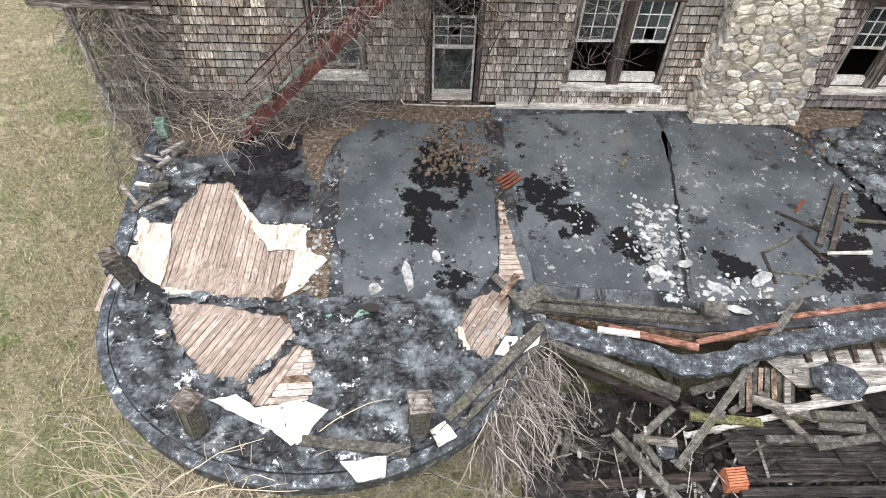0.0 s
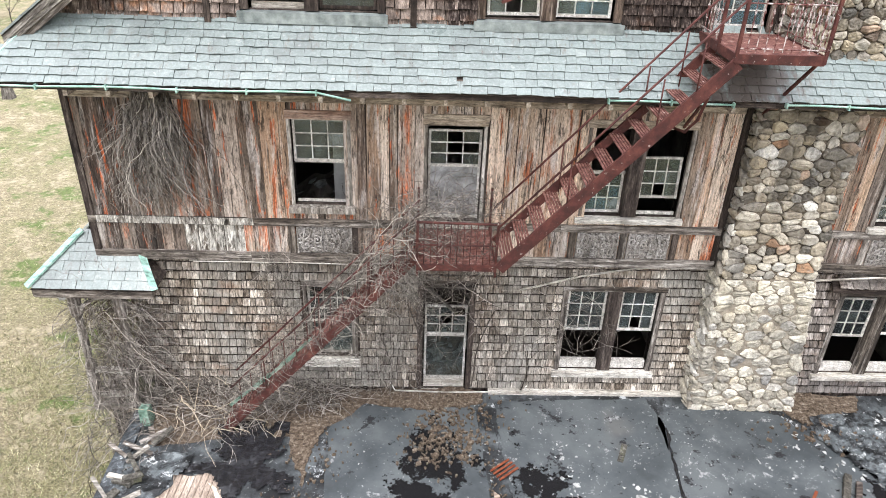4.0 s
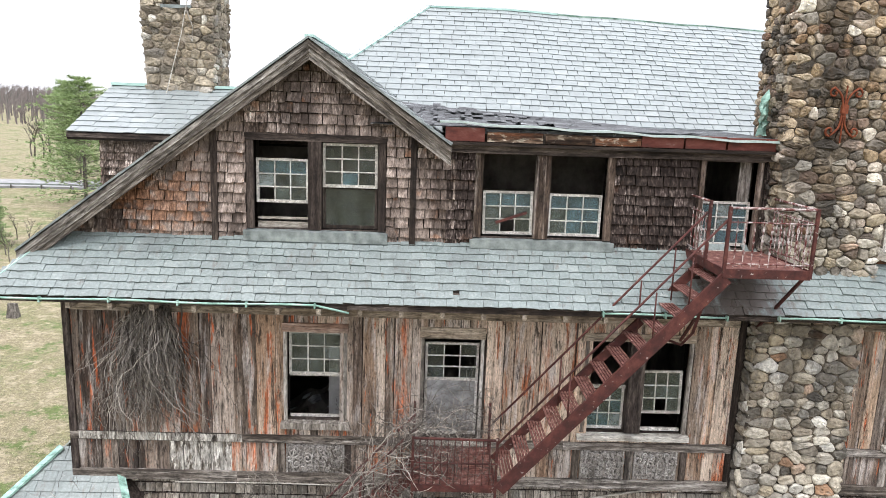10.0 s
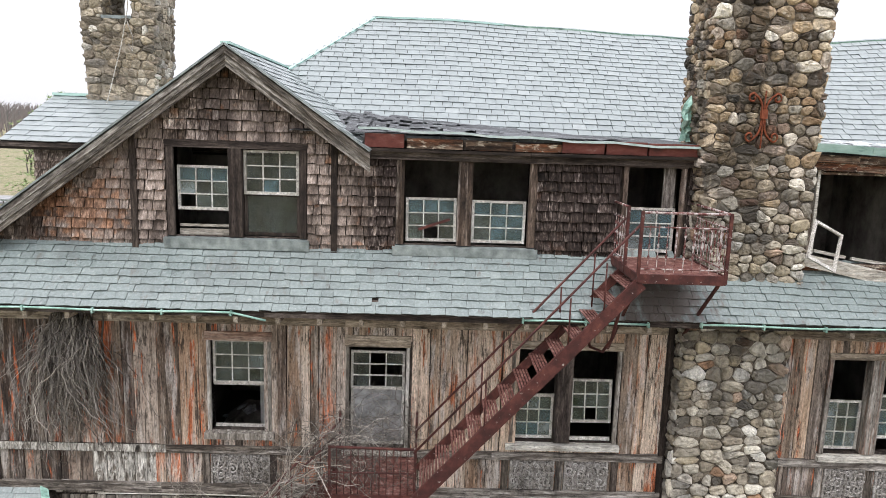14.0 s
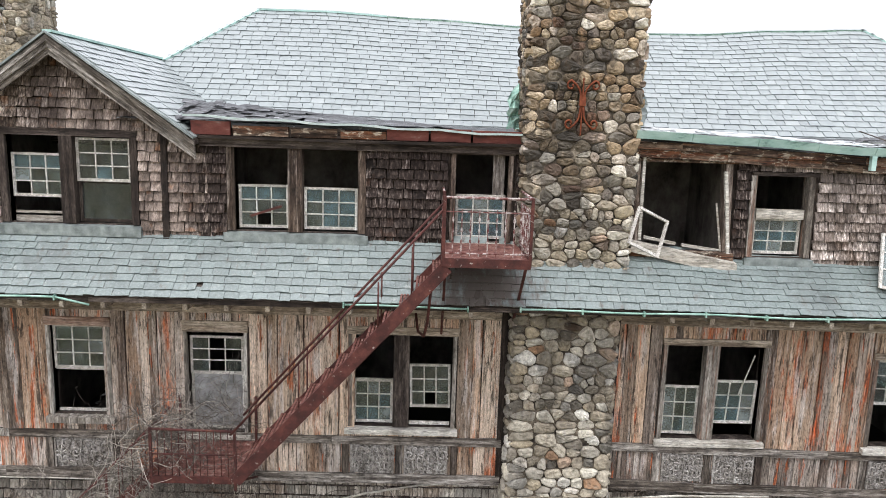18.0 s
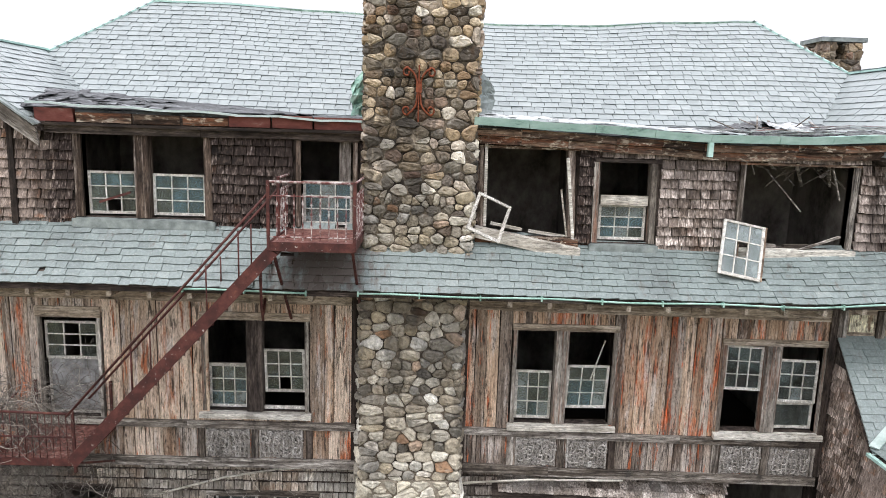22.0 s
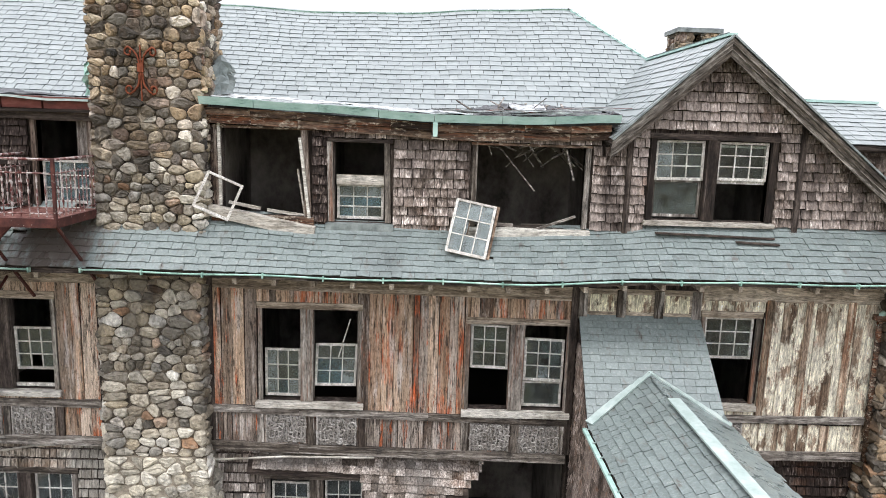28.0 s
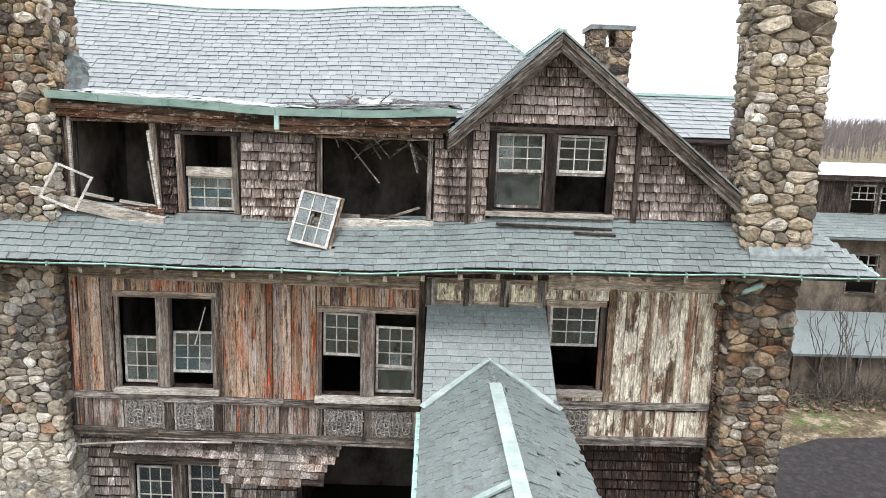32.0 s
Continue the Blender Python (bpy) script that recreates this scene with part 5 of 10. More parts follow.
sash(w, o[0] + 0.02, o[1] - 0.02, 7.06, 8.12, YL, "s")
o = O2["c"]
w = window("window_3", o, "pair of sash windows with dropped sashes and missing glass")
casing(w, *o, Y2, 0.07, M_CASE_G, M_FRIEZE, 0.12, head=0.14)
mullion(w, 3.68, 3.96, o[2], o[3], Y2, M_DARK_V)
sash(w, 2.97, 3.67, 7.24, 8.06, YL, "dmdddfffm")
sash(w, 3.97, 4.7, 7.55, 8.36, YL, "ddddddd.d", roll=1.6, slope=-0.02)
g = Geo()
g.box(2.97, 3.67, YS, YS + 0.04, 8.03, 8.09)
g.box(3.97, 4.7, YS, YS + 0.04, 7.24, 7.3)
part("lower_rail", g, M_SASH, w)
o = O2["d"]
w = window("window_4", o, "pair of sash windows, one sash hanging askew")
casing(w, *o, Y2, 0.07, M_CASE_G, M_FRIEZE, 0.12, head=0.12)
mullion(w, 9.22, 9.45, o[2], o[3], Y2, M_CASE_G)
sash(w, 8.54, 9.2, 7.16, 8.08, YL, "mddmddmfm", slope=-0.01)
sash(w, 9.47, 10.24, 7.38, 8.2, YL, "dddffmffm", roll=-2.2, slope=0.05)
g = Geo()
g.bar((10.12, Y2 + 0.04, 8.7), (9.9, Y2 + 0.06, 7.95), 0.022, 0.02)
part("loose_lath", g, M_SILL, w)
o = O2["e"]
w = window("window_5", o, "pair of sash windows with dropped sashes")
casing(w, *o, Y2, 0.07, M_CASE_G, M_FRIEZE, 0.13, head=0.12)
mullion(w, 13.06, 13.32, o[2], o[3], Y2, M_CASE_G)
sash(w, 12.34, 13.04, 7.82, 8.66, YS, "dddddcdcd", slope=-0.03)
sash(w, 13.34, 14.08, 7.6, 8.42, YS, "dddddddmd", slope=-0.03)
sash(w, 13.34, 14.08, 7.08, 7.58, YL, "d")
o = O2["f"]
w = window("window_6", o, "nine-pane sash window above an open lower half")
casing(w, *o, Y2, 0.07, M_CASE_G, M_FRIEZE, 0.13, head=0.12)
sash(w, o[0] + 0.02, o[1] - 0.02, 8.14, 8.93, YS, "dddddcddd")
# attic storey
o = O3["gable_l"]
w = window("window_7", o, "pair of gable sash windows in dark frames")
casing(w, *o, Y2, 0.12, M_DARK_V, M_DARK, 0.2, head=0.12, sill_mat=M_LEAD)
mullion(w, -1.94, -1.72, o[2], o[3], Y2, M_DARK_V)
sash(w, -2.82, -1.95, 11.16, 11.9, YL, "fffmcd.dd", mat=M_SASH)
g = Geo()
g.box(-2.8, -1.96, YL, YL + 0.04, 10.88, 10.92)
g.box(-2.8, -1.96, YL, YL + 0.05, 10.74, 10.84)
part("lower_rail", g, M_SILL, w)
sash(w, -1.71, -0.8, 11.45, 12.18, YS, "cccccccfc")
sash(w, -1.71, -0.8, 10.76, 11.46, YL, "c", mat=M_DARK_V)
o = O3["pair_l"]
w = window("window_8", o, "pair of attic windows with the upper sashes gone")
casing(w, *o, Y2, 0.13, M_BROWN_V, M_DARK, 0.18, head=0.1, sill_mat=M_LEAD)
mullion(w, 1.84, 2.08, o[2], o[3], Y2, M_BROWN_V)
sash(w, 0.98, 1.83, 10.74, 11.48, YL, "fffdddd.d", roll=0.6)
sash(w, 2.09, 3.0, 10.74, 11.46, YL, "fffdffdff")
g = Geo()
g.bar((1.2, Y2 + 0.02, 10.95), (1.72, Y2 + 0.05, 11.13), 0.05, 0.04)
part("fallen_bar", g, M_IRON, w)
o = O3["door_l"]
w = window("window_9", o, "attic window behind the fire escape balcony")
casing(w, *o, Y2, 0.08, M_BROWN_V, M_DARK, 0.1, head=0.08)
sash(w, 4.68, 5.53, 10.66, 11.42, YL, "fmffmfmff")
g = Geo()
g.box(5.3, 5.5, Y2 + 0.12, Y2 + 0.15, 11.42, 12.1)
part("blind_board", g, M_TRIM_V, w)
o = O3["big_l"]
w = window("window_10", o, "wide attic opening with its sashes torn out")
casing(w, *o, Y2, 0.12, M_BROWN_V, M_ROT, 0.2, head=0.05, sill_mat=M_ROT, skew=-0.05)
g = Geo()
g.bar((7.95, Y2 + 0.05, 10.78), (8.5, Y2 + 0.05, 10.68), 0.07, 0.05)
g.bar((8.62, Y2 + 0.05, 10.66), (9.3, Y2 + 0.06, 10.57), 0.06, 0.05)
g.bar((9.39, Y2 - 0.06, 10.5), (9.22, Y2 - 0.06, 11.95), 0.07, 0.05)
g.bar((7.84, Y2 - 0.06, 10.74), (7.82, Y2 - 0.06, 12.15), 0.05, 0.05)
g.bar((9.3, Y2 + 0.03, 10.54), (9.16, Y2 + 0.06, 11.4), 0.03, 0.03)
part("broken_bar", g, M_SILL, w)
g = Geo()
g.hexa([(7.66, 11.6, 10.56), (9.5, 11.6, 10.18), (9.5, 11.74, 10.18), (7.66, 11.74, 10.56), (7.66, 11.6, 10.74), (9.5, 11.6, 10.4), (9.5, 11.74, 10.42), (7.66, 11.74, 10.76)])
part("sill_board", g, M_SILL, w, "pale peeling sill board")
o = O3["single"]
w = window("window_11", o, "attic window with only its lower sash left")
casing(w, *o, Y2, 0.1, M_CASE_G, M_DARK, 0.22, head=0.06, sill_mat=M_LEAD, skew=-0.03)
sash(w, 9.85, 10.68, 10.54, 11.16, YL, "mmmffffmd")
g = Geo()
g.box(9.85, 10.68, YS - 0.03, YS + 0.02, 11.16, 11.33)
part("meeting_board", g, M_SILL, w)
o = O3["big_r"]
w = window("window_12", o, "wide broken attic opening with hanging laths")
casing(w, *o, Y2, 0.09, M_TRIM_V, M_ROT, 0.2, head=0.04)
g = Geo()
g.bar((12.75, Y2 + 0.15, 11.85), (13.35, Y2 - 0.02, 11.15), 0.03, 0.02)
g.bar((13.9, Y2 + 0.1, 11.9), (14.05, Y2 + 0.05, 11.35), 0.1, 0.02)
for i in range(26):
    x = ru(12.4, 14.2)
    g.bar((x, Y2 + ru(0, 0.6), 11.95), (x + ru(-0.5, 0.5), Y2 + ru(0, 0.5), ru(11.45, 11.9)), ru(0.02, 0.07), 0.012)
g.bar((13.25, Y2 - 0.06, 10.42), (14.1, Y2 - 0.02, 10.72), 0.05, 0.04)
g.bar((12.5, Y2 + 0.06, 10.53), (13.0, Y2 + 0.06, 10.52), 0.1, 0.05)
g.bar((13.15, Y2 + 0.06, 10.52), (13.6, Y2 + 0.06, 10.53), 0.1, 0.05)
part("hanging_lath", g, M_TRIM, w)
o = O3["gable_r"]
w = window("window_13", o, "pair of gable sash windows, lower half open")
casing(w, *o, Y2, 0.1, M_DARK_V, M_DARK, 0.1, head=0.1)
mullion(w, 16.36, 16.56, o[2], o[3], Y2, M_DARK_V)
sash(w, 15.47, 16.34, 11.42, 12.12, YS, "mddmddmdd", roll=0.8)
sash(w, 15.47, 16.34, 10.76, 11.42, YL, "d", mat=M_TRIM_V)
sash(w, 16.58, 17.48, 11.44, 12.12, YS, "ccccccccc")
sash(w, 16.58, 17.48, 11.38, 12.06, YL, "")
# first storey
YS1, YL1 = Y1 + 0.05, Y1 + 0.1
o = O1["a"]
w = window("window_14", o, "overgrown first storey sash window", Y1)
casing(w, *o, Y1, 0.06, M_TRIM_V, M_TRIM, 0.2, head=0.14)
sash(w, o[0] + 0.02, o[1] - 0.02, 4.56, 5.44, YS1, "dcdcddddd")
sash(w, o[0] + 0.02, o[1] - 0.02, 3.74, 4.58, YL1, "d", mat=M_CASE)
o = O1["b"]
w = window("window_15", o, "pair of sash windows with pale sills", Y1)
casing(w, *o, Y1, 0.1, M_TRIM_V, M_TRIM, 0.14, head=0.12)
mullion(w, 3.8, 4.06, o[2], o[3], Y1, M_DARK_V)
sash(w, 2.99, 3.78, 4.46, 5.44, YS1, "cdcccccdc")
sash(w, 4.08, 4.82, 4.46, 5.44, YS1, "dcdccdc.c")
g = Geo()
for a, b in ((2.99, 3.78), (4.08, 4.82)):
    g.box(a, b, YL1 - 0.06, YL1 + 0.05, 3.49, 3.68)
part("lower_rail", g, M_SASH, w)
o = O1["c"]
w = window("window_16", o, "pair of sash windows, lower halves open", Y1)
casing(w, *o, Y1, 0.1, M_TRIM_V, M_TRIM, 0.14, head=0.12)
mullion(w, 9.36, 9.62, o[2], o[3], Y1, M_TRIM_V)
sash(w, 8.62, 9.34, 4.4, 5.36, YS1, "cccddcccc", slope=-0.02)
sash(w, 9.64, 10.38, 4.46, 5.44, YS1, "cdcccccdc")
g = Geo()
for a, b in ((8.62, 9.34), (9.64, 10.38)):
    g.box(a, b, YL1 - 0.06, YL1 + 0.05, 3.49, 3.68)
part("lower_rail", g, M_SASH, w)
o = O1["door"]
w = tagged(thing("door_1", (0.53, Y1, DECK), "", ""), "glazed door with broken transom, choked by vines", "door", "", "structure")
casing(w, *o, Y1, 0.11, M_DARK_V, M_DARK, 0.06, head=0.12)
sash(w, 0.1, 0.97, 4.28, 5.0, YS1, "dd.d.dddd", name="upper_light")
sash(w, 0.1, 0.97, 3.14, 4.28, YS1, "c", name="lower_light")
g = Geo()
g.box(0.1, 0.97, YS1, YS1 + 0.05, DECK + 0.02, 3.14)
part("kick_board", g, M_SILL, w)
g = Geo()
g.bar((0.12, Y1, 5.5), (0.75, Y1 - 0.04, 4.85), 0.09, 0.03)
part("fallen_slat", g, M_OLD, w)

# ---------------------------------------------------------------- shingles of the attic storey
def wall_spans(lo, hi, cut, top):
    """Spans of one course on a wall."""
    def f(z):
        spans = [(lo, hi)]
        if top:
            n = 160
            ok = [x for x in (lo + (hi - lo) * i / n for i in range(n + 1)) if top(x) - 0.05 > z]
            if not ok:
                return []
            spans = [(ok[0], ok[-1])]
        return minus(spans, [(h[0], h[1]) for h in cut if h[2] < z < h[3]])
    return f


def shingled(parent, lo, hi, z0, rows, cut, mat, y, top=None, cap=300, w=(0.1, 0.22), expo=0.155, lost=0.0, off=None, near=None, rag=0.04, jag=0.016, th=0.08, lap=1.16, gap=0.03):
    sp = wall_spans(lo, hi, cut, top)
    lay("shingle", parent, (0, y, 0), (1, 0, 0), (0, 0, 1), sp, rows, expo, w, mat, th, rag, cap, near, off, lap, 0.6, lost, z0, jag, gap)


pad3 = [(h[0] - 0.13, h[1] + 0.13, h[2] - 0.2, h[3] + 0.12) for h in holes3]
A3 = dict(w=(0.11, 0.27), expo=0.166, rag=0.07, th=0.05, lap=0.95, gap=0.04)
shingled(wall_upper, -6.2, 0.5, 10.5, 20, pad3, M_SHING3, Y2, lambda x: gable_l(x) - 0.05, cap=150, **A3)
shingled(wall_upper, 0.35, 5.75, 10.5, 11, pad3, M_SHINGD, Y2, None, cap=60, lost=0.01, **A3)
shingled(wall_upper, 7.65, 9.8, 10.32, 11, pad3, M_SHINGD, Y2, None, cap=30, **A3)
shingled(wall_upper, 9.8, 14.5, 10.32, 11, pad3, M_SHINGR, Y2, None, cap=60, **A3)
shingled(wall_upper, 14.45, 20.0, 10.48, 20, pad3, M_SHINGR, Y2, lambda x: gable_r(x) - 0.05, cap=150, **A3)
for x, z0, z1 in ((-3.47, 10.5, 12.45), (-0.2, 10.5, 12.4), (14.98, 10.46, 12.3), (18.02, 10.5, 12.45)):
    g = Geo()
    g.box(x - 0.05, x + 0.05, Y2 - 0.1, Y2 + 0.01, z0, z1)
    part("corner_post", g, M_DARK_V, wall_upper)

pad1 = [(h[0] - 0.1, h[1] + 0.1, h[2] - 0.15, h[3] + 0.12) for h in holes1]
# courses stop short: the dark wall behind draws the shadow line under each
A1 = dict(w=(0.09, 0.2), expo=0.203, rag=0.035, jag=0.014, th=0.03, lap=0.72, gap=0.05)
shingled(wall_lower, -5.68, 5.75, 2.95, 16, pad1, M_SHING1, Y1, None, cap=300, near=lambda x, z: x < 1.5, **A1)
shingled(wall_lower, 7.5, 11.95, 2.95, 16, pad1, M_SHING2, Y1, None, cap=0, **A1)
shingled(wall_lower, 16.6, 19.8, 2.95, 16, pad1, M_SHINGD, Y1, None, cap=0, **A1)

# ---------------------------------------------------------------- roofs
SK0, SK1 = Vector((0, 10.93, 9.70)), Vector((0, 11.83, 10.58))
SKV = (SK1 - SK0).normalized()


def skirt_core():
    g = Geo()
    xs = [-7.0 + i * 0.4 for i in range(74)]
    n = Vector((0, -SKV.z, SKV.y))
    rows = []
    for x in xs:
        a, b = SK0 + Vector(skirt_off(x, 0)), SK1 + Vector(skirt_off(x, 1.26))
        a.x = x
        b.x = min(max(x, -6.12), 21.3)
        rows.append((a - n * 0.005, b - n * 0.005, b - n * 0.09, a - n * 0.09))
    for r in rows:
        g.v.extend(tuple(p) for p in r)
    for i in range(len(xs) - 1):
        k = 4 * i
        for j in range(4):
            g.f.append((k + j, k + 4 + j, k + 4 + (j + 1) % 4, k + (j + 1) % 4))
    g.f.append((0, 1, 2, 3))
    g.f.append(tuple(4 * (len(xs) - 1) + j for j in (3, 2, 1, 0)))
    return g


roof_skirt = solid("roof_skirt", skirt_core(), M_DARK, "low slate roof skirt between second and attic storey", "roof", "structure")


def skirt_spans(y):
    f = y / 1.26
    return minus([(-7.0 + 0.9 * f, 22.2 - 0.9 * f)], [(0.5, 0.6)] if 0.15 < y < 0.29 else [])


lay("slate", roof_skirt, SK0, (1, 0, 0), SKV, skirt_spans, 9, 0.1455, (0.16, 0.28), M_SLATE, 0.034, 0.04, 300, lambda x, y: 3.0 < x < 17.5, skirt_off, 1.6, 0.35, 0.002)
# returns of the skirt at both ends
for sx, x0, x1 in ((-1, -7.0, -6.1), (1, 22.2, 21.3)):
    g = Geo()
    p = [(x0, 10.93, 9.7 + (0.15 if sx > 0 else 0)), (x1, 11.83, 10.58), (x1, 24, 10.58), (x0, 24.8, 9.7)]
    g.hexa([(a, b, c - 0.06) for a, b, c in (p if sx > 0 else p[::-1])] + [(a, b, c) for a, b, c in (p if sx > 0 else p[::-1])])
    solid("roof_return", g, M_SLATE, "slate roof skirt along the end wall", "roof", "structure")
    g = Geo()
    g.bar((x0, 10.95, p[0][2] + 0.02), (x1, 11.83, 10.6), 0.1, 0.03)
    solid("ridge_trim", g, M_COPPER, "pale metal hip capping", "trim", "structure")

# main hipped roof
RZ, RY, EZ, EY = 15.18, 17.9, 12.2, 14.25
RL, RR = -0.06, 14.9


def ridge_sag(x):
    return ribbon(x, [(1.5, 0.0), (4, -0.1), (6.5, -0.2), (8.5, -0.28), (10.5, -0.24), (13, -0.08), (14.8, 0.0)])


hip = RY - EY
g = Geo()
xs = [RL - hip + i * (RR - RL + 2 * hip) / 40 for i in range(41)]
for x in xs:
    f = min(1.0, (x - (RL - hip)) / hip, ((RR + hip) - x) / hip)
    t = (EZ + (RZ - EZ) * f + ridge_sag(x) * f, EY + hip * f)
    g.v += [(x, EY, EZ), (x, t[1], t[0]), (x, 2 * RY - t[1], t[0]), (x, 2 * RY - EY, EZ)]
for i in range(40):
    k = 4 * i
    for j in range(3):
        g.f.append((k + j, k + 4 + j, k + 5 + j, k + 1 + j))
    g.f.append((k + 3, k + 7, k + 4, k))
roof_main = solid("roof_main", g, M_DARK, "large hipped slate roof with a sagging ridge", "roof", "structure")
MV = Vector((0, RY - EY, RZ - EZ)).normalized()
ML = math.hypot(RY - EY, RZ - EZ)


def main_spans(y):
    f = y / ML
    return [(RL - hip * (1 - f), RR + hip * (1 - f))]


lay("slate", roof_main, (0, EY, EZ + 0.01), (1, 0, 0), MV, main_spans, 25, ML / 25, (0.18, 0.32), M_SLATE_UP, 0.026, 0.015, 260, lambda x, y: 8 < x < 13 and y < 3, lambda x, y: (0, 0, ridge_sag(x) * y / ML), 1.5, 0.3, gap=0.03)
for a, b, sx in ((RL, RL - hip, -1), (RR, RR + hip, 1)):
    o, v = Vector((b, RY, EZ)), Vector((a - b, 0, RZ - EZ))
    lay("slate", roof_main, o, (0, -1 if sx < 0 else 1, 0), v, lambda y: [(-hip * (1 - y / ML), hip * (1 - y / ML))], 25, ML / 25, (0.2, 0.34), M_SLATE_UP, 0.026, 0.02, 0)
g = Geo()
for i in range(5):
    a, b = RL + (RR - RL) * i / 24, RL + (RR - RL) * (i + 1) / 24
    g.bar((a, RY, RZ + ridge_sag(a) + 0.03), (b, RY, RZ + ridge_sag(b) + 0.03), 0.14, 0.04)
for a, sx in ((RL, -1), (RR, 1)):
    g.bar((a, RY, RZ + 0.03), (a + sx * hip, EY, EZ + 0.04), 0.13, 0.04)
part("ridge_cap", g, M_COPPER, roof_main, "green copper ridge capping")
g = Geo()
for i in range(5, 24):
    a, b = RL + (RR - RL) * i / 24, RL + (RR - RL) * (i + 1) / 24
    g.bar((a, RY, RZ + ridge_sag(a) + 0.02), (b, RY, RZ + ridge_sag(b) + 0.02), 0.08, 0.05)
part("ridge_board", g, M_COPPER_D, roof_main, "bare dark ridge board where the capping is gone")

def gz(x):
    return ribbon(x, [(7.5, 12.44), (9.5, 12.37), (11.6, 12.27), (13, 12.28), (14.75, 12.36)])


# low dormer roofs in front of it, behind the attic windows
g = Geo()
for x0, x1 in ((0.3, 5.9), (7.5, 14.7)):
    n = 14
    xs = [x0 + (x1 - x0) * i / n for i in range(n + 1)]
    for a, b in zip(xs, xs[1:]):
        za, zb = 12.5 + sag_top(a), 12.5 + sag_top(b)
        g.hexa([(a, 11.7, za - 0.08), (b, 11.7, zb - 0.08), (b, 14.75, 12.4), (a, 14.75, 12.4), (a, 11.7, za), (b, 11.7, zb), (b, 14.75, 12.56), (a, 14.75, 12.56)])
roof_low = solid("roof_low", g, M_FELT, "low tarred dormer roofs with torn felt", "roof", "structure")
# torn felt lying crumpled over the low roofs
def crumple(x0, x1, y0, y1, z, amp, seed, nx=46, ny=12, tear=0.08):
    g = Geo()
    ok = {}
    for i in range(nx + 1):
        for j in range(ny + 1):
            x, y = x0 + (x1 - x0) * i / nx, y0 + (y1 - y0) * j / ny
            q = Vector((x * 2.2, y * 2.2, seed))
            h = abs(noise.noise(q)) * amp + noise.noise(q * 3.1) * amp * 0.35
            ok[i, j] = len(g.v)
            g.v.append((x + 0.05 * noise.noise(q * 1.7), y + 0.08 * noise.noise(q * 1.3 + Vector((9, 0, 0))), z(x, j / ny) + h))
    n = len(g.v)
    g.v += [(x, y, zz - 0.012) for x, y, zz in g.v]
    for i in range(nx):
        for j in range(ny):
            q = Vector((i * 0.31, j * 0.5, seed + 3))
            if noise.noise(q) > 0.55 - tear * 3:
                continue
            f = (ok[i, j], ok[i + 1, j], ok[i + 1, j + 1], ok[i, j + 1])
            g.f.append(f)
            g.f.append(tuple(n + k for k in reversed(f)))
            if j == 0:
                g.f.append((f[1], f[0], n + f[0], n + f[1]))
    return g


part("torn_felt", crumple(-0.9, 4.6, 11.7, 14.2, lambda x, f: 12.53 + f * (0.04 + 0.36 * max(0.0, 1 - (x + 0.9) / 5.2)), 0.04, 2.0, nx=60, tear=0.02), M_TARTORN, roof_low, "black torn roofing felt")
part("torn_felt", crumple(-0.6, 2.6, 11.8, 13.8, lambda x, f: 12.55 + f * (0.06 + 0.34 * max(0.0, 1 - (x + 0.6) / 3.6)), 0.06, 7.0, tear=0.2), M_TARTORN, roof_low, "black torn roofing felt")
def hollow(x, f):
    return gz(x) + 0.15 + f * (0.05 + 0.17 * max(0.0, math.sin(math.pi * min(1.0, max(0.0, (x - 11.6) / 3.2)))))


# black sheet put in for the shade inside the collapsed edge
part("torn_felt", crumple(11.6, 14.8, 11.75, 13.0, hollow, 0.1, 17.0, nx=60, tear=0.0), M_TAR, roof_low, "black crumpled sheet standing for the dark of the roof hole")
part("torn_felt", crumple(12.5, 14.7, 12.3, 13.0, lambda x, f: hollow(x, 0.4 + f * 0.4) + 0.02, 0.08, 12.0, tear=0.15), M_CRUMPLE, roof_low, "grey crumpled sheet over the collapsed edge")
part("torn_felt", crumple(12.9, 13.5, 11.95, 12.7, lambda x, f: hollow(x, 0.2 + f * 0.6) + 0.05, 0.12, 31.0, nx=16, tear=0.05), M_SILVERTORN, roof_low, "crumpled grey flap of roofing")
part("torn_felt", crumple(7.7, 12.2, 11.7, 12.6, lambda x, f: gz(x) + 0.17 + f * 0.06, 0.05, 22.0, ny=6, tear=0.05), M_SILVERTORN, roof_low, "pale torn felt behind the gutter")
for y, dz in ((11.74, 0.17), (11.86, 0.22)):
    g = Geo()
    for k in range(14):
        a, b = 11.5 + k * 0.235, 11.5 + (k + 1) * 0.235
        g.bar((a, y, gz(a) + dz + 0.03 * math.sin(a * 2.1 + y * 40)), (b, y, gz(b) + dz + 0.03 * math.sin(b * 2.1 + y * 40)), 0.03, 0.02)
    part("felt_strip", g, M_CHIP, roof_low, "thin pale strip along the gutter")
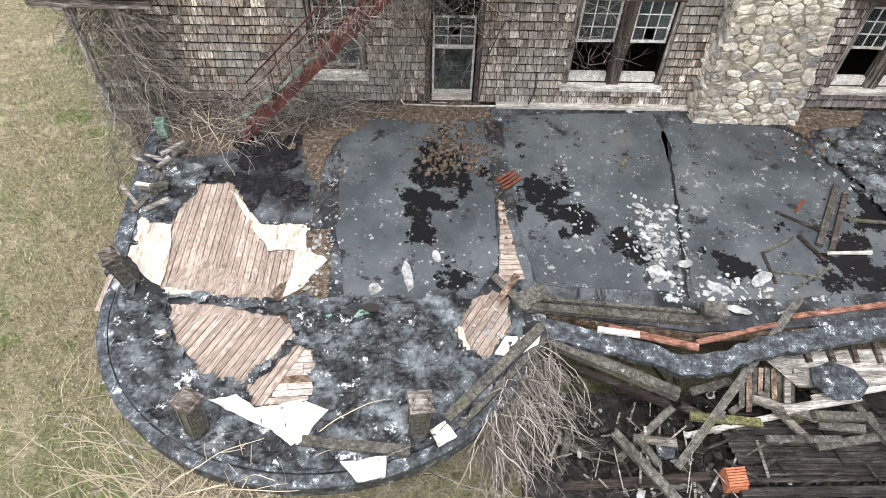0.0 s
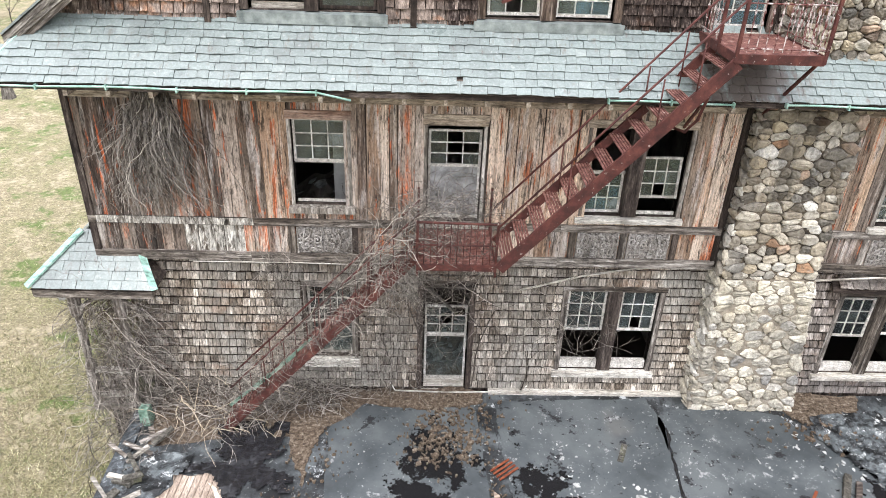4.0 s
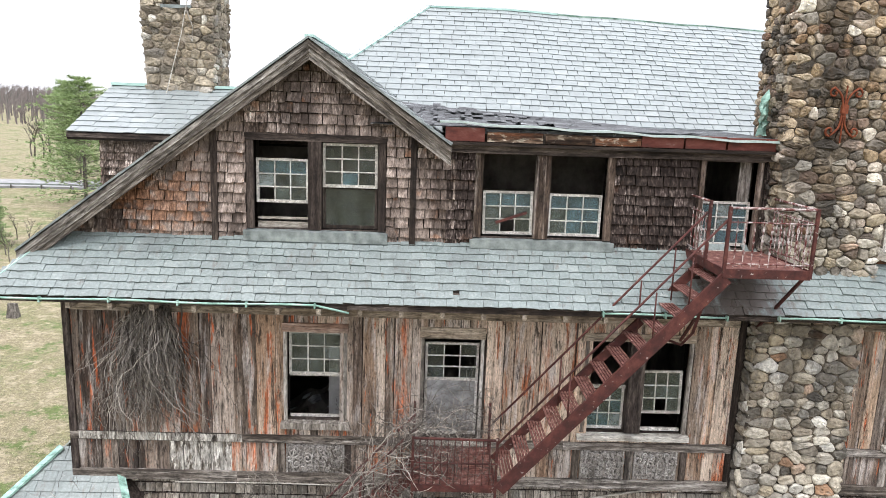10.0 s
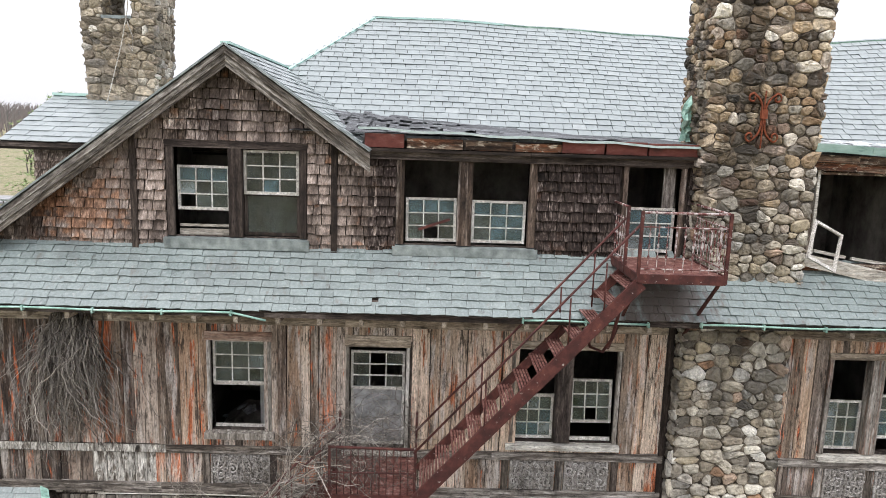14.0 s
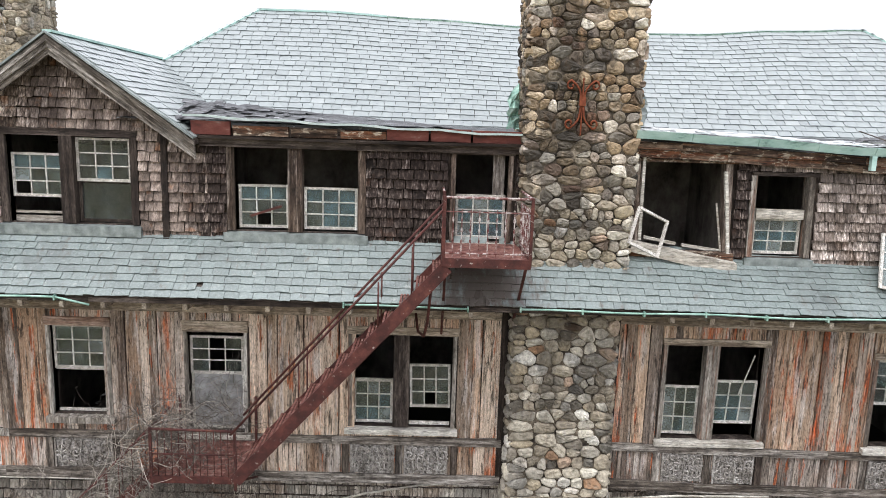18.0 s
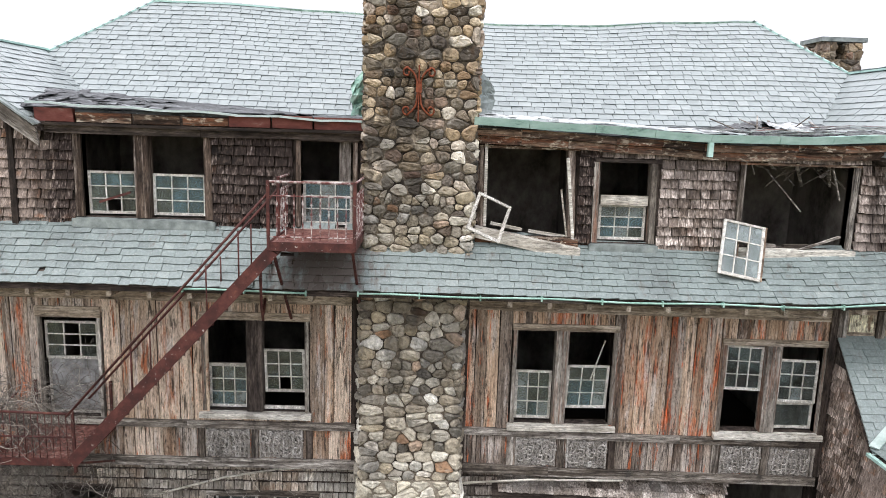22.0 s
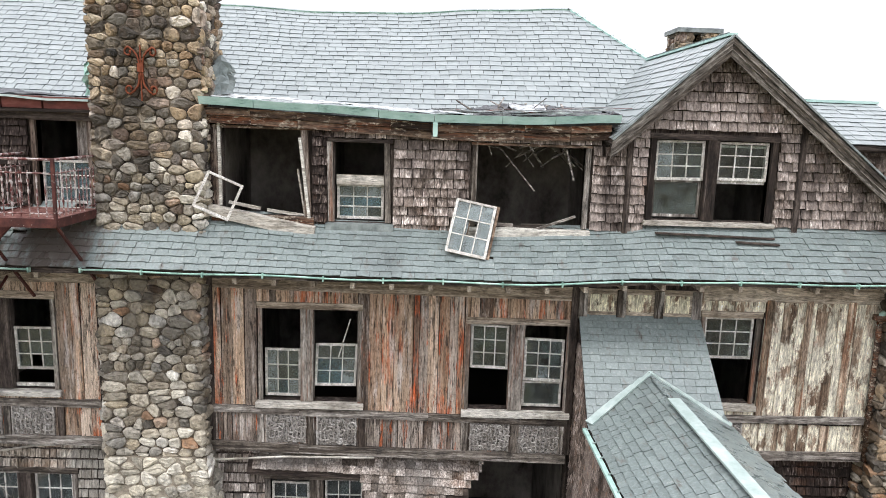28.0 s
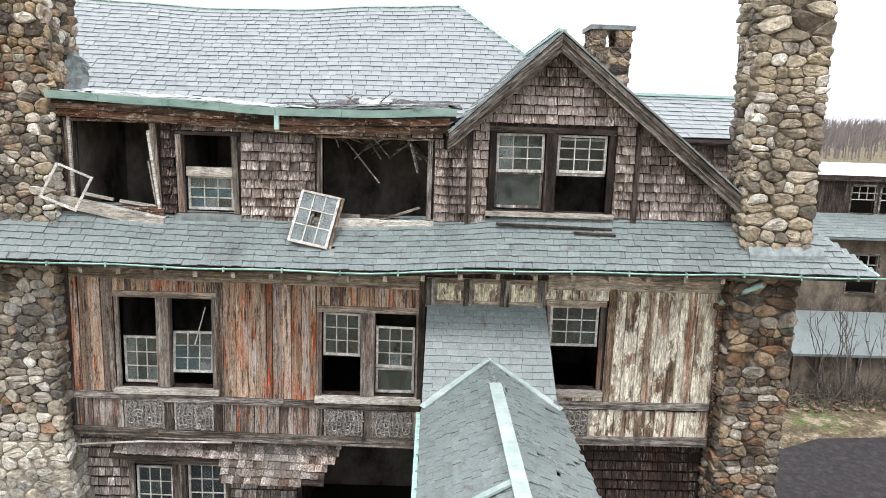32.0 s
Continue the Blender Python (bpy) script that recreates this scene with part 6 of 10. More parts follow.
for i in range(12):
    x, y, ln = ru(11.4, 12.9), ru(11.7, 12.5), ru(1.2, 2.4)
    f, z = (y - 11.7) / 2, 0
    pts = [Vector((x + ln * k / 6, y + 0.12 * noise.noise(Vector((x + k * 0.4, y, 4))) + 0.1 * k / 6 * ru(-1, 1), gz(x + ln * k / 6) + 0.22 + 0.2 * f + 0.05 * noise.noise(Vector((x + k * 0.5, y * 2, 8))))) for k in range(7)]
    g = Geo()
    w = ru(0.015, 0.05)
    for p, q in zip(pts, pts[1:]):
        g.bar(p, q, w, 0.008)
    part("felt_strip", g, rng.choice((M_CHIP, M_CHIP, M_SILVERTORN, M_TAR, M_REDTIN)), roof_low, "torn strip of felt")
g = Geo()
for i in range(16):
    a, b = 0.2 + i * 0.345, 0.2 + (i + 1) * 0.345
    za, zb = 12.6 - 0.01 * i + 0.015 * math.sin(i * 1.7), 12.6 - 0.01 * (i + 1) + 0.015 * math.sin(i * 1.7 + 1.7)
    g.bar((a, 11.62, za), (b, 11.62, zb), 0.16, 0.035)
part("drip_edge", g, M_RIDGE, roof_low, "pale bent drip edge")
# fascia of the left dormer: red tin and rotten boards
for x0, x1, k, mt, lb in ((0.3, 0.95, 0.22, M_REDTIN, "bent red tin fascia"), (0.98, 1.9, 0.16, M_ROT, "rotten brown fascia board"), (1.93, 2.7, 0.15, M_ROT, "rotten brown fascia board"), (2.74, 3.5, 0.13, M_ROT, "rotten brown fascia board"),
                          (3.5, 4.2, 0.2, M_REDTIN, "red painted tin fascia"), (4.22, 4.9, 0.21, M_REDTIN, "red painted tin fascia"), (4.92, 5.74, 0.2, M_REDTIN, "red painted tin fascia")):
    g = Geo()
    g.hexa([(x0, 11.64, 12.3), (x1 - 0.015, 11.64, 12.3), (x1 - 0.015, 11.7, 12.3), (x0, 11.7, 12.3), (x0, 11.6 + ru(0, 0.03), 12.3 + k), (x1 - 0.015, 11.6 + ru(0, 0.03), 12.3 + k), (x1 - 0.015, 11.7, 12.3 + k), (x0, 11.7, 12.3 + k)])
    part("fascia_strip", g, mt, roof_low, lb)
beam_run("fascia", roof_low, [(0.3, 12.24), (3, 12.23), (5.75, 12.25)], 11.6, 11.68, 0.05, M_DARK)
beam_run("lintel", roof_low, [(0.4, 12.11), (3, 12.11), (5.75, 12.13)], 11.72, 11.8, 0.13, M_DARK)
beam_run("rotten_board", roof_low, [(1.9, 12.3), (2.8, 12.29), (3.7, 12.3)], 11.66, 11.72, 0.16, M_DARK)
# right dormer: sagging copper gutter and rotten lintel
gutter = thing("gutter", (11, 11.6, 12.3), "sagging green copper gutter full of debris", "gutter")
cuts = [7.58, 8.5, 9.6, 10.6, 11.55, 12.7, 13.6, 14.72]
for a, b in zip(cuts, cuts[1:]):
    g = Geo()
    for i in range(4):
        p, q = a + (b - 0.01 - a) * i / 4, a + (b - 0.01 - a) * (i + 1) / 4
        g.hexa([(p, 11.5, gz(p) + 0.02), (q, 11.5, gz(q) + 0.02), (q, 11.66, gz(q) + 0.02), (p, 11.66, gz(p) + 0.02), (p, 11.44, gz(p) + 0.15), (q, 11.44, gz(q) + 0.15), (q, 11.68, gz(q) + 0.15), (p, 11.68, gz(p) + 0.15)])
    part("trough", g, M_COPPER, gutter)
g = Geo()
g.box(11.52, 11.6, 11.5, 11.58, 12.05, 12.3)
part("outlet", g, M_COPPER, gutter)
g = Geo()
for i in range(12):
    x = ru(12.2, 14.2)
    g.bar((x, ru(11.8, 12.6), 12.52), (x + ru(-0.5, 0.5), ru(12, 13.4), 12.6 + ru(0.0, 0.2)), ru(0.02, 0.05), 0.014)
part("split_lath", g, M_TRIM, roof_low, "split laths over the collapsed edge", kind="stuff")
for k, (zo, h, y0) in enumerate(((-0.13, 0.12, 11.62), (-0.27, 0.13, 11.68))):
    beam_run("rotten_lintel", roof_low, [(x, gz(x) + zo + 0.02 * math.sin(x * 3)) for x in (7.62, 8.4, 9.2, 10, 10.8, 11.5, 12.3, 13.1, 13.9, 14.6)], y0, y0 + 0.1, h, M_ROT, "rotten lintel with flaking paint")

# gables
def gable_roof(name, peak, left, right, y0, y1, label):
    g = Geo()
    for e, sx in ((left, -1), (right, 1)):
        a, b = (e[0], e[1]), peak
        if sx > 0:
            a, b = b, a
        d = Vector((b[0] - a[0], 0, b[1] - a[1])).normalized()
        n = Vector((-d.z, 0, d.x)) * 0.08
        g.hexa([(a[0], y0, a[1]), (b[0], y0, b[1]), (b[0], y1, b[1]), (a[0], y1, a[1]),
                (a[0] + n.x, y0, a[1] + n.z), (b[0] + n.x * (sx > 0) * 0 + (0 if True else 0), y0, b[1] + 0.1), (b[0], y1, b[1] + 0.1), (a[0] + n.x, y1, a[1] + n.z)])
    ob = solid(name, g, M_DARK, label, "roof", "structure")
    for e, sx in ((left, -1), (right, 1)):
        v = Vector((peak[0] - e[0], 0, peak[1] - e[1]))
        ln = v.length
        o = Vector((e[0], y0 + 0.03 if sx < 0 else y0 + 0.03, e[1] + 0.1))
        if sx > 0:
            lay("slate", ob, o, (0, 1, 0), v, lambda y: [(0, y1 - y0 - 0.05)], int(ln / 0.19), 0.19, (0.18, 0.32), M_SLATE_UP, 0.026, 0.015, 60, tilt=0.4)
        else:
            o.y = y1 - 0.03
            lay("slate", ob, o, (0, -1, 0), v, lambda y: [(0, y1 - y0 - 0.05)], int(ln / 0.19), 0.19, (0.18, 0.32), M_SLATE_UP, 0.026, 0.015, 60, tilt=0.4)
        # barge boards: two layers
        up = Vector((0, 0, 1))
        g = Geo()
        a, b = Vector((e[0], y0, e[1] - 0.02)), Vector((peak[0], y0, peak[1] - 0.02))
        for (dy, dz, h, t) in ((-0.05, 0.03, 0.1, 0.06), (-0.02, -0.06, 0.1, 0.05), (0.01, -0.16, 0.12, 0.04)):
            p, q = a + Vector((0, dy, dz)), b + Vector((0, dy, dz))
            g.hexa([p + Vector((0, 0, -h / 2)), q + Vector((0, 0, -h / 2)), q + Vector((0, t, -h / 2)), p + Vector((0, t, -h / 2)),
                    p + Vector((0, 0, h / 2)), q + Vector((0, 0, h / 2)), q + Vector((0, t, h / 2)), p + Vector((0, t, h / 2))])
        part("barge_board", g, M_BARGE[sx], ob, "grey weathered barge board")
        g = Geo()
        g.bar(a + Vector((0, -0.02, 0.12)), b + Vector((0, -0.02, 0.12)), 0.12, 0.03)
        part("edge_strip", g, M_LEAD, ob)
    g = Geo()
    g.bar((peak[0], y0, peak[1] + 0.12), (peak[0], y1, peak[1] + 0.12), 0.14, 0.04)
    part("ridge_cap", g, M_COPPER, ob)
    return ob


W_BARGE = ((0.03, 0.025, 0.021), (0.11, 0.095, 0.082), (0.23, 0.21, 0.185), (0.42, 0.395, 0.36))
M_BARGE = {-1: wood_mat("barge_wood_rising", W_BARGE, ("slope", 37.0), fine=1.6), 1: wood_mat("barge_wood_falling", W_BARGE, ("slope", -37.0), fine=1.6)}
gable_roof("roof_gable_west", (PEAK_L[0], PEAK_L[1] - 0.08), (-6.6, 10.22), (0.4, 12.14), 11.5, 16.2, "slate gable roof with long weathered barge boards")
gable_roof("roof_gable_east", (PEAK_R[0], PEAK_R[1] - 0.04), (14.58, 12.0), (19.9, 11.05), 11.5, 16.2, "slate gable roof with weathered barge boards")

# side wings behind
for nm, x0, x1 in (("west", -7.0, -1.8), ("east", 16.6, 22.0)):
    g = Geo()
    zr, ze, yr, ye = 13.05, 12.1, 16.28, 14.1
    g.hexa([(x0, ye, ze - 0.08), (x1, ye, ze - 0.08), (x1, yr, zr - 0.08), (x0, yr, zr - 0.08), (x0, ye, ze), (x1, ye, ze), (x1, yr, zr), (x0, yr, zr)])
    g.hexa([(x0, yr, zr - 0.08), (x1, yr, zr - 0.08), (x1, 2 * yr - ye, ze - 0.08), (x0, 2 * yr - ye, ze - 0.08), (x0, yr, zr), (x1, yr, zr), (x1, 2 * yr - ye, ze), (x0, 2 * yr - ye, ze)])
    ob = solid("roof_wing_" + nm, g, M_DARK, "slate wing roof with a green ridge", "roof", "structure")
    v = Vector((0, yr - ye, zr - ze))
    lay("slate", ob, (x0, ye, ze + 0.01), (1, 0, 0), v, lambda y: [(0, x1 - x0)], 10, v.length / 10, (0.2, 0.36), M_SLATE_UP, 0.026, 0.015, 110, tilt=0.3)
    g = Geo()
    g.bar((x0, yr, zr + 0.05), (x1, yr, zr + 0.05), 0.2, 0.06)
    part("ridge_cap", g, M_COPPER, ob, "green copper ridge capping")
    beam_run("fascia", ob, [(x0, ze - 0.13), (x1, ze - 0.13)], ye + 0.03, ye + 0.08, 0.09, M_DARK)
    g = Geo()
    g.box(x0 + 0.5 if nm == "west" else x0, x1 if nm == "west" else x1 - 0.5, ye + 0.35, ye + 0.5, 10.4, ze)
    wob = solid("wall_wing_" + nm, g, M_DARK_V, "dark shingled wing wall", "wall", "structure")
    shingled(wob, x0 + 0.5, x1 - 0.5, 10.5, 10, [], M_SHING3, ye + 0.34, None, cap=30)
# a farther roof between wing and main roof
g = Geo()
g.hexa([(-5.5, 20, 12.2), (-1, 20, 12.2), (-1, 24, 12.2), (-5.5, 24, 12.2), (-3.6, 22, 14.35), (-1, 22, 14.35), (-1, 22.1, 14.35), (-3.6, 22.1, 14.35)])
solid("roof_rear", g, M_SLATE, "grey slate roof of the rear part", "roof", "structure")

# eaves of the skirt: rafter tails, soffit, thin copper gutter
for i in range(40):
    x = -5.6 + i * 0.66
    if 5.3 < x < 7.8 or x > 19.6:
        continue
    g = Geo()
    zo = skirt_off(x, 0)[2]
    g.hexa([(x - 0.036, 10.99, 9.5 + zo), (x + 0.036, 10.99, 9.5 + zo), (x + 0.036, Y2, 9.5 + zo), (x - 0.036, Y2, 9.5 + zo),
            (x - 0.036, 10.99, 9.61 + zo), (x + 0.036, 10.99, 9.61 + zo), (x + 0.036, Y2, 10.2 + zo), (x - 0.036, Y2, 10.2 + zo)])
    part("rafter_tail", g, M_TAIL, roof_skirt)
eave_gutter = thing("eave_gutter", (0, 10.9, 9.68), "thin green copper gutter strip, broken in places", "gutter")
for x0, x1, droop in ((-7.05, -1.15, 0.1), (2.9, 4.9, 0.0), (5.75, 22.3, 0.0)):
    n = max(3, int((x1 - x0) / 0.5))
    pts = []
    for i in range(n + 1):
        x = x0 + (x1 - x0) * i / n
        z = 9.68 + skirt_off(x, 0)[2] + 0.012 * math.sin(x * 2.3) - (droop if i == n else 0)
        pts.append((x, 10.89, z))
    g = Geo()
    g.tube(pts, 0.019, 6)
    part("strip", g, M_COPPER_S, eave_gutter, smooth=True)
    for p in pts[::2]:
        g = Geo()
        g.box(p[0] - 0.012, p[0] + 0.012, 10.86, 10.98, p[2] - 0.05, p[2] + 0.035)
        part("bracket", g, M_COPPER_S, eave_gutter)
g = Geo()
g.box(-7, 22.2, 10.93, 10.955, 9.61, 9.69)
g.v = [(x, y, z + skirt_off(x, 0)[2]) for x, y, z in g.v]
beam_run("eave_board", roof_skirt, [(x, 9.61 + skirt_off(x, 0)[2]) for x in [-7 + i * 0.97 for i in range(31)]], 10.945, 10.975, 0.07, M_DARK)

# ---------------------------------------------------------------- chimneys of field stone
def chimney(name, lo, hi, label, size, mat, seed, faces="flr", aspect=1.35, cap=300, bulge=(0.025, 0.075), into=None, mortar=None):
    """lo, hi: (x0, x1, y0, y1, z) of the lower and upper end."""
    ob = into or thing(name, ((lo[0] + lo[1]) / 2, lo[2], lo[4]), label, "chimney")
    a = [(lo[0], lo[2], lo[4]), (lo[1], lo[2], lo[4]), (lo[1], lo[3], lo[4]), (lo[0], lo[3], lo[4])]
    b = [(hi[0], hi[2], hi[4]), (hi[1], hi[2], hi[4]), (hi[1], hi[3], hi[4]), (hi[0], hi[3], hi[4])]
    part("core", Geo().hexa(a + b), mortar or M_MORTAR, ob, "crumbling lime mortar")
    if "f" in faces:
        stones(ob, (a[0], a[1], b[1], b[0]), size, mat, cap, aspect, bulge, seed)
    if "r" in faces:
        stones(ob, (a[1], a[2], b[2], b[1]), size, mat, cap, aspect, bulge, seed + 1)
    if "l" in faces:
        stones(ob, (a[3], a[0], b[0], b[3]), size, mat, cap, aspect, bulge, seed + 2)
    return ob


def sooty(p, rnd):
    """Darker stones towards the top."""
    return M_STONE if rnd.random() < (p.z - 11.0) / 1.3 else M_STONE_LOW


ch = chimney("chimney", (5.78, 7.6, 11.54, 12.6, 10.1), (5.76, 7.63, 11.54, 12.6, 15.7), "tall field-stone chimney of mixed rounded stones", 0.155, sooty, 3, bulge=(0.03, 0.075), mortar=M_MORTAR_D)
chimney("", (5.72, 7.54, 11.5, 12.0, 6.1), (5.74, 7.5, 11.5, 12.0, 9.95), "", 0.175, M_STONE_LOW, 11, "flr", into=ch, cap=150, bulge=(0.03, 0.075), mortar=M_MORTAR_D)
chimney("", (5.72, 7.95, 11.45, 12.05, 2.8), (5.72, 7.55, 11.45, 12.05, 6.1), "", 0.21, M_STONE_PALE, 21, "flr", into=ch, cap=150, bulge=(0.02, 0.06), aspect=1.25)
ch = chimney("chimney", (19.95, 21.12, 11.3, 12.1, 9.9), (19.74, 21.05, 11.4, 12.2, 15.9), "tall leaning field-stone chimney at the house corner", 0.17, M_STONE_TAN, 31, "fl", cap=220, aspect=1.6, bulge=(0.03, 0.09), mortar=M_MORTAR_D)
chimney("", (19.95, 21.12, 11.45, 12.3, -0.2), (19.88, 21.08, 11.45, 12.3, 9.85), "", 0.18, M_STONE_RUST, 41, "fl", into=ch, cap=140, aspect=1.6, bulge=(0.03, 0.1), mortar=M_MORTAR_D)
ch = chimney("chimney", (-6.15, -4.78, 16.1, 17.3, 12.6), (-6.25, -4.68, 16.1, 17.3, 14.75), "field-stone chimney with an open top behind the west gable", 0.17, M_STONE_TAN, 51, "fr", cap=140, aspect=1.5)
for k, (x0, x1) in enumerate(((-6.25, -5.8), (-5.15, -4.68))):
    chimney("", (x0, x1, 16.1, 17.3, 14.75), (x0, x1, 16.1, 17.3, 15.6), "", 0.17, M_STONE_TAN, 61 + 3 * k, "fr", into=ch)
g = Geo()
g.box(-6.35, -4.58, 16.0, 17.4, 15.6, 15.75)
part("slab", g, M_LEAD, ch, "flat stone slab on the chimney posts")
g = Geo()
g.box(-5.8, -5.15, 16.05, 16.2, 14.73, 14.8)
part("sill", g, M_LEAD, ch)
for pts in ([(-5.15, 16.0, 15.5), (-5.2, 15.98, 14.9), (-5.35, 15.98, 14.2), (-5.6, 15.95, 13.3), (-5.7, 15.9, 12.9)], [(-5.25, 16.0, 14.75), (-5.1, 15.97, 14.35), (-5.12, 15.97, 14.05), (-5.2, 15.97, 14.2)]):
    g = Geo()
    g.tube(pts, 0.012, 5)
    part("rope", g, M_SILL, ch, "pale hanging rope")
ch = chimney("chimney", (19.55, 20.75, 23.2, 24.4, 12.0), (19.5, 20.8, 23.2, 24.4, 14.95), "squat field-stone chimney of the rear wing", 0.24, M_STONE, 71, "fl", cap=60)
for k, (x0, x1) in enumerate(((19.5, 19.95), (20.35, 20.8))):
    chimney("", (x0, x1, 23.2, 24.4, 14.95), (x0, x1, 23.2, 24.4, 15.5), "", 0.2, M_STONE, 81 + 3 * k, "fl", into=ch)
g = Geo()
g.box(19.4, 20.9, 23.1, 24.5, 15.5, 15.64)
part("slab", g, M_LEAD, ch, "flat stone slab on the chimney posts")

# wrought ornament on the tall chimney


def on_face(p):
    """Brings the ornament to its size against the stones."""
    return (6.65 + (p[0] - 6.66) * 0.82, p[1] + 0.3, 12.94 + (p[2] - 12.97) * 0.84)


orn = thing("wall_anchor", (6.65, 11.47, 12.6), "rusty wrought-iron scroll anchor on the chimney", "ornament")
for sx in (-1, 1):
    for sz, z in ((1, 13.28), (-1, 12.72)):
        g = Geo()
        pts = [(6.66 + sx * 0.015, 11.17, 13.0)]
        for i in range(6):
            pts.append((6.66 + sx * (0.035 + 0.0016 * i ** 3), 11.17, 13.0 + sz * (0.08 + 0.075 * i)))
        cx, cz = pts[-1][0] + sx * 0.0, pts[-1][2] - sz * 0.1
        for i in range(10):
            a = math.pi / 2 - i * 0.62
            r = 0.1 * (1 - i / 12)
            pts.append((cx + sx * r * math.cos(a), 11.165, cz + sz * r * math.sin(a)))
        g.tube(pts, 0.021, 6)
        g.v = [on_face(p) for p in g.v]
        part("scroll", g, M_RUST, orn, smooth=True)
g = Geo()
g.tube([(6.66, 11.17, 12.42), (6.66, 11.16, 13.5)], 0.016, 6)
g.box(6.6, 6.72, 11.13, 11.19, 12.98, 13.14)
g.v = [on_face(p) for p in g.v]
part("bar", g, M_RUST, orn)

# flashings where chimney and roof meet
for nm, x0, x1, y, z in (("flashing", 5.5, 5.82, 11.9, 12.55), ("flashing", 7.56, 7.95, 12.1, 12.6)):
    g = Geo()
    pts = []
    for i in range(7):
        for j in range(5):
            x = x0 + (x1 - x0) * j / 4
            pts.append((x + ru(-0.03, 0.03), y + 0.25 * (j / 4 if nm else 0) + ru(-0.05, 0.05), z + 0.75 * i / 6 * (1 - 0.3 * abs(j - 2) / 2) + ru(-0.03, 0.03)))
    fc = [(i * 5 + j, i * 5 + j + 1, (i + 1) * 5 + j + 1, (i + 1) * 5 + j) for i in range(6) for j in range(4)]
    g.add(pts, fc)
    g.add([(p[0], p[1] + 0.02, p[2]) for p in pts], [tuple(reversed(f)) for f in fc])
    solid(nm, g, M_COPPER_S if x0 < 6 else M_LEAD, "crumpled metal flashing beside the chimney", "flashing")
g = Geo()
g.hexa([(19.98, 11.12, 9.98), (21.32, 11.12, 10.0), (21.32, 11.3, 10.18), (19.98, 11.3, 10.16), (19.98, 11.16, 10.14), (21.32, 11.16, 10.16), (21.32, 11.26, 10.3), (19.98, 11.26, 10.28)])
solid("flashing", g, M_LEAD, "dull grey metal flashing at the chimney foot", "flashing")

# ---------------------------------------------------------------- fire escape
fe = thing("fire_escape", (2, 10.6, DECK), "rusty red iron fire escape with two flights and a balcony", "fire escape")


def flight(x0, z0, x1, z1, ya, yb, steps, deep=1.0):
    d = Vector((x1 - x0, 0, z1 - z0)).normalized()
    for y in (ya, yb):
        n = Vector((-d.z, 0, d.x)) * (deep if y == ya else 0.7)
        g = Geo()
        prof = [(-0.1, 0), (-0.1, 0.05), (-0.088, 0.05), (-0.088, 0.012), (0.088, 0.012), (0.088, 0.05), (0.1, 0.05), (0.1, 0)]
        for px, pz in ((x0, z0), (x1, z1)):
            g.v += [tuple(Vector((px, y + q, pz)) + n * h) for h, q in prof]
        g.f += [(i, (i + 1) % 8, 8 + (i + 1) % 8, 8 + i) for i in range(8)] + [tuple(range(7, -1, -1)), tuple(range(8, 16))]
        part("stringer", g, M_IRON, fe)
    for i in range(steps):
        f = (i + 0.6) / steps
        x, z = x0 + (x1 - x0) * f, z0 + (z1 - z0) * f + 0.02
        g = Geo()
        for k in range(5):
            o = (k - 2) * 0.05
            g.box(x + o - 0.017, x + o + 0.017, ya + 0.02, yb + 0.01, z - 0.008, z + 0.012)
        tread = part("tread", g, M_IRON_T, fe, "worn pinkish grating tread")
        for y in (ya + 0.014, yb - 0.006):
            part("tread_bracket", Geo().box(x - 0.12, x + 0.12, y, y + 0.006, z - 0.045, z - 0.01), M_IRON, tread)


flight(1.3, 6.95, 4.52, 10.48, 10.22, 11.2, 13)
flight(-3.78, 2.92, -0.05, 6.95, 10.62, 11.22, 15, 0.75)


def rail(pts, r=0.02, mat=None, name="handrail"):
    g = Geo()
    g.tube(pts, r, 6)
    part(name, g, mat or M_IRON, fe, smooth=True)


for y in (10.24, 11.0):
    rail([(1.24, y, 7.72), (4.45, y, 11.35)])
    for x in (2.3, 3.5, 4.0):
        z = 6.95 + (x - 1.3) * 1.096
        rail([(x, y, z), (x, y, z + 0.86)], 0.013, name="rail_post")
for y in (10.64, 11.2):
    rail([(-3.6, y, 3.95), (-0.05, y, 7.75)])
    for x in (-2.9, -1.9, -0.9):
        z = 2.92 + (x + 3.78) * 1.08
        rail([(x, y, z), (x, y, z + 0.88)], 0.013, name="rail_post")
for i in range(15):
    x = -3.4 + i * 0.225
    rail([(x, 10.64, 2.97 + (x + 3.78) * 1.08), (x, 10.64, 3.92 + (x + 3.6) * 1.07)], 0.009, name="baluster")
# landing
for i in range(22):
    g = Geo()
    y = 10.42 + i * 0.062
    g.box(-0.05, 1.24, y, y + 0.05, 6.88, 6.91)
    part("floor_slat", g, M_IRON_T, fe)
g = Geo()
for a, b in (((-0.07, 10.4), (1.26, 10.4)), ((-0.07, 10.4), (-0.07, 11.8)), ((1.26, 10.4), (1.26, 11.8))):
    g.bar((*a, 6.87), (*b, 6.87), 0.03, 0.12)
part("landing_frame", g, M_IRON, fe)
for x, y in ((-0.07, 10.4), (1.26, 10.4), (-0.07, 11.75), (1.26, 11.75)):
    g = Geo()
    g.bar((x, y, 6.7 if y < 11 else 6.85), (x, y, 7.74), 0.04, 0.04)
    part("post", g, M_IRON, fe)
rail([(-0.07, 10.4, 7.72), (1.26, 10.4, 7.7)], 0.022, M_IRON)
rail([(-0.07, 10.4, 7.3), (1.26, 10.4, 7.3)], 0.014)
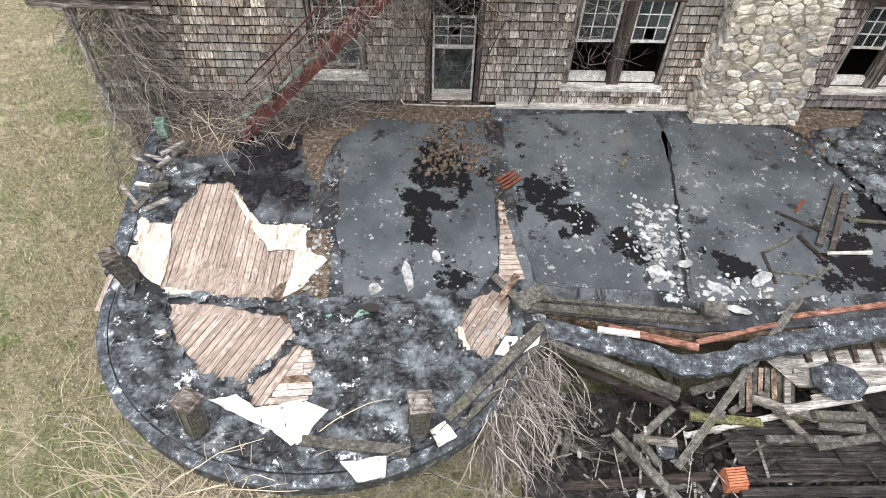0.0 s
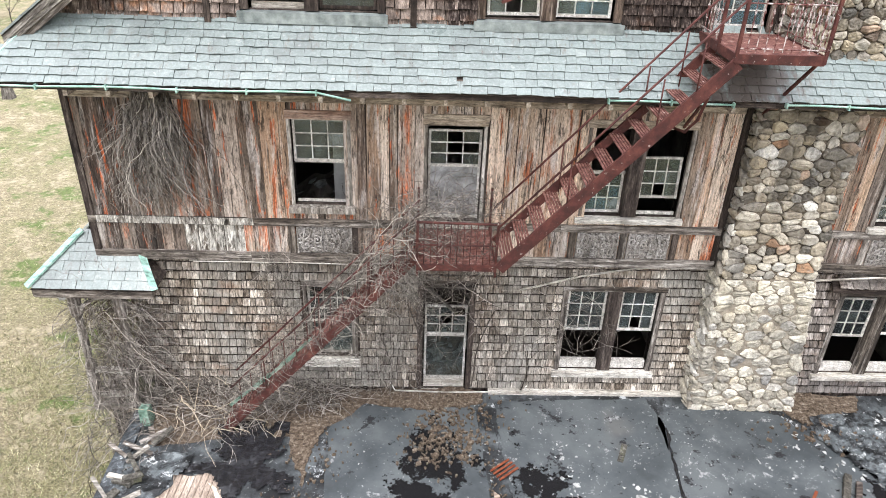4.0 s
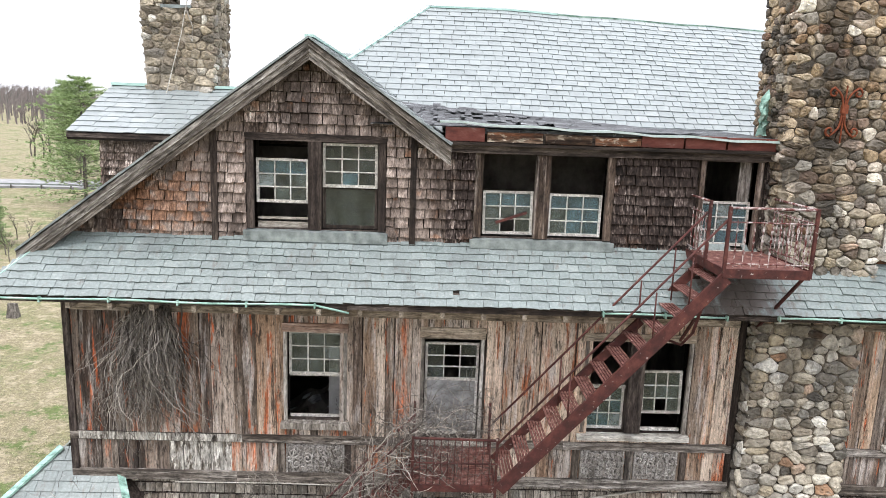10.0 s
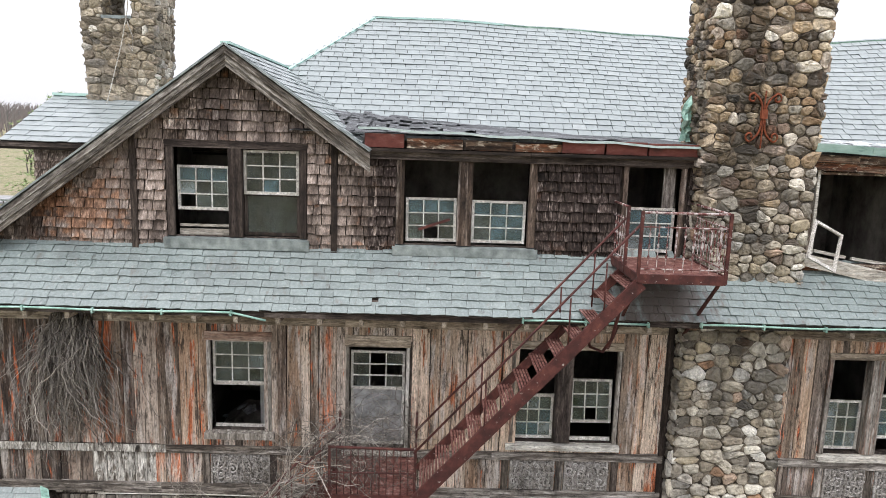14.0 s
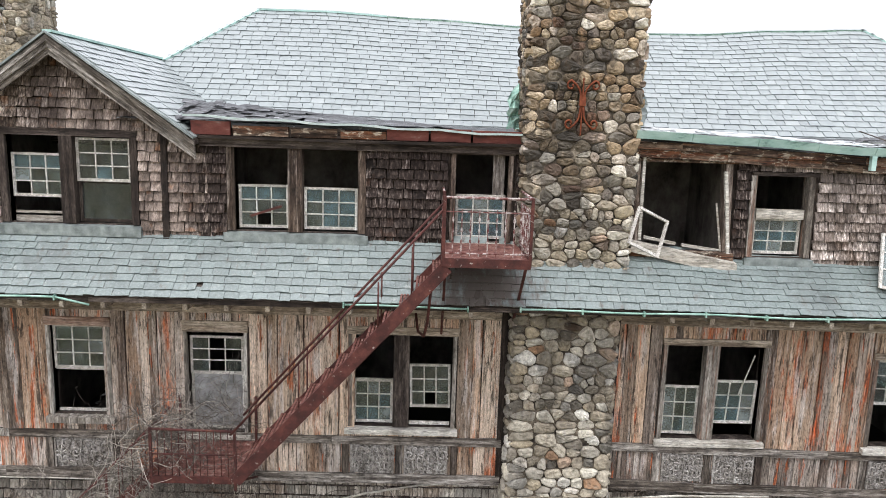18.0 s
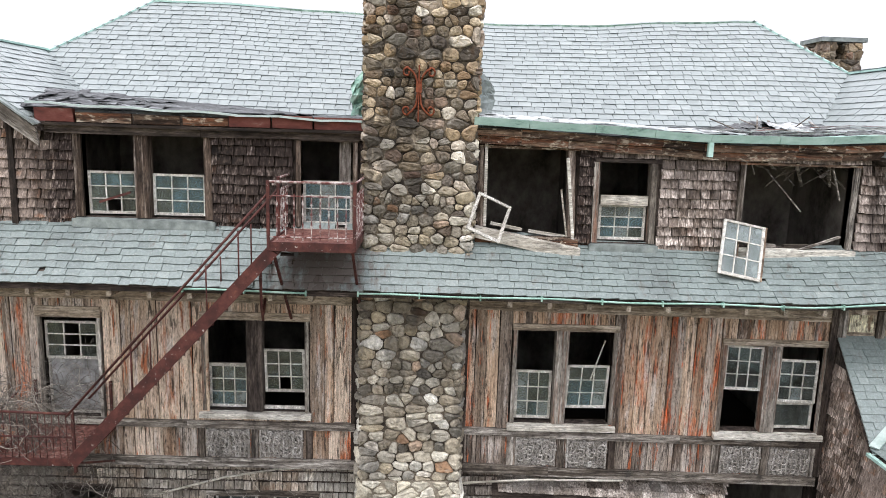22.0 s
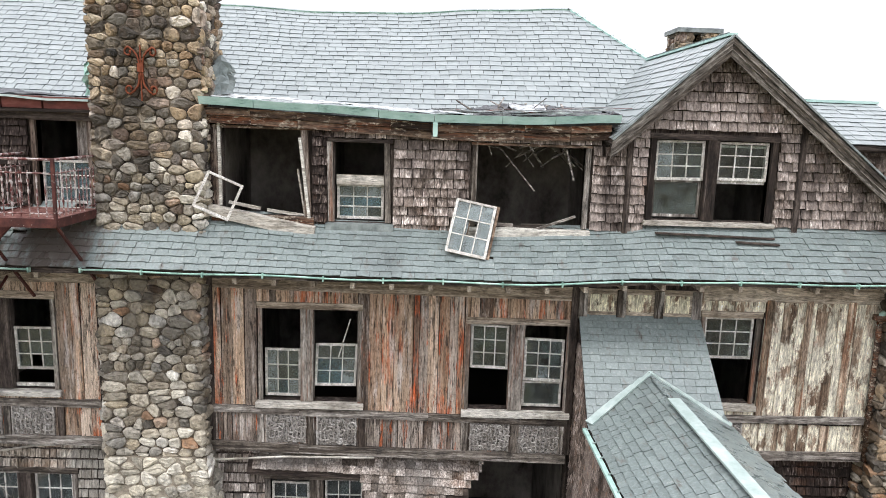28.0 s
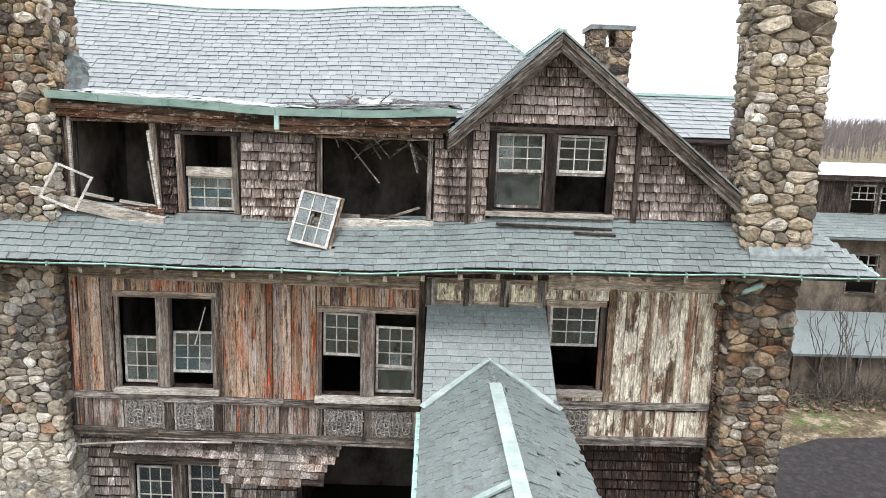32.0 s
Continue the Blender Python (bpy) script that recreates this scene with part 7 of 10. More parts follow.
for i in range(1, 12):
    x = -0.07 + 1.33 * i / 12
    rail([(x, 10.4, 6.9), (x, 10.4, 7.7)], 0.008, name="baluster")
for sx in (-0.07, 1.26):
    g = Geo()
    g.bar((sx, 10.42, 6.84), (sx, 11.8, 6.2), 0.035, 0.035)
    part("brace", g, M_IRON, fe)
# balcony
BX0, BX1, BY0, BY1, BZ = 4.46, 5.76, 10.22, 11.76, 10.6
g = Geo()
g.box(BX0, BX1, BY0, BY1, BZ - 0.02, BZ)
part("balcony_floor", g, M_IRON_T, fe, "rusty iron plate with worn paint")
g = Geo()
for a, b in (((BX0, BY0), (BX1, BY0)), ((BX0, BY0), (BX0, BY1)), ((BX1, BY0), (BX1, BY1))):
    g.bar((*a, BZ - 0.05), (*b, BZ - 0.05), 0.03, 0.14)
part("balcony_frame", g, M_IRON, fe)
corners = [(BX0, BY1), (BX0, BY0 + 0.72), (BX0, BY0), (BX1, BY0), (BX1, BY1)]
for x, y in corners[1:4]:
    g = Geo()
    g.bar((x, y, BZ - 0.1), (x, y, BZ + 0.95), 0.045, 0.045)
    part("post", g, M_IRON, fe)
for (a, b) in ((corners[0], corners[1]), (corners[2], corners[3]), (corners[3], corners[4])):
    for z, r in ((0.93, 0.022), (0.72, 0.012), (0.1, 0.012)):
        rail([(*a, BZ + z), (*b, BZ + z)], r, M_IRON_W)
    n = max(2, int(math.dist(a, b) / 0.125))
    for i in range(1, n):
        x, y = a[0] + (b[0] - a[0]) * i / n, a[1] + (b[1] - a[1]) * i / n
        g = Geo()
        g.tube([(x, y, BZ + 0.05), (x, y, BZ + 0.76)], 0.009, 4)
        for zz in (0.25, 0.42, 0.58):
            g.tube([(x, y, BZ + zz), (x, y, BZ + zz + 0.05)], 0.017, 5)
        part("baluster", g, M_IRON_W, fe)
for x, y0, z0, z1 in ((4.5, 10.3, 10.5, 9.0), (5.72, 10.3, 10.5, 9.15)):
    g = Geo()
    g.bar((x, y0, z0), (x, 11.72, z1), 0.04, 0.04)
    part("brace", g, M_IRON, fe)
g = Geo()
g.tube([(4.3, 10.35, 10.2), (4.25, 10.6, 9.5), (4.2, 10.9, 9.2), (4.1, 11.3, 9.15), (4.05, 11.7, 9.35)], 0.025, 6)
part("brace", g, M_IRON, fe)

# ---------------------------------------------------------------- terrace: a flat porch roof with torn felt
def arc(cx, cy, rx, ry, a0, a1, n):
    return [(cx + rx * math.cos(radians(a0 + (a1 - a0) * i / n)), cy + ry * math.sin(radians(a0 + (a1 - a0) * i / n))) for i in range(n + 1)]


EDGE = [(-5.75, 11.9), (-5.6, 8.6)] + arc(-1.75, 6.75, 3.72, 3.2, 168, 350, 44) + [(2.1, 6.55), (3.6, 6.35), (4.75, 6.2), (6.2, 6.3), (8.2, 6.45), (14.2, 6.6)]
OUT = EDGE + [(14.2, 11.95)]


def ragged(poly, amp, step=0.07, seed=0.0):
    """A polygon with a torn edge."""
    out = []
    for i in range(len(poly)):
        a, b = poly[i], poly[(i + 1) % len(poly)]
        n = max(1, int(math.dist(a, b) / step))
        for k in range(n):
            x, y = a[0] + (b[0] - a[0]) * k / n, a[1] + (b[1] - a[1]) * k / n
            q = noise.noise_vector(Vector((x * 2.1, y * 2.1, seed))) * amp + noise.noise_vector(Vector((x * 8, y * 8, seed + 5))) * amp * 0.4
            out.append((x + q.x, y + q.y))
    return out


def sheet(outer, holes, z, th):
    """A sheet with torn holes, th thick."""
    bm = bmesh.new()
    loops = []
    for lp in [outer] + holes:
        vs = [bm.verts.new((x, y, z)) for x, y in lp]
        loops.append([bm.edges.new((vs[i], vs[(i + 1) % len(vs)])) for i in range(len(vs))])
    bmesh.ops.triangle_fill(bm, use_beauty=True, use_dissolve=False, edges=[e for l in loops for e in l])
    bmesh.ops.recalc_face_normals(bm, faces=bm.faces)
    for f in bm.faces:
        if f.normal.z < 0:
            f.normal_flip()
    g = Geo()
    bm.verts.index_update()
    g.v = [tuple(v.co) for v in bm.verts]
    g.f = [tuple(v.index for v in f.verts) for f in bm.faces]
    n = len(g.v)
    rim = [e for e in bm.edges if len(e.link_faces) == 1]
    g.v += [(x, y, zz - th) for x, y, zz in g.v]
    for e in rim:
        a, b = e.verts[0].index, e.verts[1].index
        g.f.append((a, b, n + b, n + a))
    bm.free()
    return g


def lump(cx, cy, rx, ry, rot=0.0, n=14):
    c, s = math.cos(radians(rot)), math.sin(radians(rot))
    return [(cx + rx * math.cos(a) * c - ry * math.sin(a) * s, cy + rx * math.cos(a) * s + ry * math.sin(a) * c) for a in (2 * math.pi * i / n for i in range(n))]


g = Geo()
g.slab(OUT, DECK - 0.34, DECK - 0.045)
terrace = solid("terrace", g, M_PLANK_D, "flat porch roof terrace with torn felt and bare planks", "terrace", "structure")

PATCH_A = [(-3.8, 9.55), (-4.45, 9.45), (-4.75, 8.5), (-5.3, 8.4), (-5.2, 7.6), (-4.55, 7.0), (-3.5, 6.8), (-2.4, 6.72), (-2.1, 7.3), (-1.85, 7.6), (-2.2, 8.4), (-3.1, 8.45)]
PATCH_B = [(-4.4, 6.7), (-3.75, 6.72), (-3.15, 6.58), (-2.35, 6.45), (-2.1, 6.0), (-2.5, 5.6), (-2.85, 5.2), (-3.5, 5.35), (-4.0, 5.8)]
PATCH_C = [(0.6, 6.4), (0.78, 6.8), (1.15, 7.05), (1.45, 6.95), (1.45, 6.25), (1.05, 5.6), (0.65, 5.85)]
PATCH_D = [(-2.15, 5.85), (-1.8, 5.8), (-1.72, 4.95), (-2.15, 4.72), (-2.65, 4.8), (-2.8, 5.15)]
CRACK = [(1.4, 9.2), (1.52, 9.1), (1.6, 8.4), (1.76, 7.3), (1.3, 7.2), (1.4, 8.4)]
base_out = ragged(OUT, 0.03, 0.15)
base_holes = [ragged(p, 0.13, 0.06, i) for i, p in enumerate((PATCH_A, PATCH_B, PATCH_C, PATCH_D))] + [ragged(CRACK, 0.05, 0.06, 9)]
part("felt_base", sheet(base_out, base_holes, DECK, 0.05), M_FELT, terrace, "black roofing felt, weathered and flecked")


def blot(cx, cy, r, seed, stretch=1.0, rot=0.0, n=84):
    """A ragged blot: lobes and bays of several sizes."""
    out = []
    c, s = math.cos(radians(rot)), math.sin(radians(rot))
    for i in range(n):
        a = 2 * math.pi * i / n
        d = Vector((math.cos(a), math.sin(a), 0))
        q = 0.62 + 0.75 * noise.noise(d * 1.3 + Vector((0, 0, seed))) + 0.4 * noise.noise(d * 3.3 + Vector((0, 5, seed))) + 0.22 * noise.noise(d * 8 + Vector((9, 0, seed)))
        q = max(0.16, q) * r
        x, y = q * d.x * stretch, q * d.y
        out.append((cx + x * c - y * s, cy + x * s + y * c))
    return out


def inside(x, y, poly):
    hit = False
    for (x0, y0), (x1, y1) in zip(poly, poly[1:] + poly[:1]):
        if (y0 > y) != (y1 > y) and x < x0 + (y - y0) / (y1 - y0) * (x1 - x0):
            hit = not hit
    return hit


def rumpled(x0, x1, y0, y1, keep, amp, seed, z=DECK, step=0.055, along=(1.0, 1.0)):
    """Felt that has come loose and lies in folds, where keep(x, y)."""
    g, idx = Geo(), {}
    nx, ny = int((x1 - x0) / step), int((y1 - y0) / step)
    for i in range(nx + 1):
        for j in range(ny + 1):
            x, y = x0 + i * step, y0 + j * step
            q = Vector((x * 2.4 * along[0], y * 2.4 * along[1], seed))
            h = (1 - abs(noise.noise(q)) * 2.2) * amp * 0.6 + (1 - abs(noise.noise(q * 2.7)) * 2) * amp * 0.4
            idx[i, j] = len(g.v)
            w = noise.noise_vector(q * 1.9) * step * 0.5
            g.v.append((x + w.x, y + w.y, z + 0.012 + max(0.0, h)))
    for i in range(nx):
        for j in range(ny):
            if keep(x0 + (i + 0.5) * step, y0 + (j + 0.5) * step):
                g.f.append((idx[i, j], idx[i + 1, j], idx[i + 1, j + 1], idx[i, j + 1]))
    return g


for k, outl in enumerate((
        [(-1.75, 10.9), (-1.2, 11.35), (1.2, 11.5), (1.32, 9.5), (1.3, 7.6), (0.9, 6.9), (-0.4, 6.8), (-1.4, 6.9), (-1.65, 8.4)],
        [(1.62, 11.6), (4.9, 11.75), (5.05, 10.9), (4.75, 8.5), (4.55, 7.0), (1.95, 7.15), (1.7, 9.2)],
        [(5.0, 11.2), (5.9, 11.5), (7.6, 11.3), (8.0, 10.6), (9.6, 9.6), (9.9, 7.2), (4.75, 6.75), (4.85, 8.5)],
        [(9.9, 11.6), (14.0, 11.6), (14.0, 7.0), (10.2, 7.1)])):
    part("felt_sheet", sheet(ragged(outl, 0.06, 0.07, 20 + k), [], DECK + 0.012, 0.011), M_SHEET, terrace, "smooth grey roofing sheet with black torn spots")
bare = (PATCH_A, PATCH_B, PATCH_C, PATCH_D)


def low_deck(x, y):
    if y > 6.85 + 0.35 * noise.noise(Vector((x * 1.5, 0, 3))) and -5.0 < x < 1.4 or ((x + 1.75) / 3.45) ** 2 + ((y - 6.75) / 2.95) ** 2 > 1 and y < 7.2:
        return False
    return not any(inside(x + 0.12 * noise.noise(Vector((x * 5, y * 5, 1))), y + 0.12 * noise.noise(Vector((x * 5, y * 5, 7))), p) for p in bare)


part("rumpled_felt", rumpled(-5.2, 1.7, 3.8, 7.2, low_deck, 0.12, 1.0), M_CRUMPLE, terrace, "black and grey felt lying in loose folds")
black = blot(-3.1, 9.75, 1.35, 5.5, 1.15, -15)
part("rumpled_felt", rumpled(-4.8, -1.6, 8.4, 10.9, lambda x, y: inside(x, y, black) and not inside(x, y, PATCH_A), 0.06, 4.0, along=(1.8, 0.5)), M_TAR, terrace, "glossy black felt in narrow folds")
torn = [(8.2, 11.2), (9.9, 11.4), (10.2, 9.5), (10.0, 7.6), (9.2, 8.3), (8.7, 9.6), (8.1, 10.6)]
part("rumpled_felt", rumpled(7.9, 10.4, 7.4, 11.5, lambda x, y: inside(x + 0.2 * noise.noise(Vector((x * 3, y * 3, 1))), y, torn), 0.1, 9.0), M_CRUMPLE, terrace, "black torn felt in heavy folds")
part("rumpled_felt", rumpled(-5.5, -4.2, 7.9, 10.0, lambda x, y: not inside(x, y, PATCH_A) and x < -4.3 + 0.3 * noise.noise(Vector((x, y * 2, 2))), 0.06, 14.0), M_CRUMPLE, terrace, "black and grey felt lying in loose folds")
# torn plywood round the bare planks
PLY = ([(-5.38, 8.6), (-4.7, 8.42), (-4.55, 7.5), (-4.54, 7.05), (-5.0, 7.35), (-5.3, 7.7)],
       [(-3.78, 9.3), (-3.1, 8.5), (-2.2, 8.42), (-2.1, 7.9), (-1.78, 7.65), (-2.13, 7.05), (-2.45, 6.8), (-2.32, 7.85), (-2.85, 7.85), (-3.5, 8.75)],
       [(-4.5, 7.0), (-3.6, 6.9), (-3.6, 6.78), (-4.45, 6.85)], [(0.35, 6.0), (0.62, 6.3), (0.75, 5.8), (0.6, 5.5)])
for k, p in enumerate(PLY):
    part("plywood", sheet(ragged(p, 0.07, 0.04, 11.7 + 3.1 * k), [], DECK + 0.03, 0.012), M_PLY, terrace, "torn edge of pale plywood")


def plank_patch(poly, ang, mat, cap, z=DECK - 0.04):
    """Planks at an angle below a torn opening of the felt."""
    c, s = math.cos(radians(ang)), math.sin(radians(ang))
    us = [x * c + y * s for x, y in poly]
    vs = [-x * s + y * c for x, y in poly]
    v = min(vs) - 0.2
    while v < max(vs) + 0.2:
        w = 0.118
        a, b = min(us) - 0.3, max(us) + 0.3
        cut = ru(a, b)
        for p, q in ((a, cut), (cut, b)):
            if q - p < 0.1:
                continue
            m = (p + q) / 2
            k = Matrix.LocRotScale((m * c - (v + w / 2) * s, m * s + (v + w / 2) * c, z), Euler((0, 0, radians(ang))), (q - p - 0.006, w - 0.012, 0.022 + ru(0, 0.005)))
            piece("plank", cube_mesh(mat), k, terrace)
        v += w


M_PLANK_Y = wood_mat("bare_pine_planks", W_PALE, "y", fine=0.9, spread=0.4)
M_PLANK_A = wood_mat("bare_pine_planks_slant", W_PALE, 60, fine=0.9, spread=0.4)
M_PLANK_W = wood_mat("bleached_pine_planks", ((0.25, 0.21, 0.17), (0.45, 0.4, 0.35), (0.58, 0.54, 0.48), (0.7, 0.67, 0.62)), 4, fine=0.7, spread=0.4)
M_PLANK_X = wood_mat("bare_pine_planks_cross", W_PALE, 3, fine=0.9, spread=0.4)
plank_patch(PATCH_A, 88, M_PLANK_Y, 60)
plank_patch(PATCH_B, 62, M_PLANK_A, 60)
plank_patch(PATCH_C, 58, M_PLANK_A, 60)
plank_patch(PATCH_D, 4, M_PLANK_W, 60, DECK - 0.068)
plank_patch(CRACK, 3, M_PLANK_X, 60, DECK - 0.043)

# rim of the terrace
g = Geo()
inner = arc(-1.75, 6.75, 3.42, 2.9, 170, 335, 44)
outer = arc(-1.75, 6.75, 3.74, 3.22, 170, 335, 44)
middle = arc(-1.75, 6.75, 3.56, 3.04, 170, 335, 44)
for i in range(44):
    a, b, c, d = middle[i], middle[i + 1], outer[i + 1], outer[i]
    k = 0.012 * math.sin(i * 2.1)
    g.hexa([(*d, DECK - 0.3), (*c, DECK - 0.3), (*b, DECK - 0.3), (*a, DECK - 0.3), (*d, DECK + 0.0), (*c, DECK + 0.0), (*b, DECK + 0.03 + k), (*a, DECK + 0.03 + k)])
    a, b, c, d = inner[i], inner[i + 1], middle[i + 1], middle[i]
    c, d = (b[0] + (c[0] - b[0]) * 0.8, b[1] + (c[1] - b[1]) * 0.8), (a[0] + (d[0] - a[0]) * 0.8, a[1] + (d[1] - a[1]) * 0.8)
    g.hexa([(*d, DECK - 0.1), (*c, DECK - 0.1), (*b, DECK - 0.1), (*a, DECK - 0.1), (*d, DECK + 0.055), (*c, DECK + 0.055), (*b, DECK + 0.05), (*a, DECK + 0.05)])
g.hexa([(-5.78, 11.9, DECK - 0.3), (-5.62, 7.3, DECK - 0.3), (-5.3, 7.3, DECK - 0.3), (-5.5, 11.9, DECK - 0.3), (-5.78, 11.9, DECK + 0.03), (-5.62, 7.3, DECK + 0.03), (-5.3, 7.3, DECK + 0.07), (-5.5, 11.9, DECK + 0.07)])
solid("terrace_rim", g, M_SILVER, "curved terrace edge with flaking silver coating", "parapet", "structure")

# ---------------------------------------------------------------- far ground
def conifer(name, x, y, h, r, label):
    z0 = land(x, y) - 0.1
    ob = thing(name, (x, y, z0), label, "tree")
    g = Geo()
    g.tube([(x, y, z0), (x + 0.1, y, z0 + h * 0.5), (x, y, z0 + h)], h * 0.018, 7, 0.02)
    part("trunk", g, M_BARK, ob)
    g, b = Geo(), Geo()
    for i in range(190):
        f = (i / 190) ** 0.9
        zz = z0 + h * (0.06 + 0.93 * f)
        a = i * 2.4 + ru(-0.3, 0.3)
        ln = r * (1 - f) ** 0.5 * ru(0.5, 1.1) + 0.25
        tip = Vector((x + ln * math.cos(a), y + ln * math.sin(a), zz + ln * ru(-0.05, 0.35)))
        b.tube([(x, y, zz), tip], 0.03, 3, 0.008)
        for k in range(16):
            t = 0.2 + 0.85 * k / 16
            p = Vector((x, y, zz)).lerp(tip, t) + Vector((ru(-1, 1), ru(-1, 1), ru(-0.25, 0.3))) * 0.13 * ln
            s = ru(0.25, 0.6) * (0.5 + 0.03 * h)
            for q in range(9):
                d = Vector((ru(-1, 1) + 0.7 * math.cos(a), ru(-1, 1) + 0.7 * math.sin(a), ru(-0.2, 0.8))).normalized() * s
                e = d.orthogonal().normalized() * s * 0.07
                g.add([p - e, p + e, p + d, p + d * 0.5 + e.cross(d).normalized() * s * 0.06], [(0, 1, 2), (0, 3, 2), (1, 3, 2)])
    part("branchwork", b, M_BARK, ob, kind="stuff")
    part("crown", g, M_NEEDLE, ob, kind="stuff")


conifer("pine_tree", -42.2, 88, 15.4, 8.6, "broad green pine beside the field")
conifer("pine_tree", -37.5, 60, 6.0, 2.0, "small dark evergreen at the lawn's edge")
conifer("pine_tree", -60, 120, 15, 5.5, "green pine behind the road")
conifer("pine_tree", -33, 112, 17, 6, "green pine beyond the house")


def bare_tree(x, y, h, label="leafless grey tree in the field"):
    z0 = land(x, y) - 0.1
    ob = thing("bare_tree", (x, y, z0), label, "tree", "bare trees in the field")
    g = Geo()

    def grow(p, d, ln, r, k):
        q = p + d * ln
        g.tube([p, p.lerp(q, 0.5) + Vector((ru(-1, 1), ru(-1, 1), 0)) * ln * 0.05, q], r, 4, r * 0.6)
        if k:
            for _ in range(3 if k > 1 else 4):
                e = (d + Vector((ru(-1, 1), ru(-1, 1), ru(-0.2, 0.6))) * 0.75).normalized()
                grow(p.lerp(q, ru(0.55, 1)), e, ln * ru(0.5, 0.75), r * 0.55, k - 1)
    grow(Vector((x, y, z0)), Vector((0, 0, 1)), h * 0.4, h * 0.016, 4)
    part("trunk", g, M_BARK, ob)


for i in range(26):
    a = ru(0, 1)
    bare_tree(-44 - 40 * a + ru(-6, 8), 108 + 50 * a + ru(-4, 12), ru(8, 13))
for i in range(5):
    bare_tree(-34 + ru(-3, 3), 58 + ru(-4, 6), ru(2.2, 3.5), "low leafless shrub on the lawn")

# far woods: bare crowns without number
g = Geo()
for i in range(9000):
    a = radians(ru(20, 165))
    d = ru(320, 760)
    x, y = 5 + d * math.cos(a), 10 + d * math.sin(a)
    z, h = land(x, y), ru(8, 15)
    sx, sy = -math.sin(a), math.cos(a)
    w = 0.1 + 0.0006 * d
    g.add([(x - sx * w, y - sy * w, z - 1), (x + sx * w, y + sy * w, z - 1), (x, y, z + h)], [(0, 1, 2)])
    for k in range(6):
        t, b = ru(0.2, 0.75), ru(-0.32, 0.32) * h
        p, q = z + h * t, z + h * min(1.0, t + ru(0.2, 0.45))
        g.add([(x, y, p), (x + sx * w, y + sy * w, p + 0.3), (x + sx * b, y + sy * b, q)], [(0, 1, 2)])
solid("far_woods", g, M_FARWOOD, "far leafless woods on the hills", "woods", "stuff")

# road with its rail
g = Geo()
pts = [(-160, 92), (-90, 100), (-55, 104), (-20, 106), (60, 108)]
for (a, b), (c, d) in zip(pts, pts[1:]):
    g.hexa([(a, b - 4, -0.3), (c, d - 4, -0.3), (c, d + 5, -0.3), (a, b + 5, -0.3), (a, b - 4, 0.3), (c, d - 4, 0.3), (c, d + 5, 0.3), (a, b + 5, 0.3)])
solid("road", g, M_ROAD, "pale grey country road across the field", "road", "structure")
guard = thing("guard_rail", (-55, 100, 0), "pale metal guard rail along the road", "guard rail")
g = Geo()
for (a, b), (c, d) in zip(pts, pts[1:]):
    g.bar((a, b - 4.4, 0.65), (c, d - 4.4, 0.65), 0.08, 0.22)
part("rail", g, M_LEAD, guard)
for k in range(30):
    x = -90 + k * 4.0
    y = next(b + (d - b) * (x - a) / (c - a) for (a, b), (c, d) in zip(pts, pts[1:]) if a <= x <= c) - 4.3
    part("post", Geo().box(x - 0.08, x + 0.08, y, y + 0.12, -0.3, 0.72), M_OLD, guard)

# yard east of the house
g = Geo()
g.slab([(22.0, 6), (40, -4), (40, 26.5), (33.5, 26.2), (30.5, 25.9), (28.6, 24.9), (25, 24.5), (22.0, 24)], -0.2, 0.012)
solid("pavement", g, M_ASPHALT, "dark worn asphalt yard", "pavement", "structure")

# ---------------------------------------------------------------- entrance bay with its slate roof
g = Geo()
for x0, x1, y0, y1 in ((14.32, 14.5, 6.9, 11.83), (16.4, 16.56, 6.9, 12.0), (14.5, 16.4, 6.9, 7.1)):
    g.box(x0, x1, y0, y1, -0.2, 7.4)
bay = solid("wall_bay", g, M_DARK_V, "shingled side wall of the entrance bay", "wall", "structure")
g = Geo()
g.hexa([(14.32, 10.2, 7.2), (14.5, 10.2, 7.2), (14.5, 11.83, 7.2), (14.32, 11.83, 7.2), (14.32, 10.5, 7.4), (14.5, 10.5, 7.4), (14.5, 11.83, 8.8), (14.32, 11.83, 8.8)])
g.hexa([(16.4, 10.2, 7.2), (16.56, 10.2, 7.2), (16.56, 11.83, 7.2), (16.4, 11.83, 7.2), (16.4, 10.5, 7.4), (16.56, 10.5, 7.4), (16.56, 11.83, 8.8), (16.4, 11.83, 8.8)])
part("cheek", g, M_DARK_V, bay)
lay("shingle", bay, (14.315, 11.8, 0), (0, -1, 0), (0, 0, 1), lambda z: [(0, 4.8)] if z < 7.3 else ([(0, 1.3 - (z - 7.4) * 1.0)] if z < 8.5 else []), 36, 0.15, (0.1, 0.22), M_SHING3, 0.024, 0.07, 120, None, None, 1.35, 1.0, 0.0, 2.95)
# the upper slope against the wall
UA, UB = Vector((0, 10.38, 7.34)), Vector((0, 11.83, 8.92))
g = Geo()
g.hexa([(14.25, 10.38, 7.26), (16.62, 10.38, 7.26), (16.52, 11.83, 8.84), (14.3, 11.83, 8.84), (14.25, 10.38, 7.33), (16.62, 10.38, 7.33), (16.52, 11.83, 8.91), (14.3, 11.83, 8.91)])
roof_bay = solid("roof_bay", g, M_DARK, "slate roof of the entrance bay", "roof", "structure")
uv = (UB - UA)
lay("slate", roof_bay, UA, (1, 0, 0), uv, lambda y: [(14.25 + 0.02 * y, 16.62 - 0.05 * y)], 16, uv.length / 16, (0.17, 0.3), M_SLATE, 0.02, 0.02, 160)
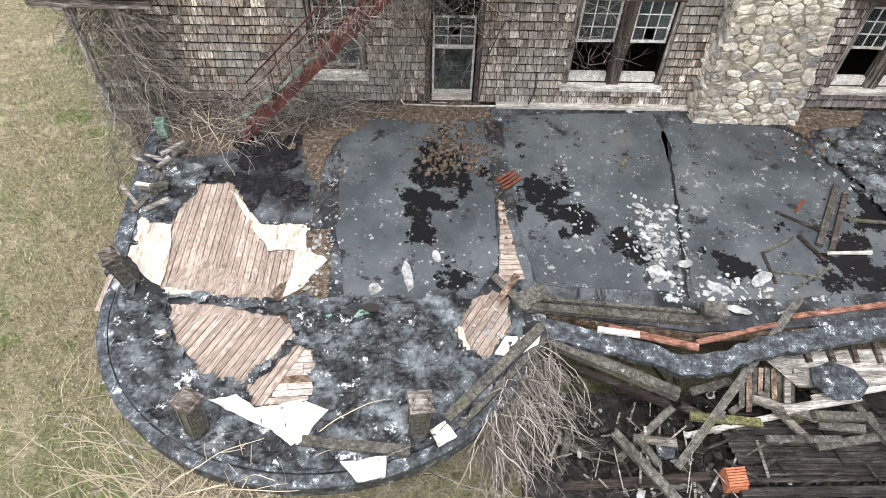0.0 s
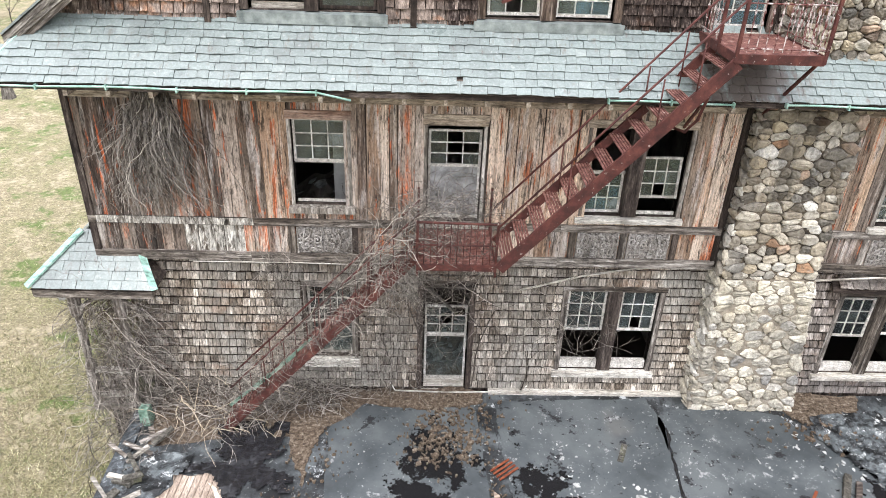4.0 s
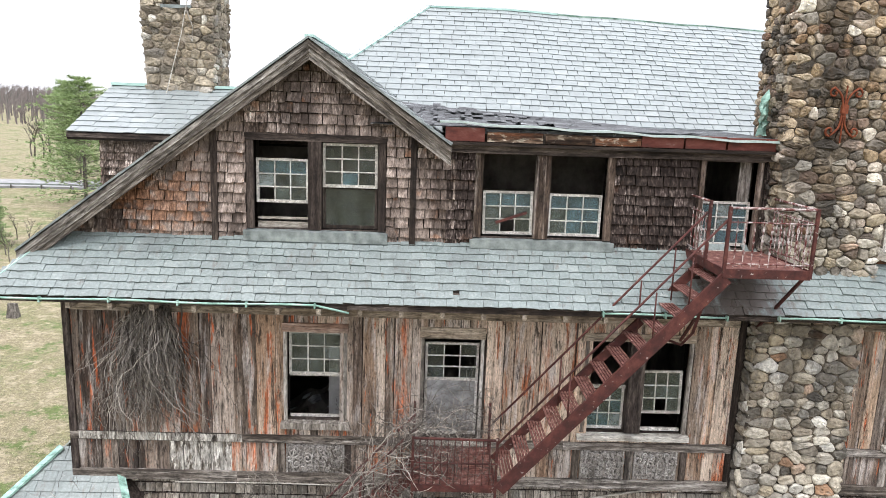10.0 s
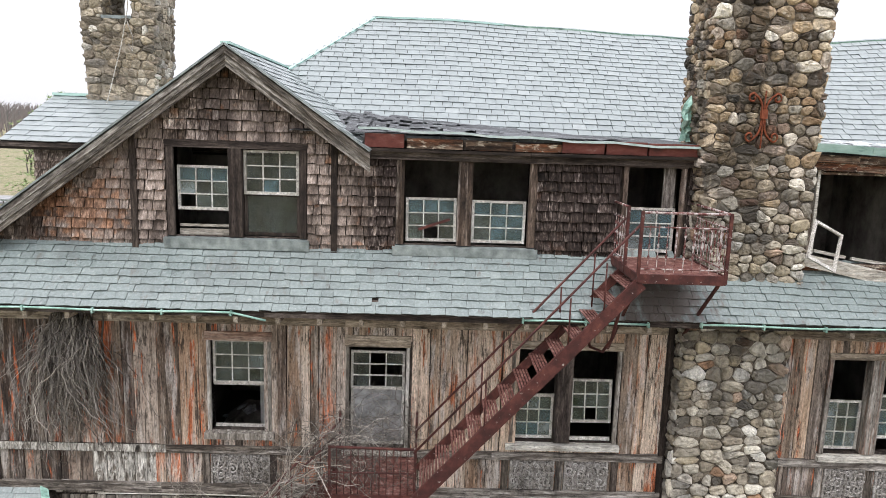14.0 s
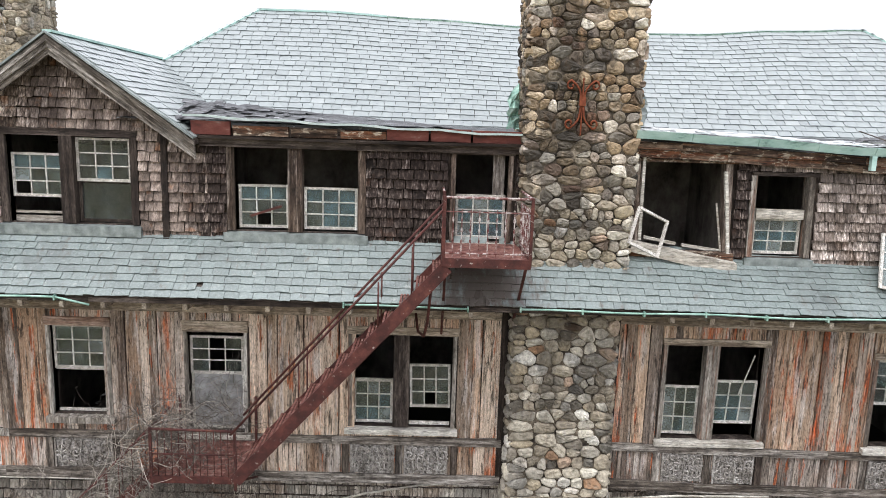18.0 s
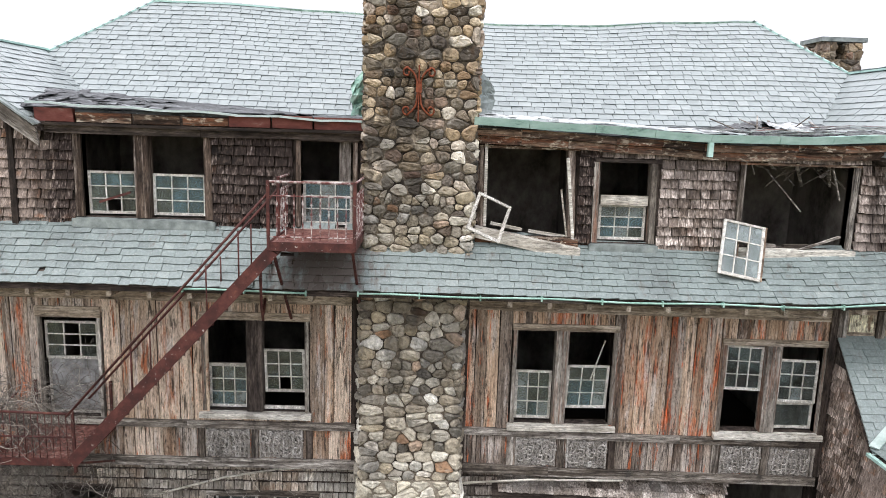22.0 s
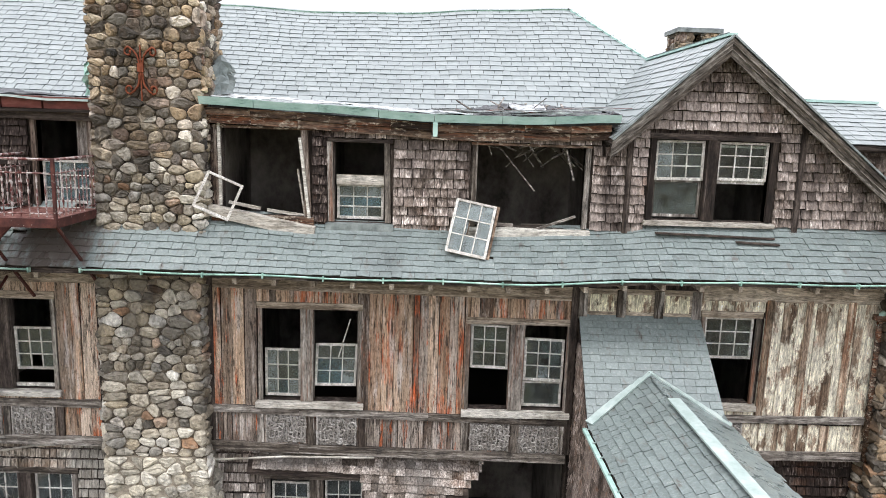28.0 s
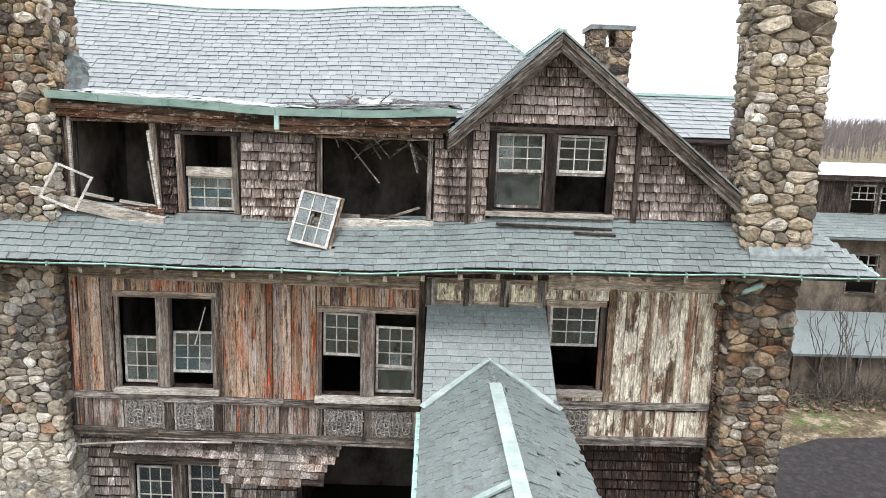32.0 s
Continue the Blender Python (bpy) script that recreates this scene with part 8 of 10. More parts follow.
# the low gable in front of it
BRX, BRZ, BLX, BRR, BEZ = 15.44, 8.02, 14.26, 16.66, 7.36
for xe, sx in ((BLX, -1), (BRR, 1)):
    g = Geo()
    p = [(xe, 5.4, BEZ), (BRX, 5.4, BRZ), (BRX, 11.15, BRZ), (xe, 10.4, BEZ)]
    if sx > 0:
        p = [p[1], p[0], p[3], p[2]]
    g.hexa([(a, b, c - 0.08) for a, b, c in p] + [(a, b, c) for a, b, c in p])
    part("slope", g, M_DARK, roof_bay)
    v = Vector((BRX - xe, 0, BRZ - BEZ))
    ln = v.length
    if sx < 0:
        lay("slate", roof_bay, (xe, 10.4, BEZ + 0.012), (0, -1, 0), v, lambda y: [(-0.72 * y / ln, 5.0)], 10, ln / 10, (0.14, 0.24), M_SLATE, 0.034, 0.03, 110, lambda a, b: a < 3.4, None, 1.5, 0.6)
    else:
        lay("slate", roof_bay, (xe, 5.4, BEZ + 0.012), (0, 1, 0), v, lambda y: [(0, 5.0 + 0.72 * y / ln)], 10, ln / 10, (0.14, 0.24), M_SLATE, 0.024, 0.08, 110, lambda a, b: a > 1.6, lambda a, b: (0.05 * rng.random(), 0, 0.02 * rng.random()), 1.5, 2.0, 0.01, follow=False)
for a, b, w, m in (((BLX, 10.36, BEZ + 0.1), (BRX, 11.1, BRZ + 0.11), 0.16, M_RIDGE), ((BRR, 10.4, BEZ + 0.1), (BRX, 11.1, BRZ + 0.11), 0.16, M_RIDGE),
                   ((BRX, 9.85, BRZ + 0.1), (BRX + 0.02, 5.4, BRZ + 0.1), 0.2, M_RIDGE), ((BRX, 6.72, BRZ + 0.1), (BLX + 0.1, 6.75, BEZ + 0.13), 0.12, M_RIDGE)):
    g = Geo()
    g.bar(a, b, w, 0.03)
    part("flashing", g, m, roof_bay, "pale metal flashing")
g = Geo()
g.bar((14.2, 10.4, 7.33), (14.2, 5.4, 7.33), 0.07, 0.05)
part("gutter", g, M_COPPER, roof_bay, "narrow green copper gutter")
g = Geo()
for i in range(9):
    g.bar((14.2, 10.3 - i * 0.5, 7.37), (14.34, 10.3 - i * 0.5, 7.39), 0.025, 0.015)
part("gutter_strap", g, M_RIDGE, roof_bay)
g = Geo()
g.add([(16.5, 10.5, 7.5), (16.72, 10.38, 7.38), (16.66, 10.6, 7.44), (16.56, 10.5, 7.62)], [(0, 1, 2), (0, 3, 1), (1, 3, 2), (0, 2, 3)])
part("bent_tin", g, M_LEAD, roof_bay)
# cream panels over the bay
g = Geo()
g.box(14.22, 16.5, Y2 - 0.015, Y2 + 0.02, 8.85, 9.42)
part("frieze_backing", g, M_FRIEZE, wall_middle)
for i in range(3):
    g = Geo()
    g.box(14.48 + i * 0.69, 14.92 + i * 0.69, Y2 - 0.035, Y2 - 0.016, 9.0, 9.32)
    part("frieze_panel", g, M_CREAMP, wall_middle, "peeling cream panel over the bay")
for x in (14.35, 15.05, 15.74, 16.43):
    g = Geo()
    g.box(x - 0.08, x + 0.08, Y2 - 0.06, Y2 - 0.016, 8.9, 9.4)
    part("frieze_stile", g, M_TRIM_V, wall_middle)
for x in (7.58, 14.2, 19.93, -6.05, 5.62):
    g = Geo()
    g.box(x - 0.06, x + 0.06, Y2 - 0.07, Y2 - 0.02, 6.2, 9.45)
    part("corner_board", g, M_DARK_V, wall_middle)
# downpipe at the east corner
dp = thing("downpipe", (19.78, 11.7, 6.3), "brown metal downpipe with an elbow under the eave", "downpipe")
g = Geo()
g.tube([(20.3, 11.2, 9.6), (19.9, 11.55, 9.3), (19.78, 11.68, 9.12), (19.78, 11.7, 8.9)], 0.05, 8)
part("elbow", g, M_COPPER, dp, smooth=True)
g = Geo()
g.tube([(19.78, 11.7, 9.05), (19.86, 11.7, 6.25)], 0.055, 8)
g.box(19.68, 19.88, 11.62, 11.78, 9.0, 9.1)
part("pipe", g, M_ROT, dp, smooth=True)

# ---------------------------------------------------------------- shingled hood above the first storey windows
g = Geo()
for x0, x1, y0 in ((8.2, 10.4, 11.8), (10.4, 12.4, 11.56)):
    za, zb = 5.38 + (y0 - 11.52) * 1.24 - 0.05, 5.93
    g.hexa([(x0, y0, za - 0.05), (x1, y0, za - 0.1), (x1, 12.0, zb - 0.15), (x0, 12.0, zb - 0.1), (x0, y0, za), (x1, y0, za - 0.06), (x1, 12.0, zb - 0.08), (x0, 12.0, zb)])
hood = solid("roof_hood", g, M_DARK, "ragged shingled hood, broken off at one end", "roof", "structure")
hv = Vector((0, 0.5, 0.62))


def hood_spans(y):
    k = int(y / 0.15)
    return [[(10.45, 12.0)], [(10.4, 12.3)], [(10.35, 12.45)], [(8.3, 12.6)], [(8.3, 12.65)], [(8.2, 12.7)]][min(k, 5)]


lay("shingle", hood, (0, 11.52, 5.38), (1, 0, 0), hv, hood_spans, 6, 0.15, (0.1, 0.2), M_SHING2, 0.04, 0.06, 110, None, lambda x, y: (0, 0, -0.03 * (x - 8.3)), 1.5, 2.5)
# pale pipes on the wall
for pts, nm, r in (([(1.97, 11.9, 5.5), (3.2, 11.9, 5.86), (4.2, 11.9, 6.05), (4.6, 11.9, 6.08)], "conduit", 0.022), ([(7.6, 11.75, 5.93), (8.9, 11.74, 6.03), (10.6, 11.74, 6.05)], "conduit", 0.022),
                   ([(-0.6, 11.9, 3.1), (-0.5, 11.86, 2.93), (0.6, 11.82, 2.93), (1.6, 11.85, 2.93), (2.25, 11.86, 2.95), (2.32, 11.88, 3.1)], "cable", 0.016),
                   ([(-4.3, 11.72, 6.12), (-2.5, 11.71, 6.14), (-1.0, 11.71, 6.12)], "cable", 0.012)):
    g = Geo()
    g.tube(pts, r, 6)
    solid(nm, g, M_SILL, "pale loose " + nm + " hanging along the wall", nm, smooth=True)

g = Geo()
g.bar((-3.7, 10.85, 3.36), (-2.85, 10.8, 4.2), 0.05, 0.05)
g.bar((-3.2, 10.75, 3.85), (-2.3, 10.72, 4.75), 0.045, 0.05)
g.bar((-2.6, 10.7, 4.5), (-2.0, 10.72, 5.1), 0.04, 0.04)
solid("fallen_gutter", g, M_COPPER_D, "fallen green copper gutter lying along the stairs", "gutter")
# what lies in the room behind the first window
g = Geo()
g.box(-1.75, -0.95, 13.0, 13.05, 6.22, 8.25)
rd = solid("room_door", g, M_WHITE, "white panelled room door standing ajar", "door")
for z0, z1 in ((6.4, 7.0), (7.15, 8.0)):
    part("panel", Geo().box(-1.62, -1.08, 12.98, 12.998, z0, z1), M_WHITE, rd)

# ---------------------------------------------------------------- loose sashes on the roof skirt
ls = thing("discarded_window", (0, 0, 0), "pair of loose window sashes leaning on the slates, one pane gone", "window sash")
sash(ls, -0.36, 0.36, 0.0, 0.98, 0.0, "mmmm.mmmm", name="sash")
sash(ls, -0.3, 0.42, 0.02, 1.0, 0.06, "mmmm.mmmm", name="sash", mat=M_PLANK_D)
bl, br, tl = Vector((11.79, 11.27, 10.13)), Vector((12.48, 11.22, 10.0)), Vector((12.04, 11.66, 10.98))
ux = (br - bl).normalized()
uz = ((tl - bl) - ux * (tl - bl).dot(ux)).normalized()
uy = uz.cross(ux)
m = Matrix.Identity(4)
for i in range(3):
    m[i][0], m[i][1], m[i][2], m[i][3] = ux[i], uy[i], uz[i], ((bl + br) / 2)[i]
ls.matrix_basis = m
lf = thing("discarded_window", (0, 0, 0), "empty white window frame hanging out of the opening", "window frame")
sash(lf, 0, 0.64, 0, 0.68, 0, "", name="frame")
bl, br, tl = Vector((7.5, 11.22, 10.77)), Vector((8.08, 11.36, 10.5)), Vector((7.63, 11.45, 11.37))
ux = (br - bl).normalized()
uz = ((tl - bl) - ux * (tl - bl).dot(ux)).normalized()
uy = uz.cross(ux)
m = Matrix.Identity(4)
for i in range(3):
    m[i][0], m[i][1], m[i][2], m[i][3] = ux[i], uy[i], uz[i], bl[i]
lf.matrix_basis = m
g = Geo()
g.bar((15.5, 11.62, 10.5), (17.6, 11.6, 10.46), 0.1, 0.03)
g.bar((16.9, 11.5, 10.4), (17.65, 11.48, 10.37), 0.08, 0.03)
solid("fallen_board", g, M_DARK, "dark board lying on the slates below the gable window", "board")

# ---------------------------------------------------------------- west porch
po = thing("porch", (-6.3, 11.6, 0), "small overgrown porch with a slate hip roof and carved rail", "porch")
pf, pb = Vector((0, 11.3, 5.72)), Vector((0, 12.1, 6.48))
g = Geo()
g.add([(-7.25, 11.3, 5.68), (-4.95, 11.3, 5.7), (-5.5, 12.1, 6.44), (-6.45, 12.1, 6.44), (-7.25, 15, 5.68), (-6.45, 15, 6.44), (-4.95, 12.0, 5.7)],
      [(0, 1, 2, 3), (0, 3, 5, 4), (1, 6, 2), (0, 4, 6, 1), (3, 2, 5), (2, 6, 4, 5)])
part("roof", g, M_DARK, po)
pv = pb - pf
lay("slate", po, pf + Vector((0, -0.02, 0.0)), (1, 0, 0), pv, lambda y: [(-7.25 + 0.75 * y / pv.length, -4.95 - 0.55 * y / pv.length)], 6, pv.length / 6, (0.22, 0.34), M_SLATE, 0.026, 0.02, 60)
lay("slate", po, (-7.25, 15, 5.7), (0, -1, 0), (0.8, 0, 0.76), lambda y: [(0, 3.7 - 0.75 * y)], 6, 0.18, (0.22, 0.34), M_SLATE, 0.026, 0.02, 20)
g = Geo()
g.bar((-7.28, 11.28, 5.77), (-6.45, 12.1, 6.55), 0.16, 0.04)
part("hip_cap", g, M_COPPER_S, po, "green copper hip capping")
g = Geo()
g.bar((-4.94, 11.28, 5.74), (-5.45, 12.05, 6.48), 0.12, 0.03)
part("hip_cap", g, M_COPPER_S, po, "pale metal hip capping")
g = Geo()
for a, b in (((-7.2, 11.34), (-5.0, 11.34)), ((-7.2, 11.34), (-7.2, 15))):
    g.bar((*a, 5.6), (*b, 5.6), 0.08, 0.16)
part("plate", g, M_TRIM, po)
g = Geo()
g.box(-6.7, -5.72, 11.4, 15, 2.7, 2.86)
part("floor", g, M_TRIM, po)
# dark box added in place of the shade under the porch floor
g = Geo()
g.box(-6.45, -5.7, 11.6, 15, 0, 2.7)
part("base", g, M_SOAKSHADE, po)
for x, y in ((-6.6, 11.5), (-6.6, 14.5), (-5.75, 11.5)):
    g = Geo()
    g.box(x - 0.08, x + 0.08, y - 0.08, y + 0.08, 2.7, 3.75)
    prof = [(0.12, 3.75), (0.1, 3.85), (0.07, 3.95), (0.09, 4.4), (0.07, 4.95), (0.12, 5.05), (0.12, 5.55)]
    k = len(g.v)
    for r, z in prof:
        g.v += [(x + r * math.cos(a), y + r * math.sin(a), z) for a in (math.pi * 2 * i / 8 for i in range(8))]
    for i in range(len(prof) - 1):
        g.f += [(k + i * 8 + j, k + i * 8 + (j + 1) % 8, k + (i + 1) * 8 + (j + 1) % 8, k + (i + 1) * 8 + j) for j in range(8)]
    part("post", g, M_TRIM_V, po)
for sx, x in ((1, -6.55), (-1, -5.35)):
    g = Geo()
    g.tube([(x, 11.45, 4.95), (x + sx * 0.12, 11.45, 5.25), (x + sx * 0.35, 11.45, 5.42), (x + sx * 0.7, 11.45, 5.48)], 0.045, 5)
    part("bracket", g, M_TRIM, po)
for z in (3.0, 3.62):
    g = Geo()
    g.box(-6.6, -5.6, 11.44, 11.56, z, z + 0.09)
    part("rail", g, M_SILL, po)
for i in range(9):
    x = -6.5 + i * 0.1
    g = Geo()
    g.tube([(x, 11.5, 3.05), (x, 11.5, 3.25), (x, 11.5, 3.35), (x, 11.5, 3.64)], 0.026, 5, 0.02)
    part("baluster", g, M_TRIM_V, po)

# ---------------------------------------------------------------- dead vines
def strand(g, p, d, n, step, wob, pull, r, fork=0.12):
    p, d = Vector(p), Vector(d).normalized()
    pts = [p.copy()]
    for i in range(n):
        d = (d + Vector((ru(-1, 1), ru(-1, 1) * 0.6, ru(-1, 1))) * wob + Vector(pull)).normalized()
        p = p + d * step
        p.z = max(p.z, 0.05)
        pts.append(p.copy())
        if fork and rng.random() < fork:
            strand(g, p, d + Vector((ru(-1, 1), ru(-0.6, 0.6), ru(-1, 1))) * 0.8, max(3, n // 3), step * 0.8, wob, pull, r * 0.6, 0)
    g.tube(pts, r, 3, r * 0.45)


def vine(label, fill, mat=None, thick=()):
    ob = thing("dead_vine", (0, 0, 0), label, "vine")
    g = Geo()
    fill(g)
    part("twig_tangle", g, mat or M_VINE, ob, kind="stuff")
    for p, d, n in thick:
        g = Geo()
        strand(g, p, d, n, 0.14, 0.16, (0, 0.02, 0), 0.02, 0)
        part("stem", g, M_BARK, ob)
    return ob


def v_eave(g):
    for i in range(560):
        x = rng.gauss(-4.62, 0.2)
        strand(g, (x, 11.55 + ru(-0.1, 0.2), 9.62 - abs(x + 4.6) * 0.8 - ru(0, 0.5)), (rng.gauss(-0.05, 0.45), ru(-0.4, 0), -1), int(ru(8, 24)), 0.11, 0.55, (0, 0.04, -0.24), ru(0.003, 0.01))
    for i in range(7):
        strand(g, (-4.4 + ru(-0.3, 0.3), 11.72, 9.6), (ru(-0.3, 0.2), 0, -1), 26, 0.13, 0.2, (0, 0.05, -0.25), 0.018)


def v_stairs(g):
    for i in range(760):
        x = ru(-3.9, 0.1)
        z = 3.0 + max(0, (x + 3.8)) * 1.05 + rng.gauss(0, 0.5)
        if -2.5 < x < -1.2 and i % 4:
            continue
        strand(g, (x, ru(10.6, 11.9), max(3, z)), (rng.gauss(0.2, 0.8), ru(-0.4, 0.4), rng.gauss(0, 1)), int(ru(5, 15)), 0.085, 0.55, (0, 0.02, -0.08), ru(0.0025, 0.006))
    for i in range(760):
        x, z = ru(-3.0, 0.1), ru(3.0, 6.0)
        if -2.6 < x < -1.1 and z > 3.5 and i % 5:
            continue
        strand(g, (x, ru(11.6, 11.9), z), (rng.gauss(0, 0.6), ru(-0.2, 0), rng.gauss(-0.3, 1)), int(ru(5, 14)), 0.08, 0.55, (0, 0.02, -0.05), ru(0.0025, 0.0055))
    for i in range(260):
        x = ru(-3.7, 0.0)
        strand(g, (x, ru(10.45, 10.62), 2.95 + (x + 3.78) * 1.08 + ru(-0.2, 0.9)), (rng.gauss(0.4, 0.7), ru(-0.3, 0.3), rng.gauss(0.1, 0.8)), int(ru(4, 10)), 0.09, 0.5, (0, 0, -0.08), ru(0.003, 0.007))
    for i in range(60):
        x = ru(-3.6, -0.1)
        strand(g, (x, 10.62, 3.95 + (x + 3.6) * 1.07), (0.65, ru(-0.2, 0.2), 0.75), int(ru(6, 14)), 0.11, 0.28, (0, 0, -0.03), ru(0.004, 0.009))


def v_landing(g):
    for i in range(150):
        strand(g, (ru(-0.5, 0.7), ru(10.35, 11.7), ru(6.9, 7.7)), (rng.gauss(0, 1), ru(-0.6, 0.4), rng.gauss(0.1, 0.8)), int(ru(5, 13)), 0.1, 0.5, (0, 0.02, -0.06), ru(0.003, 0.009))
    for i in range(70):
        strand(g, (ru(-0.1, 1.2), ru(11.65, 11.8), ru(7.1, 8.0)), (rng.gauss(0, 1), ru(-0.3, 0), rng.gauss(0.6, 0.6)), int(ru(5, 10)), 0.09, 0.5, (0, 0.02, -0.04), ru(0.003, 0.007))
    for i in range(60):
        strand(g, (ru(0.0, 1.3), ru(11.7, 11.9), ru(4.6, 6.6)), (rng.gauss(0, 1), ru(-0.3, 0), rng.gauss(-0.6, 0.6)), int(ru(5, 12)), 0.1, 0.45, (0, 0.02, -0.06), ru(0.004, 0.009))


def v_window(g):
    for i in range(110):
        strand(g, (ru(1.3, 3.9), ru(11.8, 11.92), ru(4.0, 6.0)), (rng.gauss(0, 1), ru(-0.2, 0), rng.gauss(0, 0.7)), int(ru(6, 14)), 0.1, 0.45, (0, 0.02, -0.02), ru(0.003, 0.007))
    for i in range(55):
        strand(g, (ru(-3.2, -2.4), ru(11.6, 11.8), ru(5.7, 6.5)), (rng.gauss(0, 0.4), ru(-0.2, 0), -0.6), int(ru(4, 8)), 0.1, 0.4, (0, 0.02, -0.05), ru(0.003, 0.006))


def v_porch(g):
    for i in range(750):
        a = ru(0, 1)
        strand(g, (ru(-6.6, -5.3), ru(11.3, 11.6), ru(2.0, 5.4)), (rng.gauss(0, 0.7), ru(-0.4, 0.2), rng.gauss(-0.3, 0.9)), int(ru(6, 14)), 0.11, 0.45, (0, 0.02, -0.06), ru(0.003, 0.008))
    for i in range(90):
        strand(g, (ru(-6.8, -5.7), ru(10.6, 11.5), ru(1.0, 3.0)), (rng.gauss(-0.2, 0.6), ru(-0.4, 0.2), -0.5), int(ru(6, 14)), 0.12, 0.4, (0, 0, -0.12), ru(0.004, 0.01))


def v_floor(g):
    for i in range(1000):
        x = ru(-5.6, -1.6)
        y = 11.9 - abs(rng.gauss(0, 0.75)) * (0.9 if x < -3.2 else 0.45)
        strand(g, (x, y, DECK + ru(0.02, 0.28)), (rng.gauss(0, 1), rng.gauss(0, 1), ru(-0.1, 0.3)), int(ru(4, 11)), 0.12, 0.4, (0, 0, -0.05), ru(0.003, 0.009), 0.05)


def v_twigs(g):
    for i in range(360):
        a = ru(0, 1)
        x, y = 0.9 + 1.1 * a + ru(-0.25, 0.25), 4.2 + 1.6 * a + ru(-0.3, 0.3)
        strand(g, (x, y, 2.9 + ru(-0.1, 0.2)), (rng.gauss(0.3, 0.6), rng.gauss(-0.5, 0.5), rng.gauss(-0.6, 0.5)), int(ru(6, 16)), 0.12, 0.35, (0.02, -0.03, -0.14), ru(0.004, 0.01))


def v_bramble(g):
    for i in range(120):
        strand(g, (ru(-4.9, -2.2), ru(2.9, 4.0), ru(1.2, 2.4)), (rng.gauss(-0.1, 0.6), rng.gauss(0.3, 0.6), 1), int(ru(10, 24)), 0.11, 0.16, (rng.gauss(0, 0.05), 0.02, -0.075), ru(0.008, 0.014), 0.1)
    for i in range(22):
        strand(g, (ru(-6.2, -5.4), ru(4.5, 7.5), ru(0.6, 2.0)), (rng.gauss(0.1, 0.5), rng.gauss(0, 0.6), 1), int(ru(8, 16)), 0.11, 0.2, (0, 0, -0.09), ru(0.005, 0.01), 0.1)
    for i in range(26):
        strand(g, (-4.6 + ru(-0.6, 1.2), 11.2 + ru(-0.6, 0.5), DECK + 0.1), (rng.gauss(0.2, 0.8), rng.gauss(-0.4, 0.6), 0.5), int(ru(8, 18)), 0.1, 0.22, (0, 0, -0.07), ru(0.006, 0.011), 0.1)


vine("thick mat of dead vines hanging from the eave", v_eave, None, [((-4.5, 11.7, 9.6), (0, 0, -1), 24), ((-4.3, 11.72, 9.6), (0.1, 0, -1), 20), ((-4.8, 11.7, 9.6), (-0.2, 0, -1), 22)])
vine("dead vines tangled round the lower flight of stairs", v_stairs, None, [((-3.0, 11.8, 2.9), (0.3, 0, 1), 20), ((-0.6, 11.85, 2.9), (0.1, 0, 1), 24)])
vine("dead vines on the landing of the fire escape", v_landing, None, [((0.02, 11.7, 4.0), (0, 0, 1), 24), ((1.1, 11.7, 3.2), (0, 0, 1), 30)])
vine("thin dead creepers on the shingles by the window", v_window, None, [((2.2, 11.9, 2.95), (0.15, 0, 1), 18)])
vine("dead vines choking the little porch", v_porch, None, [((-6.4, 11.35, 1.0), (0.05, 0, 1), 26), ((-5.9, 11.3, 1.6), (0.1, 0, 1), 24)])
vine("fallen heap of dead vines along the wall foot", v_floor, None, [((-5.0, 11.3, 2.95), (1, -0.1, 0.05), 12), ((-4.6, 10.8, 2.95), (1, 0.2, 0.05), 12)])
vine("reddish dead twigs hanging over the terrace edge", v_twigs, None, [((1.6, 4.9, 0.2), (0.05, 0, 1), 18), ((1.9, 5.3, 0.2), (0, -0.05, 1), 18)])
vine("pale bare brambles reaching over the terrace rim", v_bramble, M_VINE_L, [((-3.6, 3.3, 0.2), (0.05, 0.05, 1), 16)])

# ---------------------------------------------------------------- things on the terrace
def lantern_post(x, y, rot, tilt, label, h=0.72):
    """Panelled newel post with a cap."""
    ob = thing("newel_post", (0, 0, 0), label, "post", "newel posts of the lost balustrade")
    g = Geo()
    g.box(-0.13, 0.13, -0.13, 0.13, 0, h)
    part("shaft", g, M_OLD, ob)
    for a in range(4):
        g = Geo()
        g.box(-0.1, -0.065, -0.152, -0.131, 0.08, h - 0.06)
        g.box(0.065, 0.1, -0.152, -0.131, 0.08, h - 0.06)
        g.box(-0.065, 0.065, -0.152, -0.131, h - 0.12, h - 0.06)
        g.box(-0.065, 0.065, -0.152, -0.131, 0.08, 0.14)
        c, s = math.cos(a * math.pi / 2), math.sin(a * math.pi / 2)
        g.v = [(p[0] * c - p[1] * s, p[0] * s + p[1] * c, p[2]) for p in g.v]
        part("panel_frame", g, M_OLD, ob)
    g = Geo()
    g.box(-0.17, 0.17, -0.17, 0.17, h, h + 0.05)
    g.hexa([(-0.14, -0.14, h + 0.05), (0.14, -0.14, h + 0.05), (0.14, 0.14, h + 0.05), (-0.14, 0.14, h + 0.05), (-0.08, -0.08, h + 0.13), (0.08, -0.08, h + 0.13), (0.08, 0.08, h + 0.13), (-0.08, 0.08, h + 0.13)])
    part("cap", g, M_TRIM, ob, "bleached wooden cap")
    ob.matrix_basis = pose(x, y, DECK, tilt[0], tilt[1], rot)
    return ob


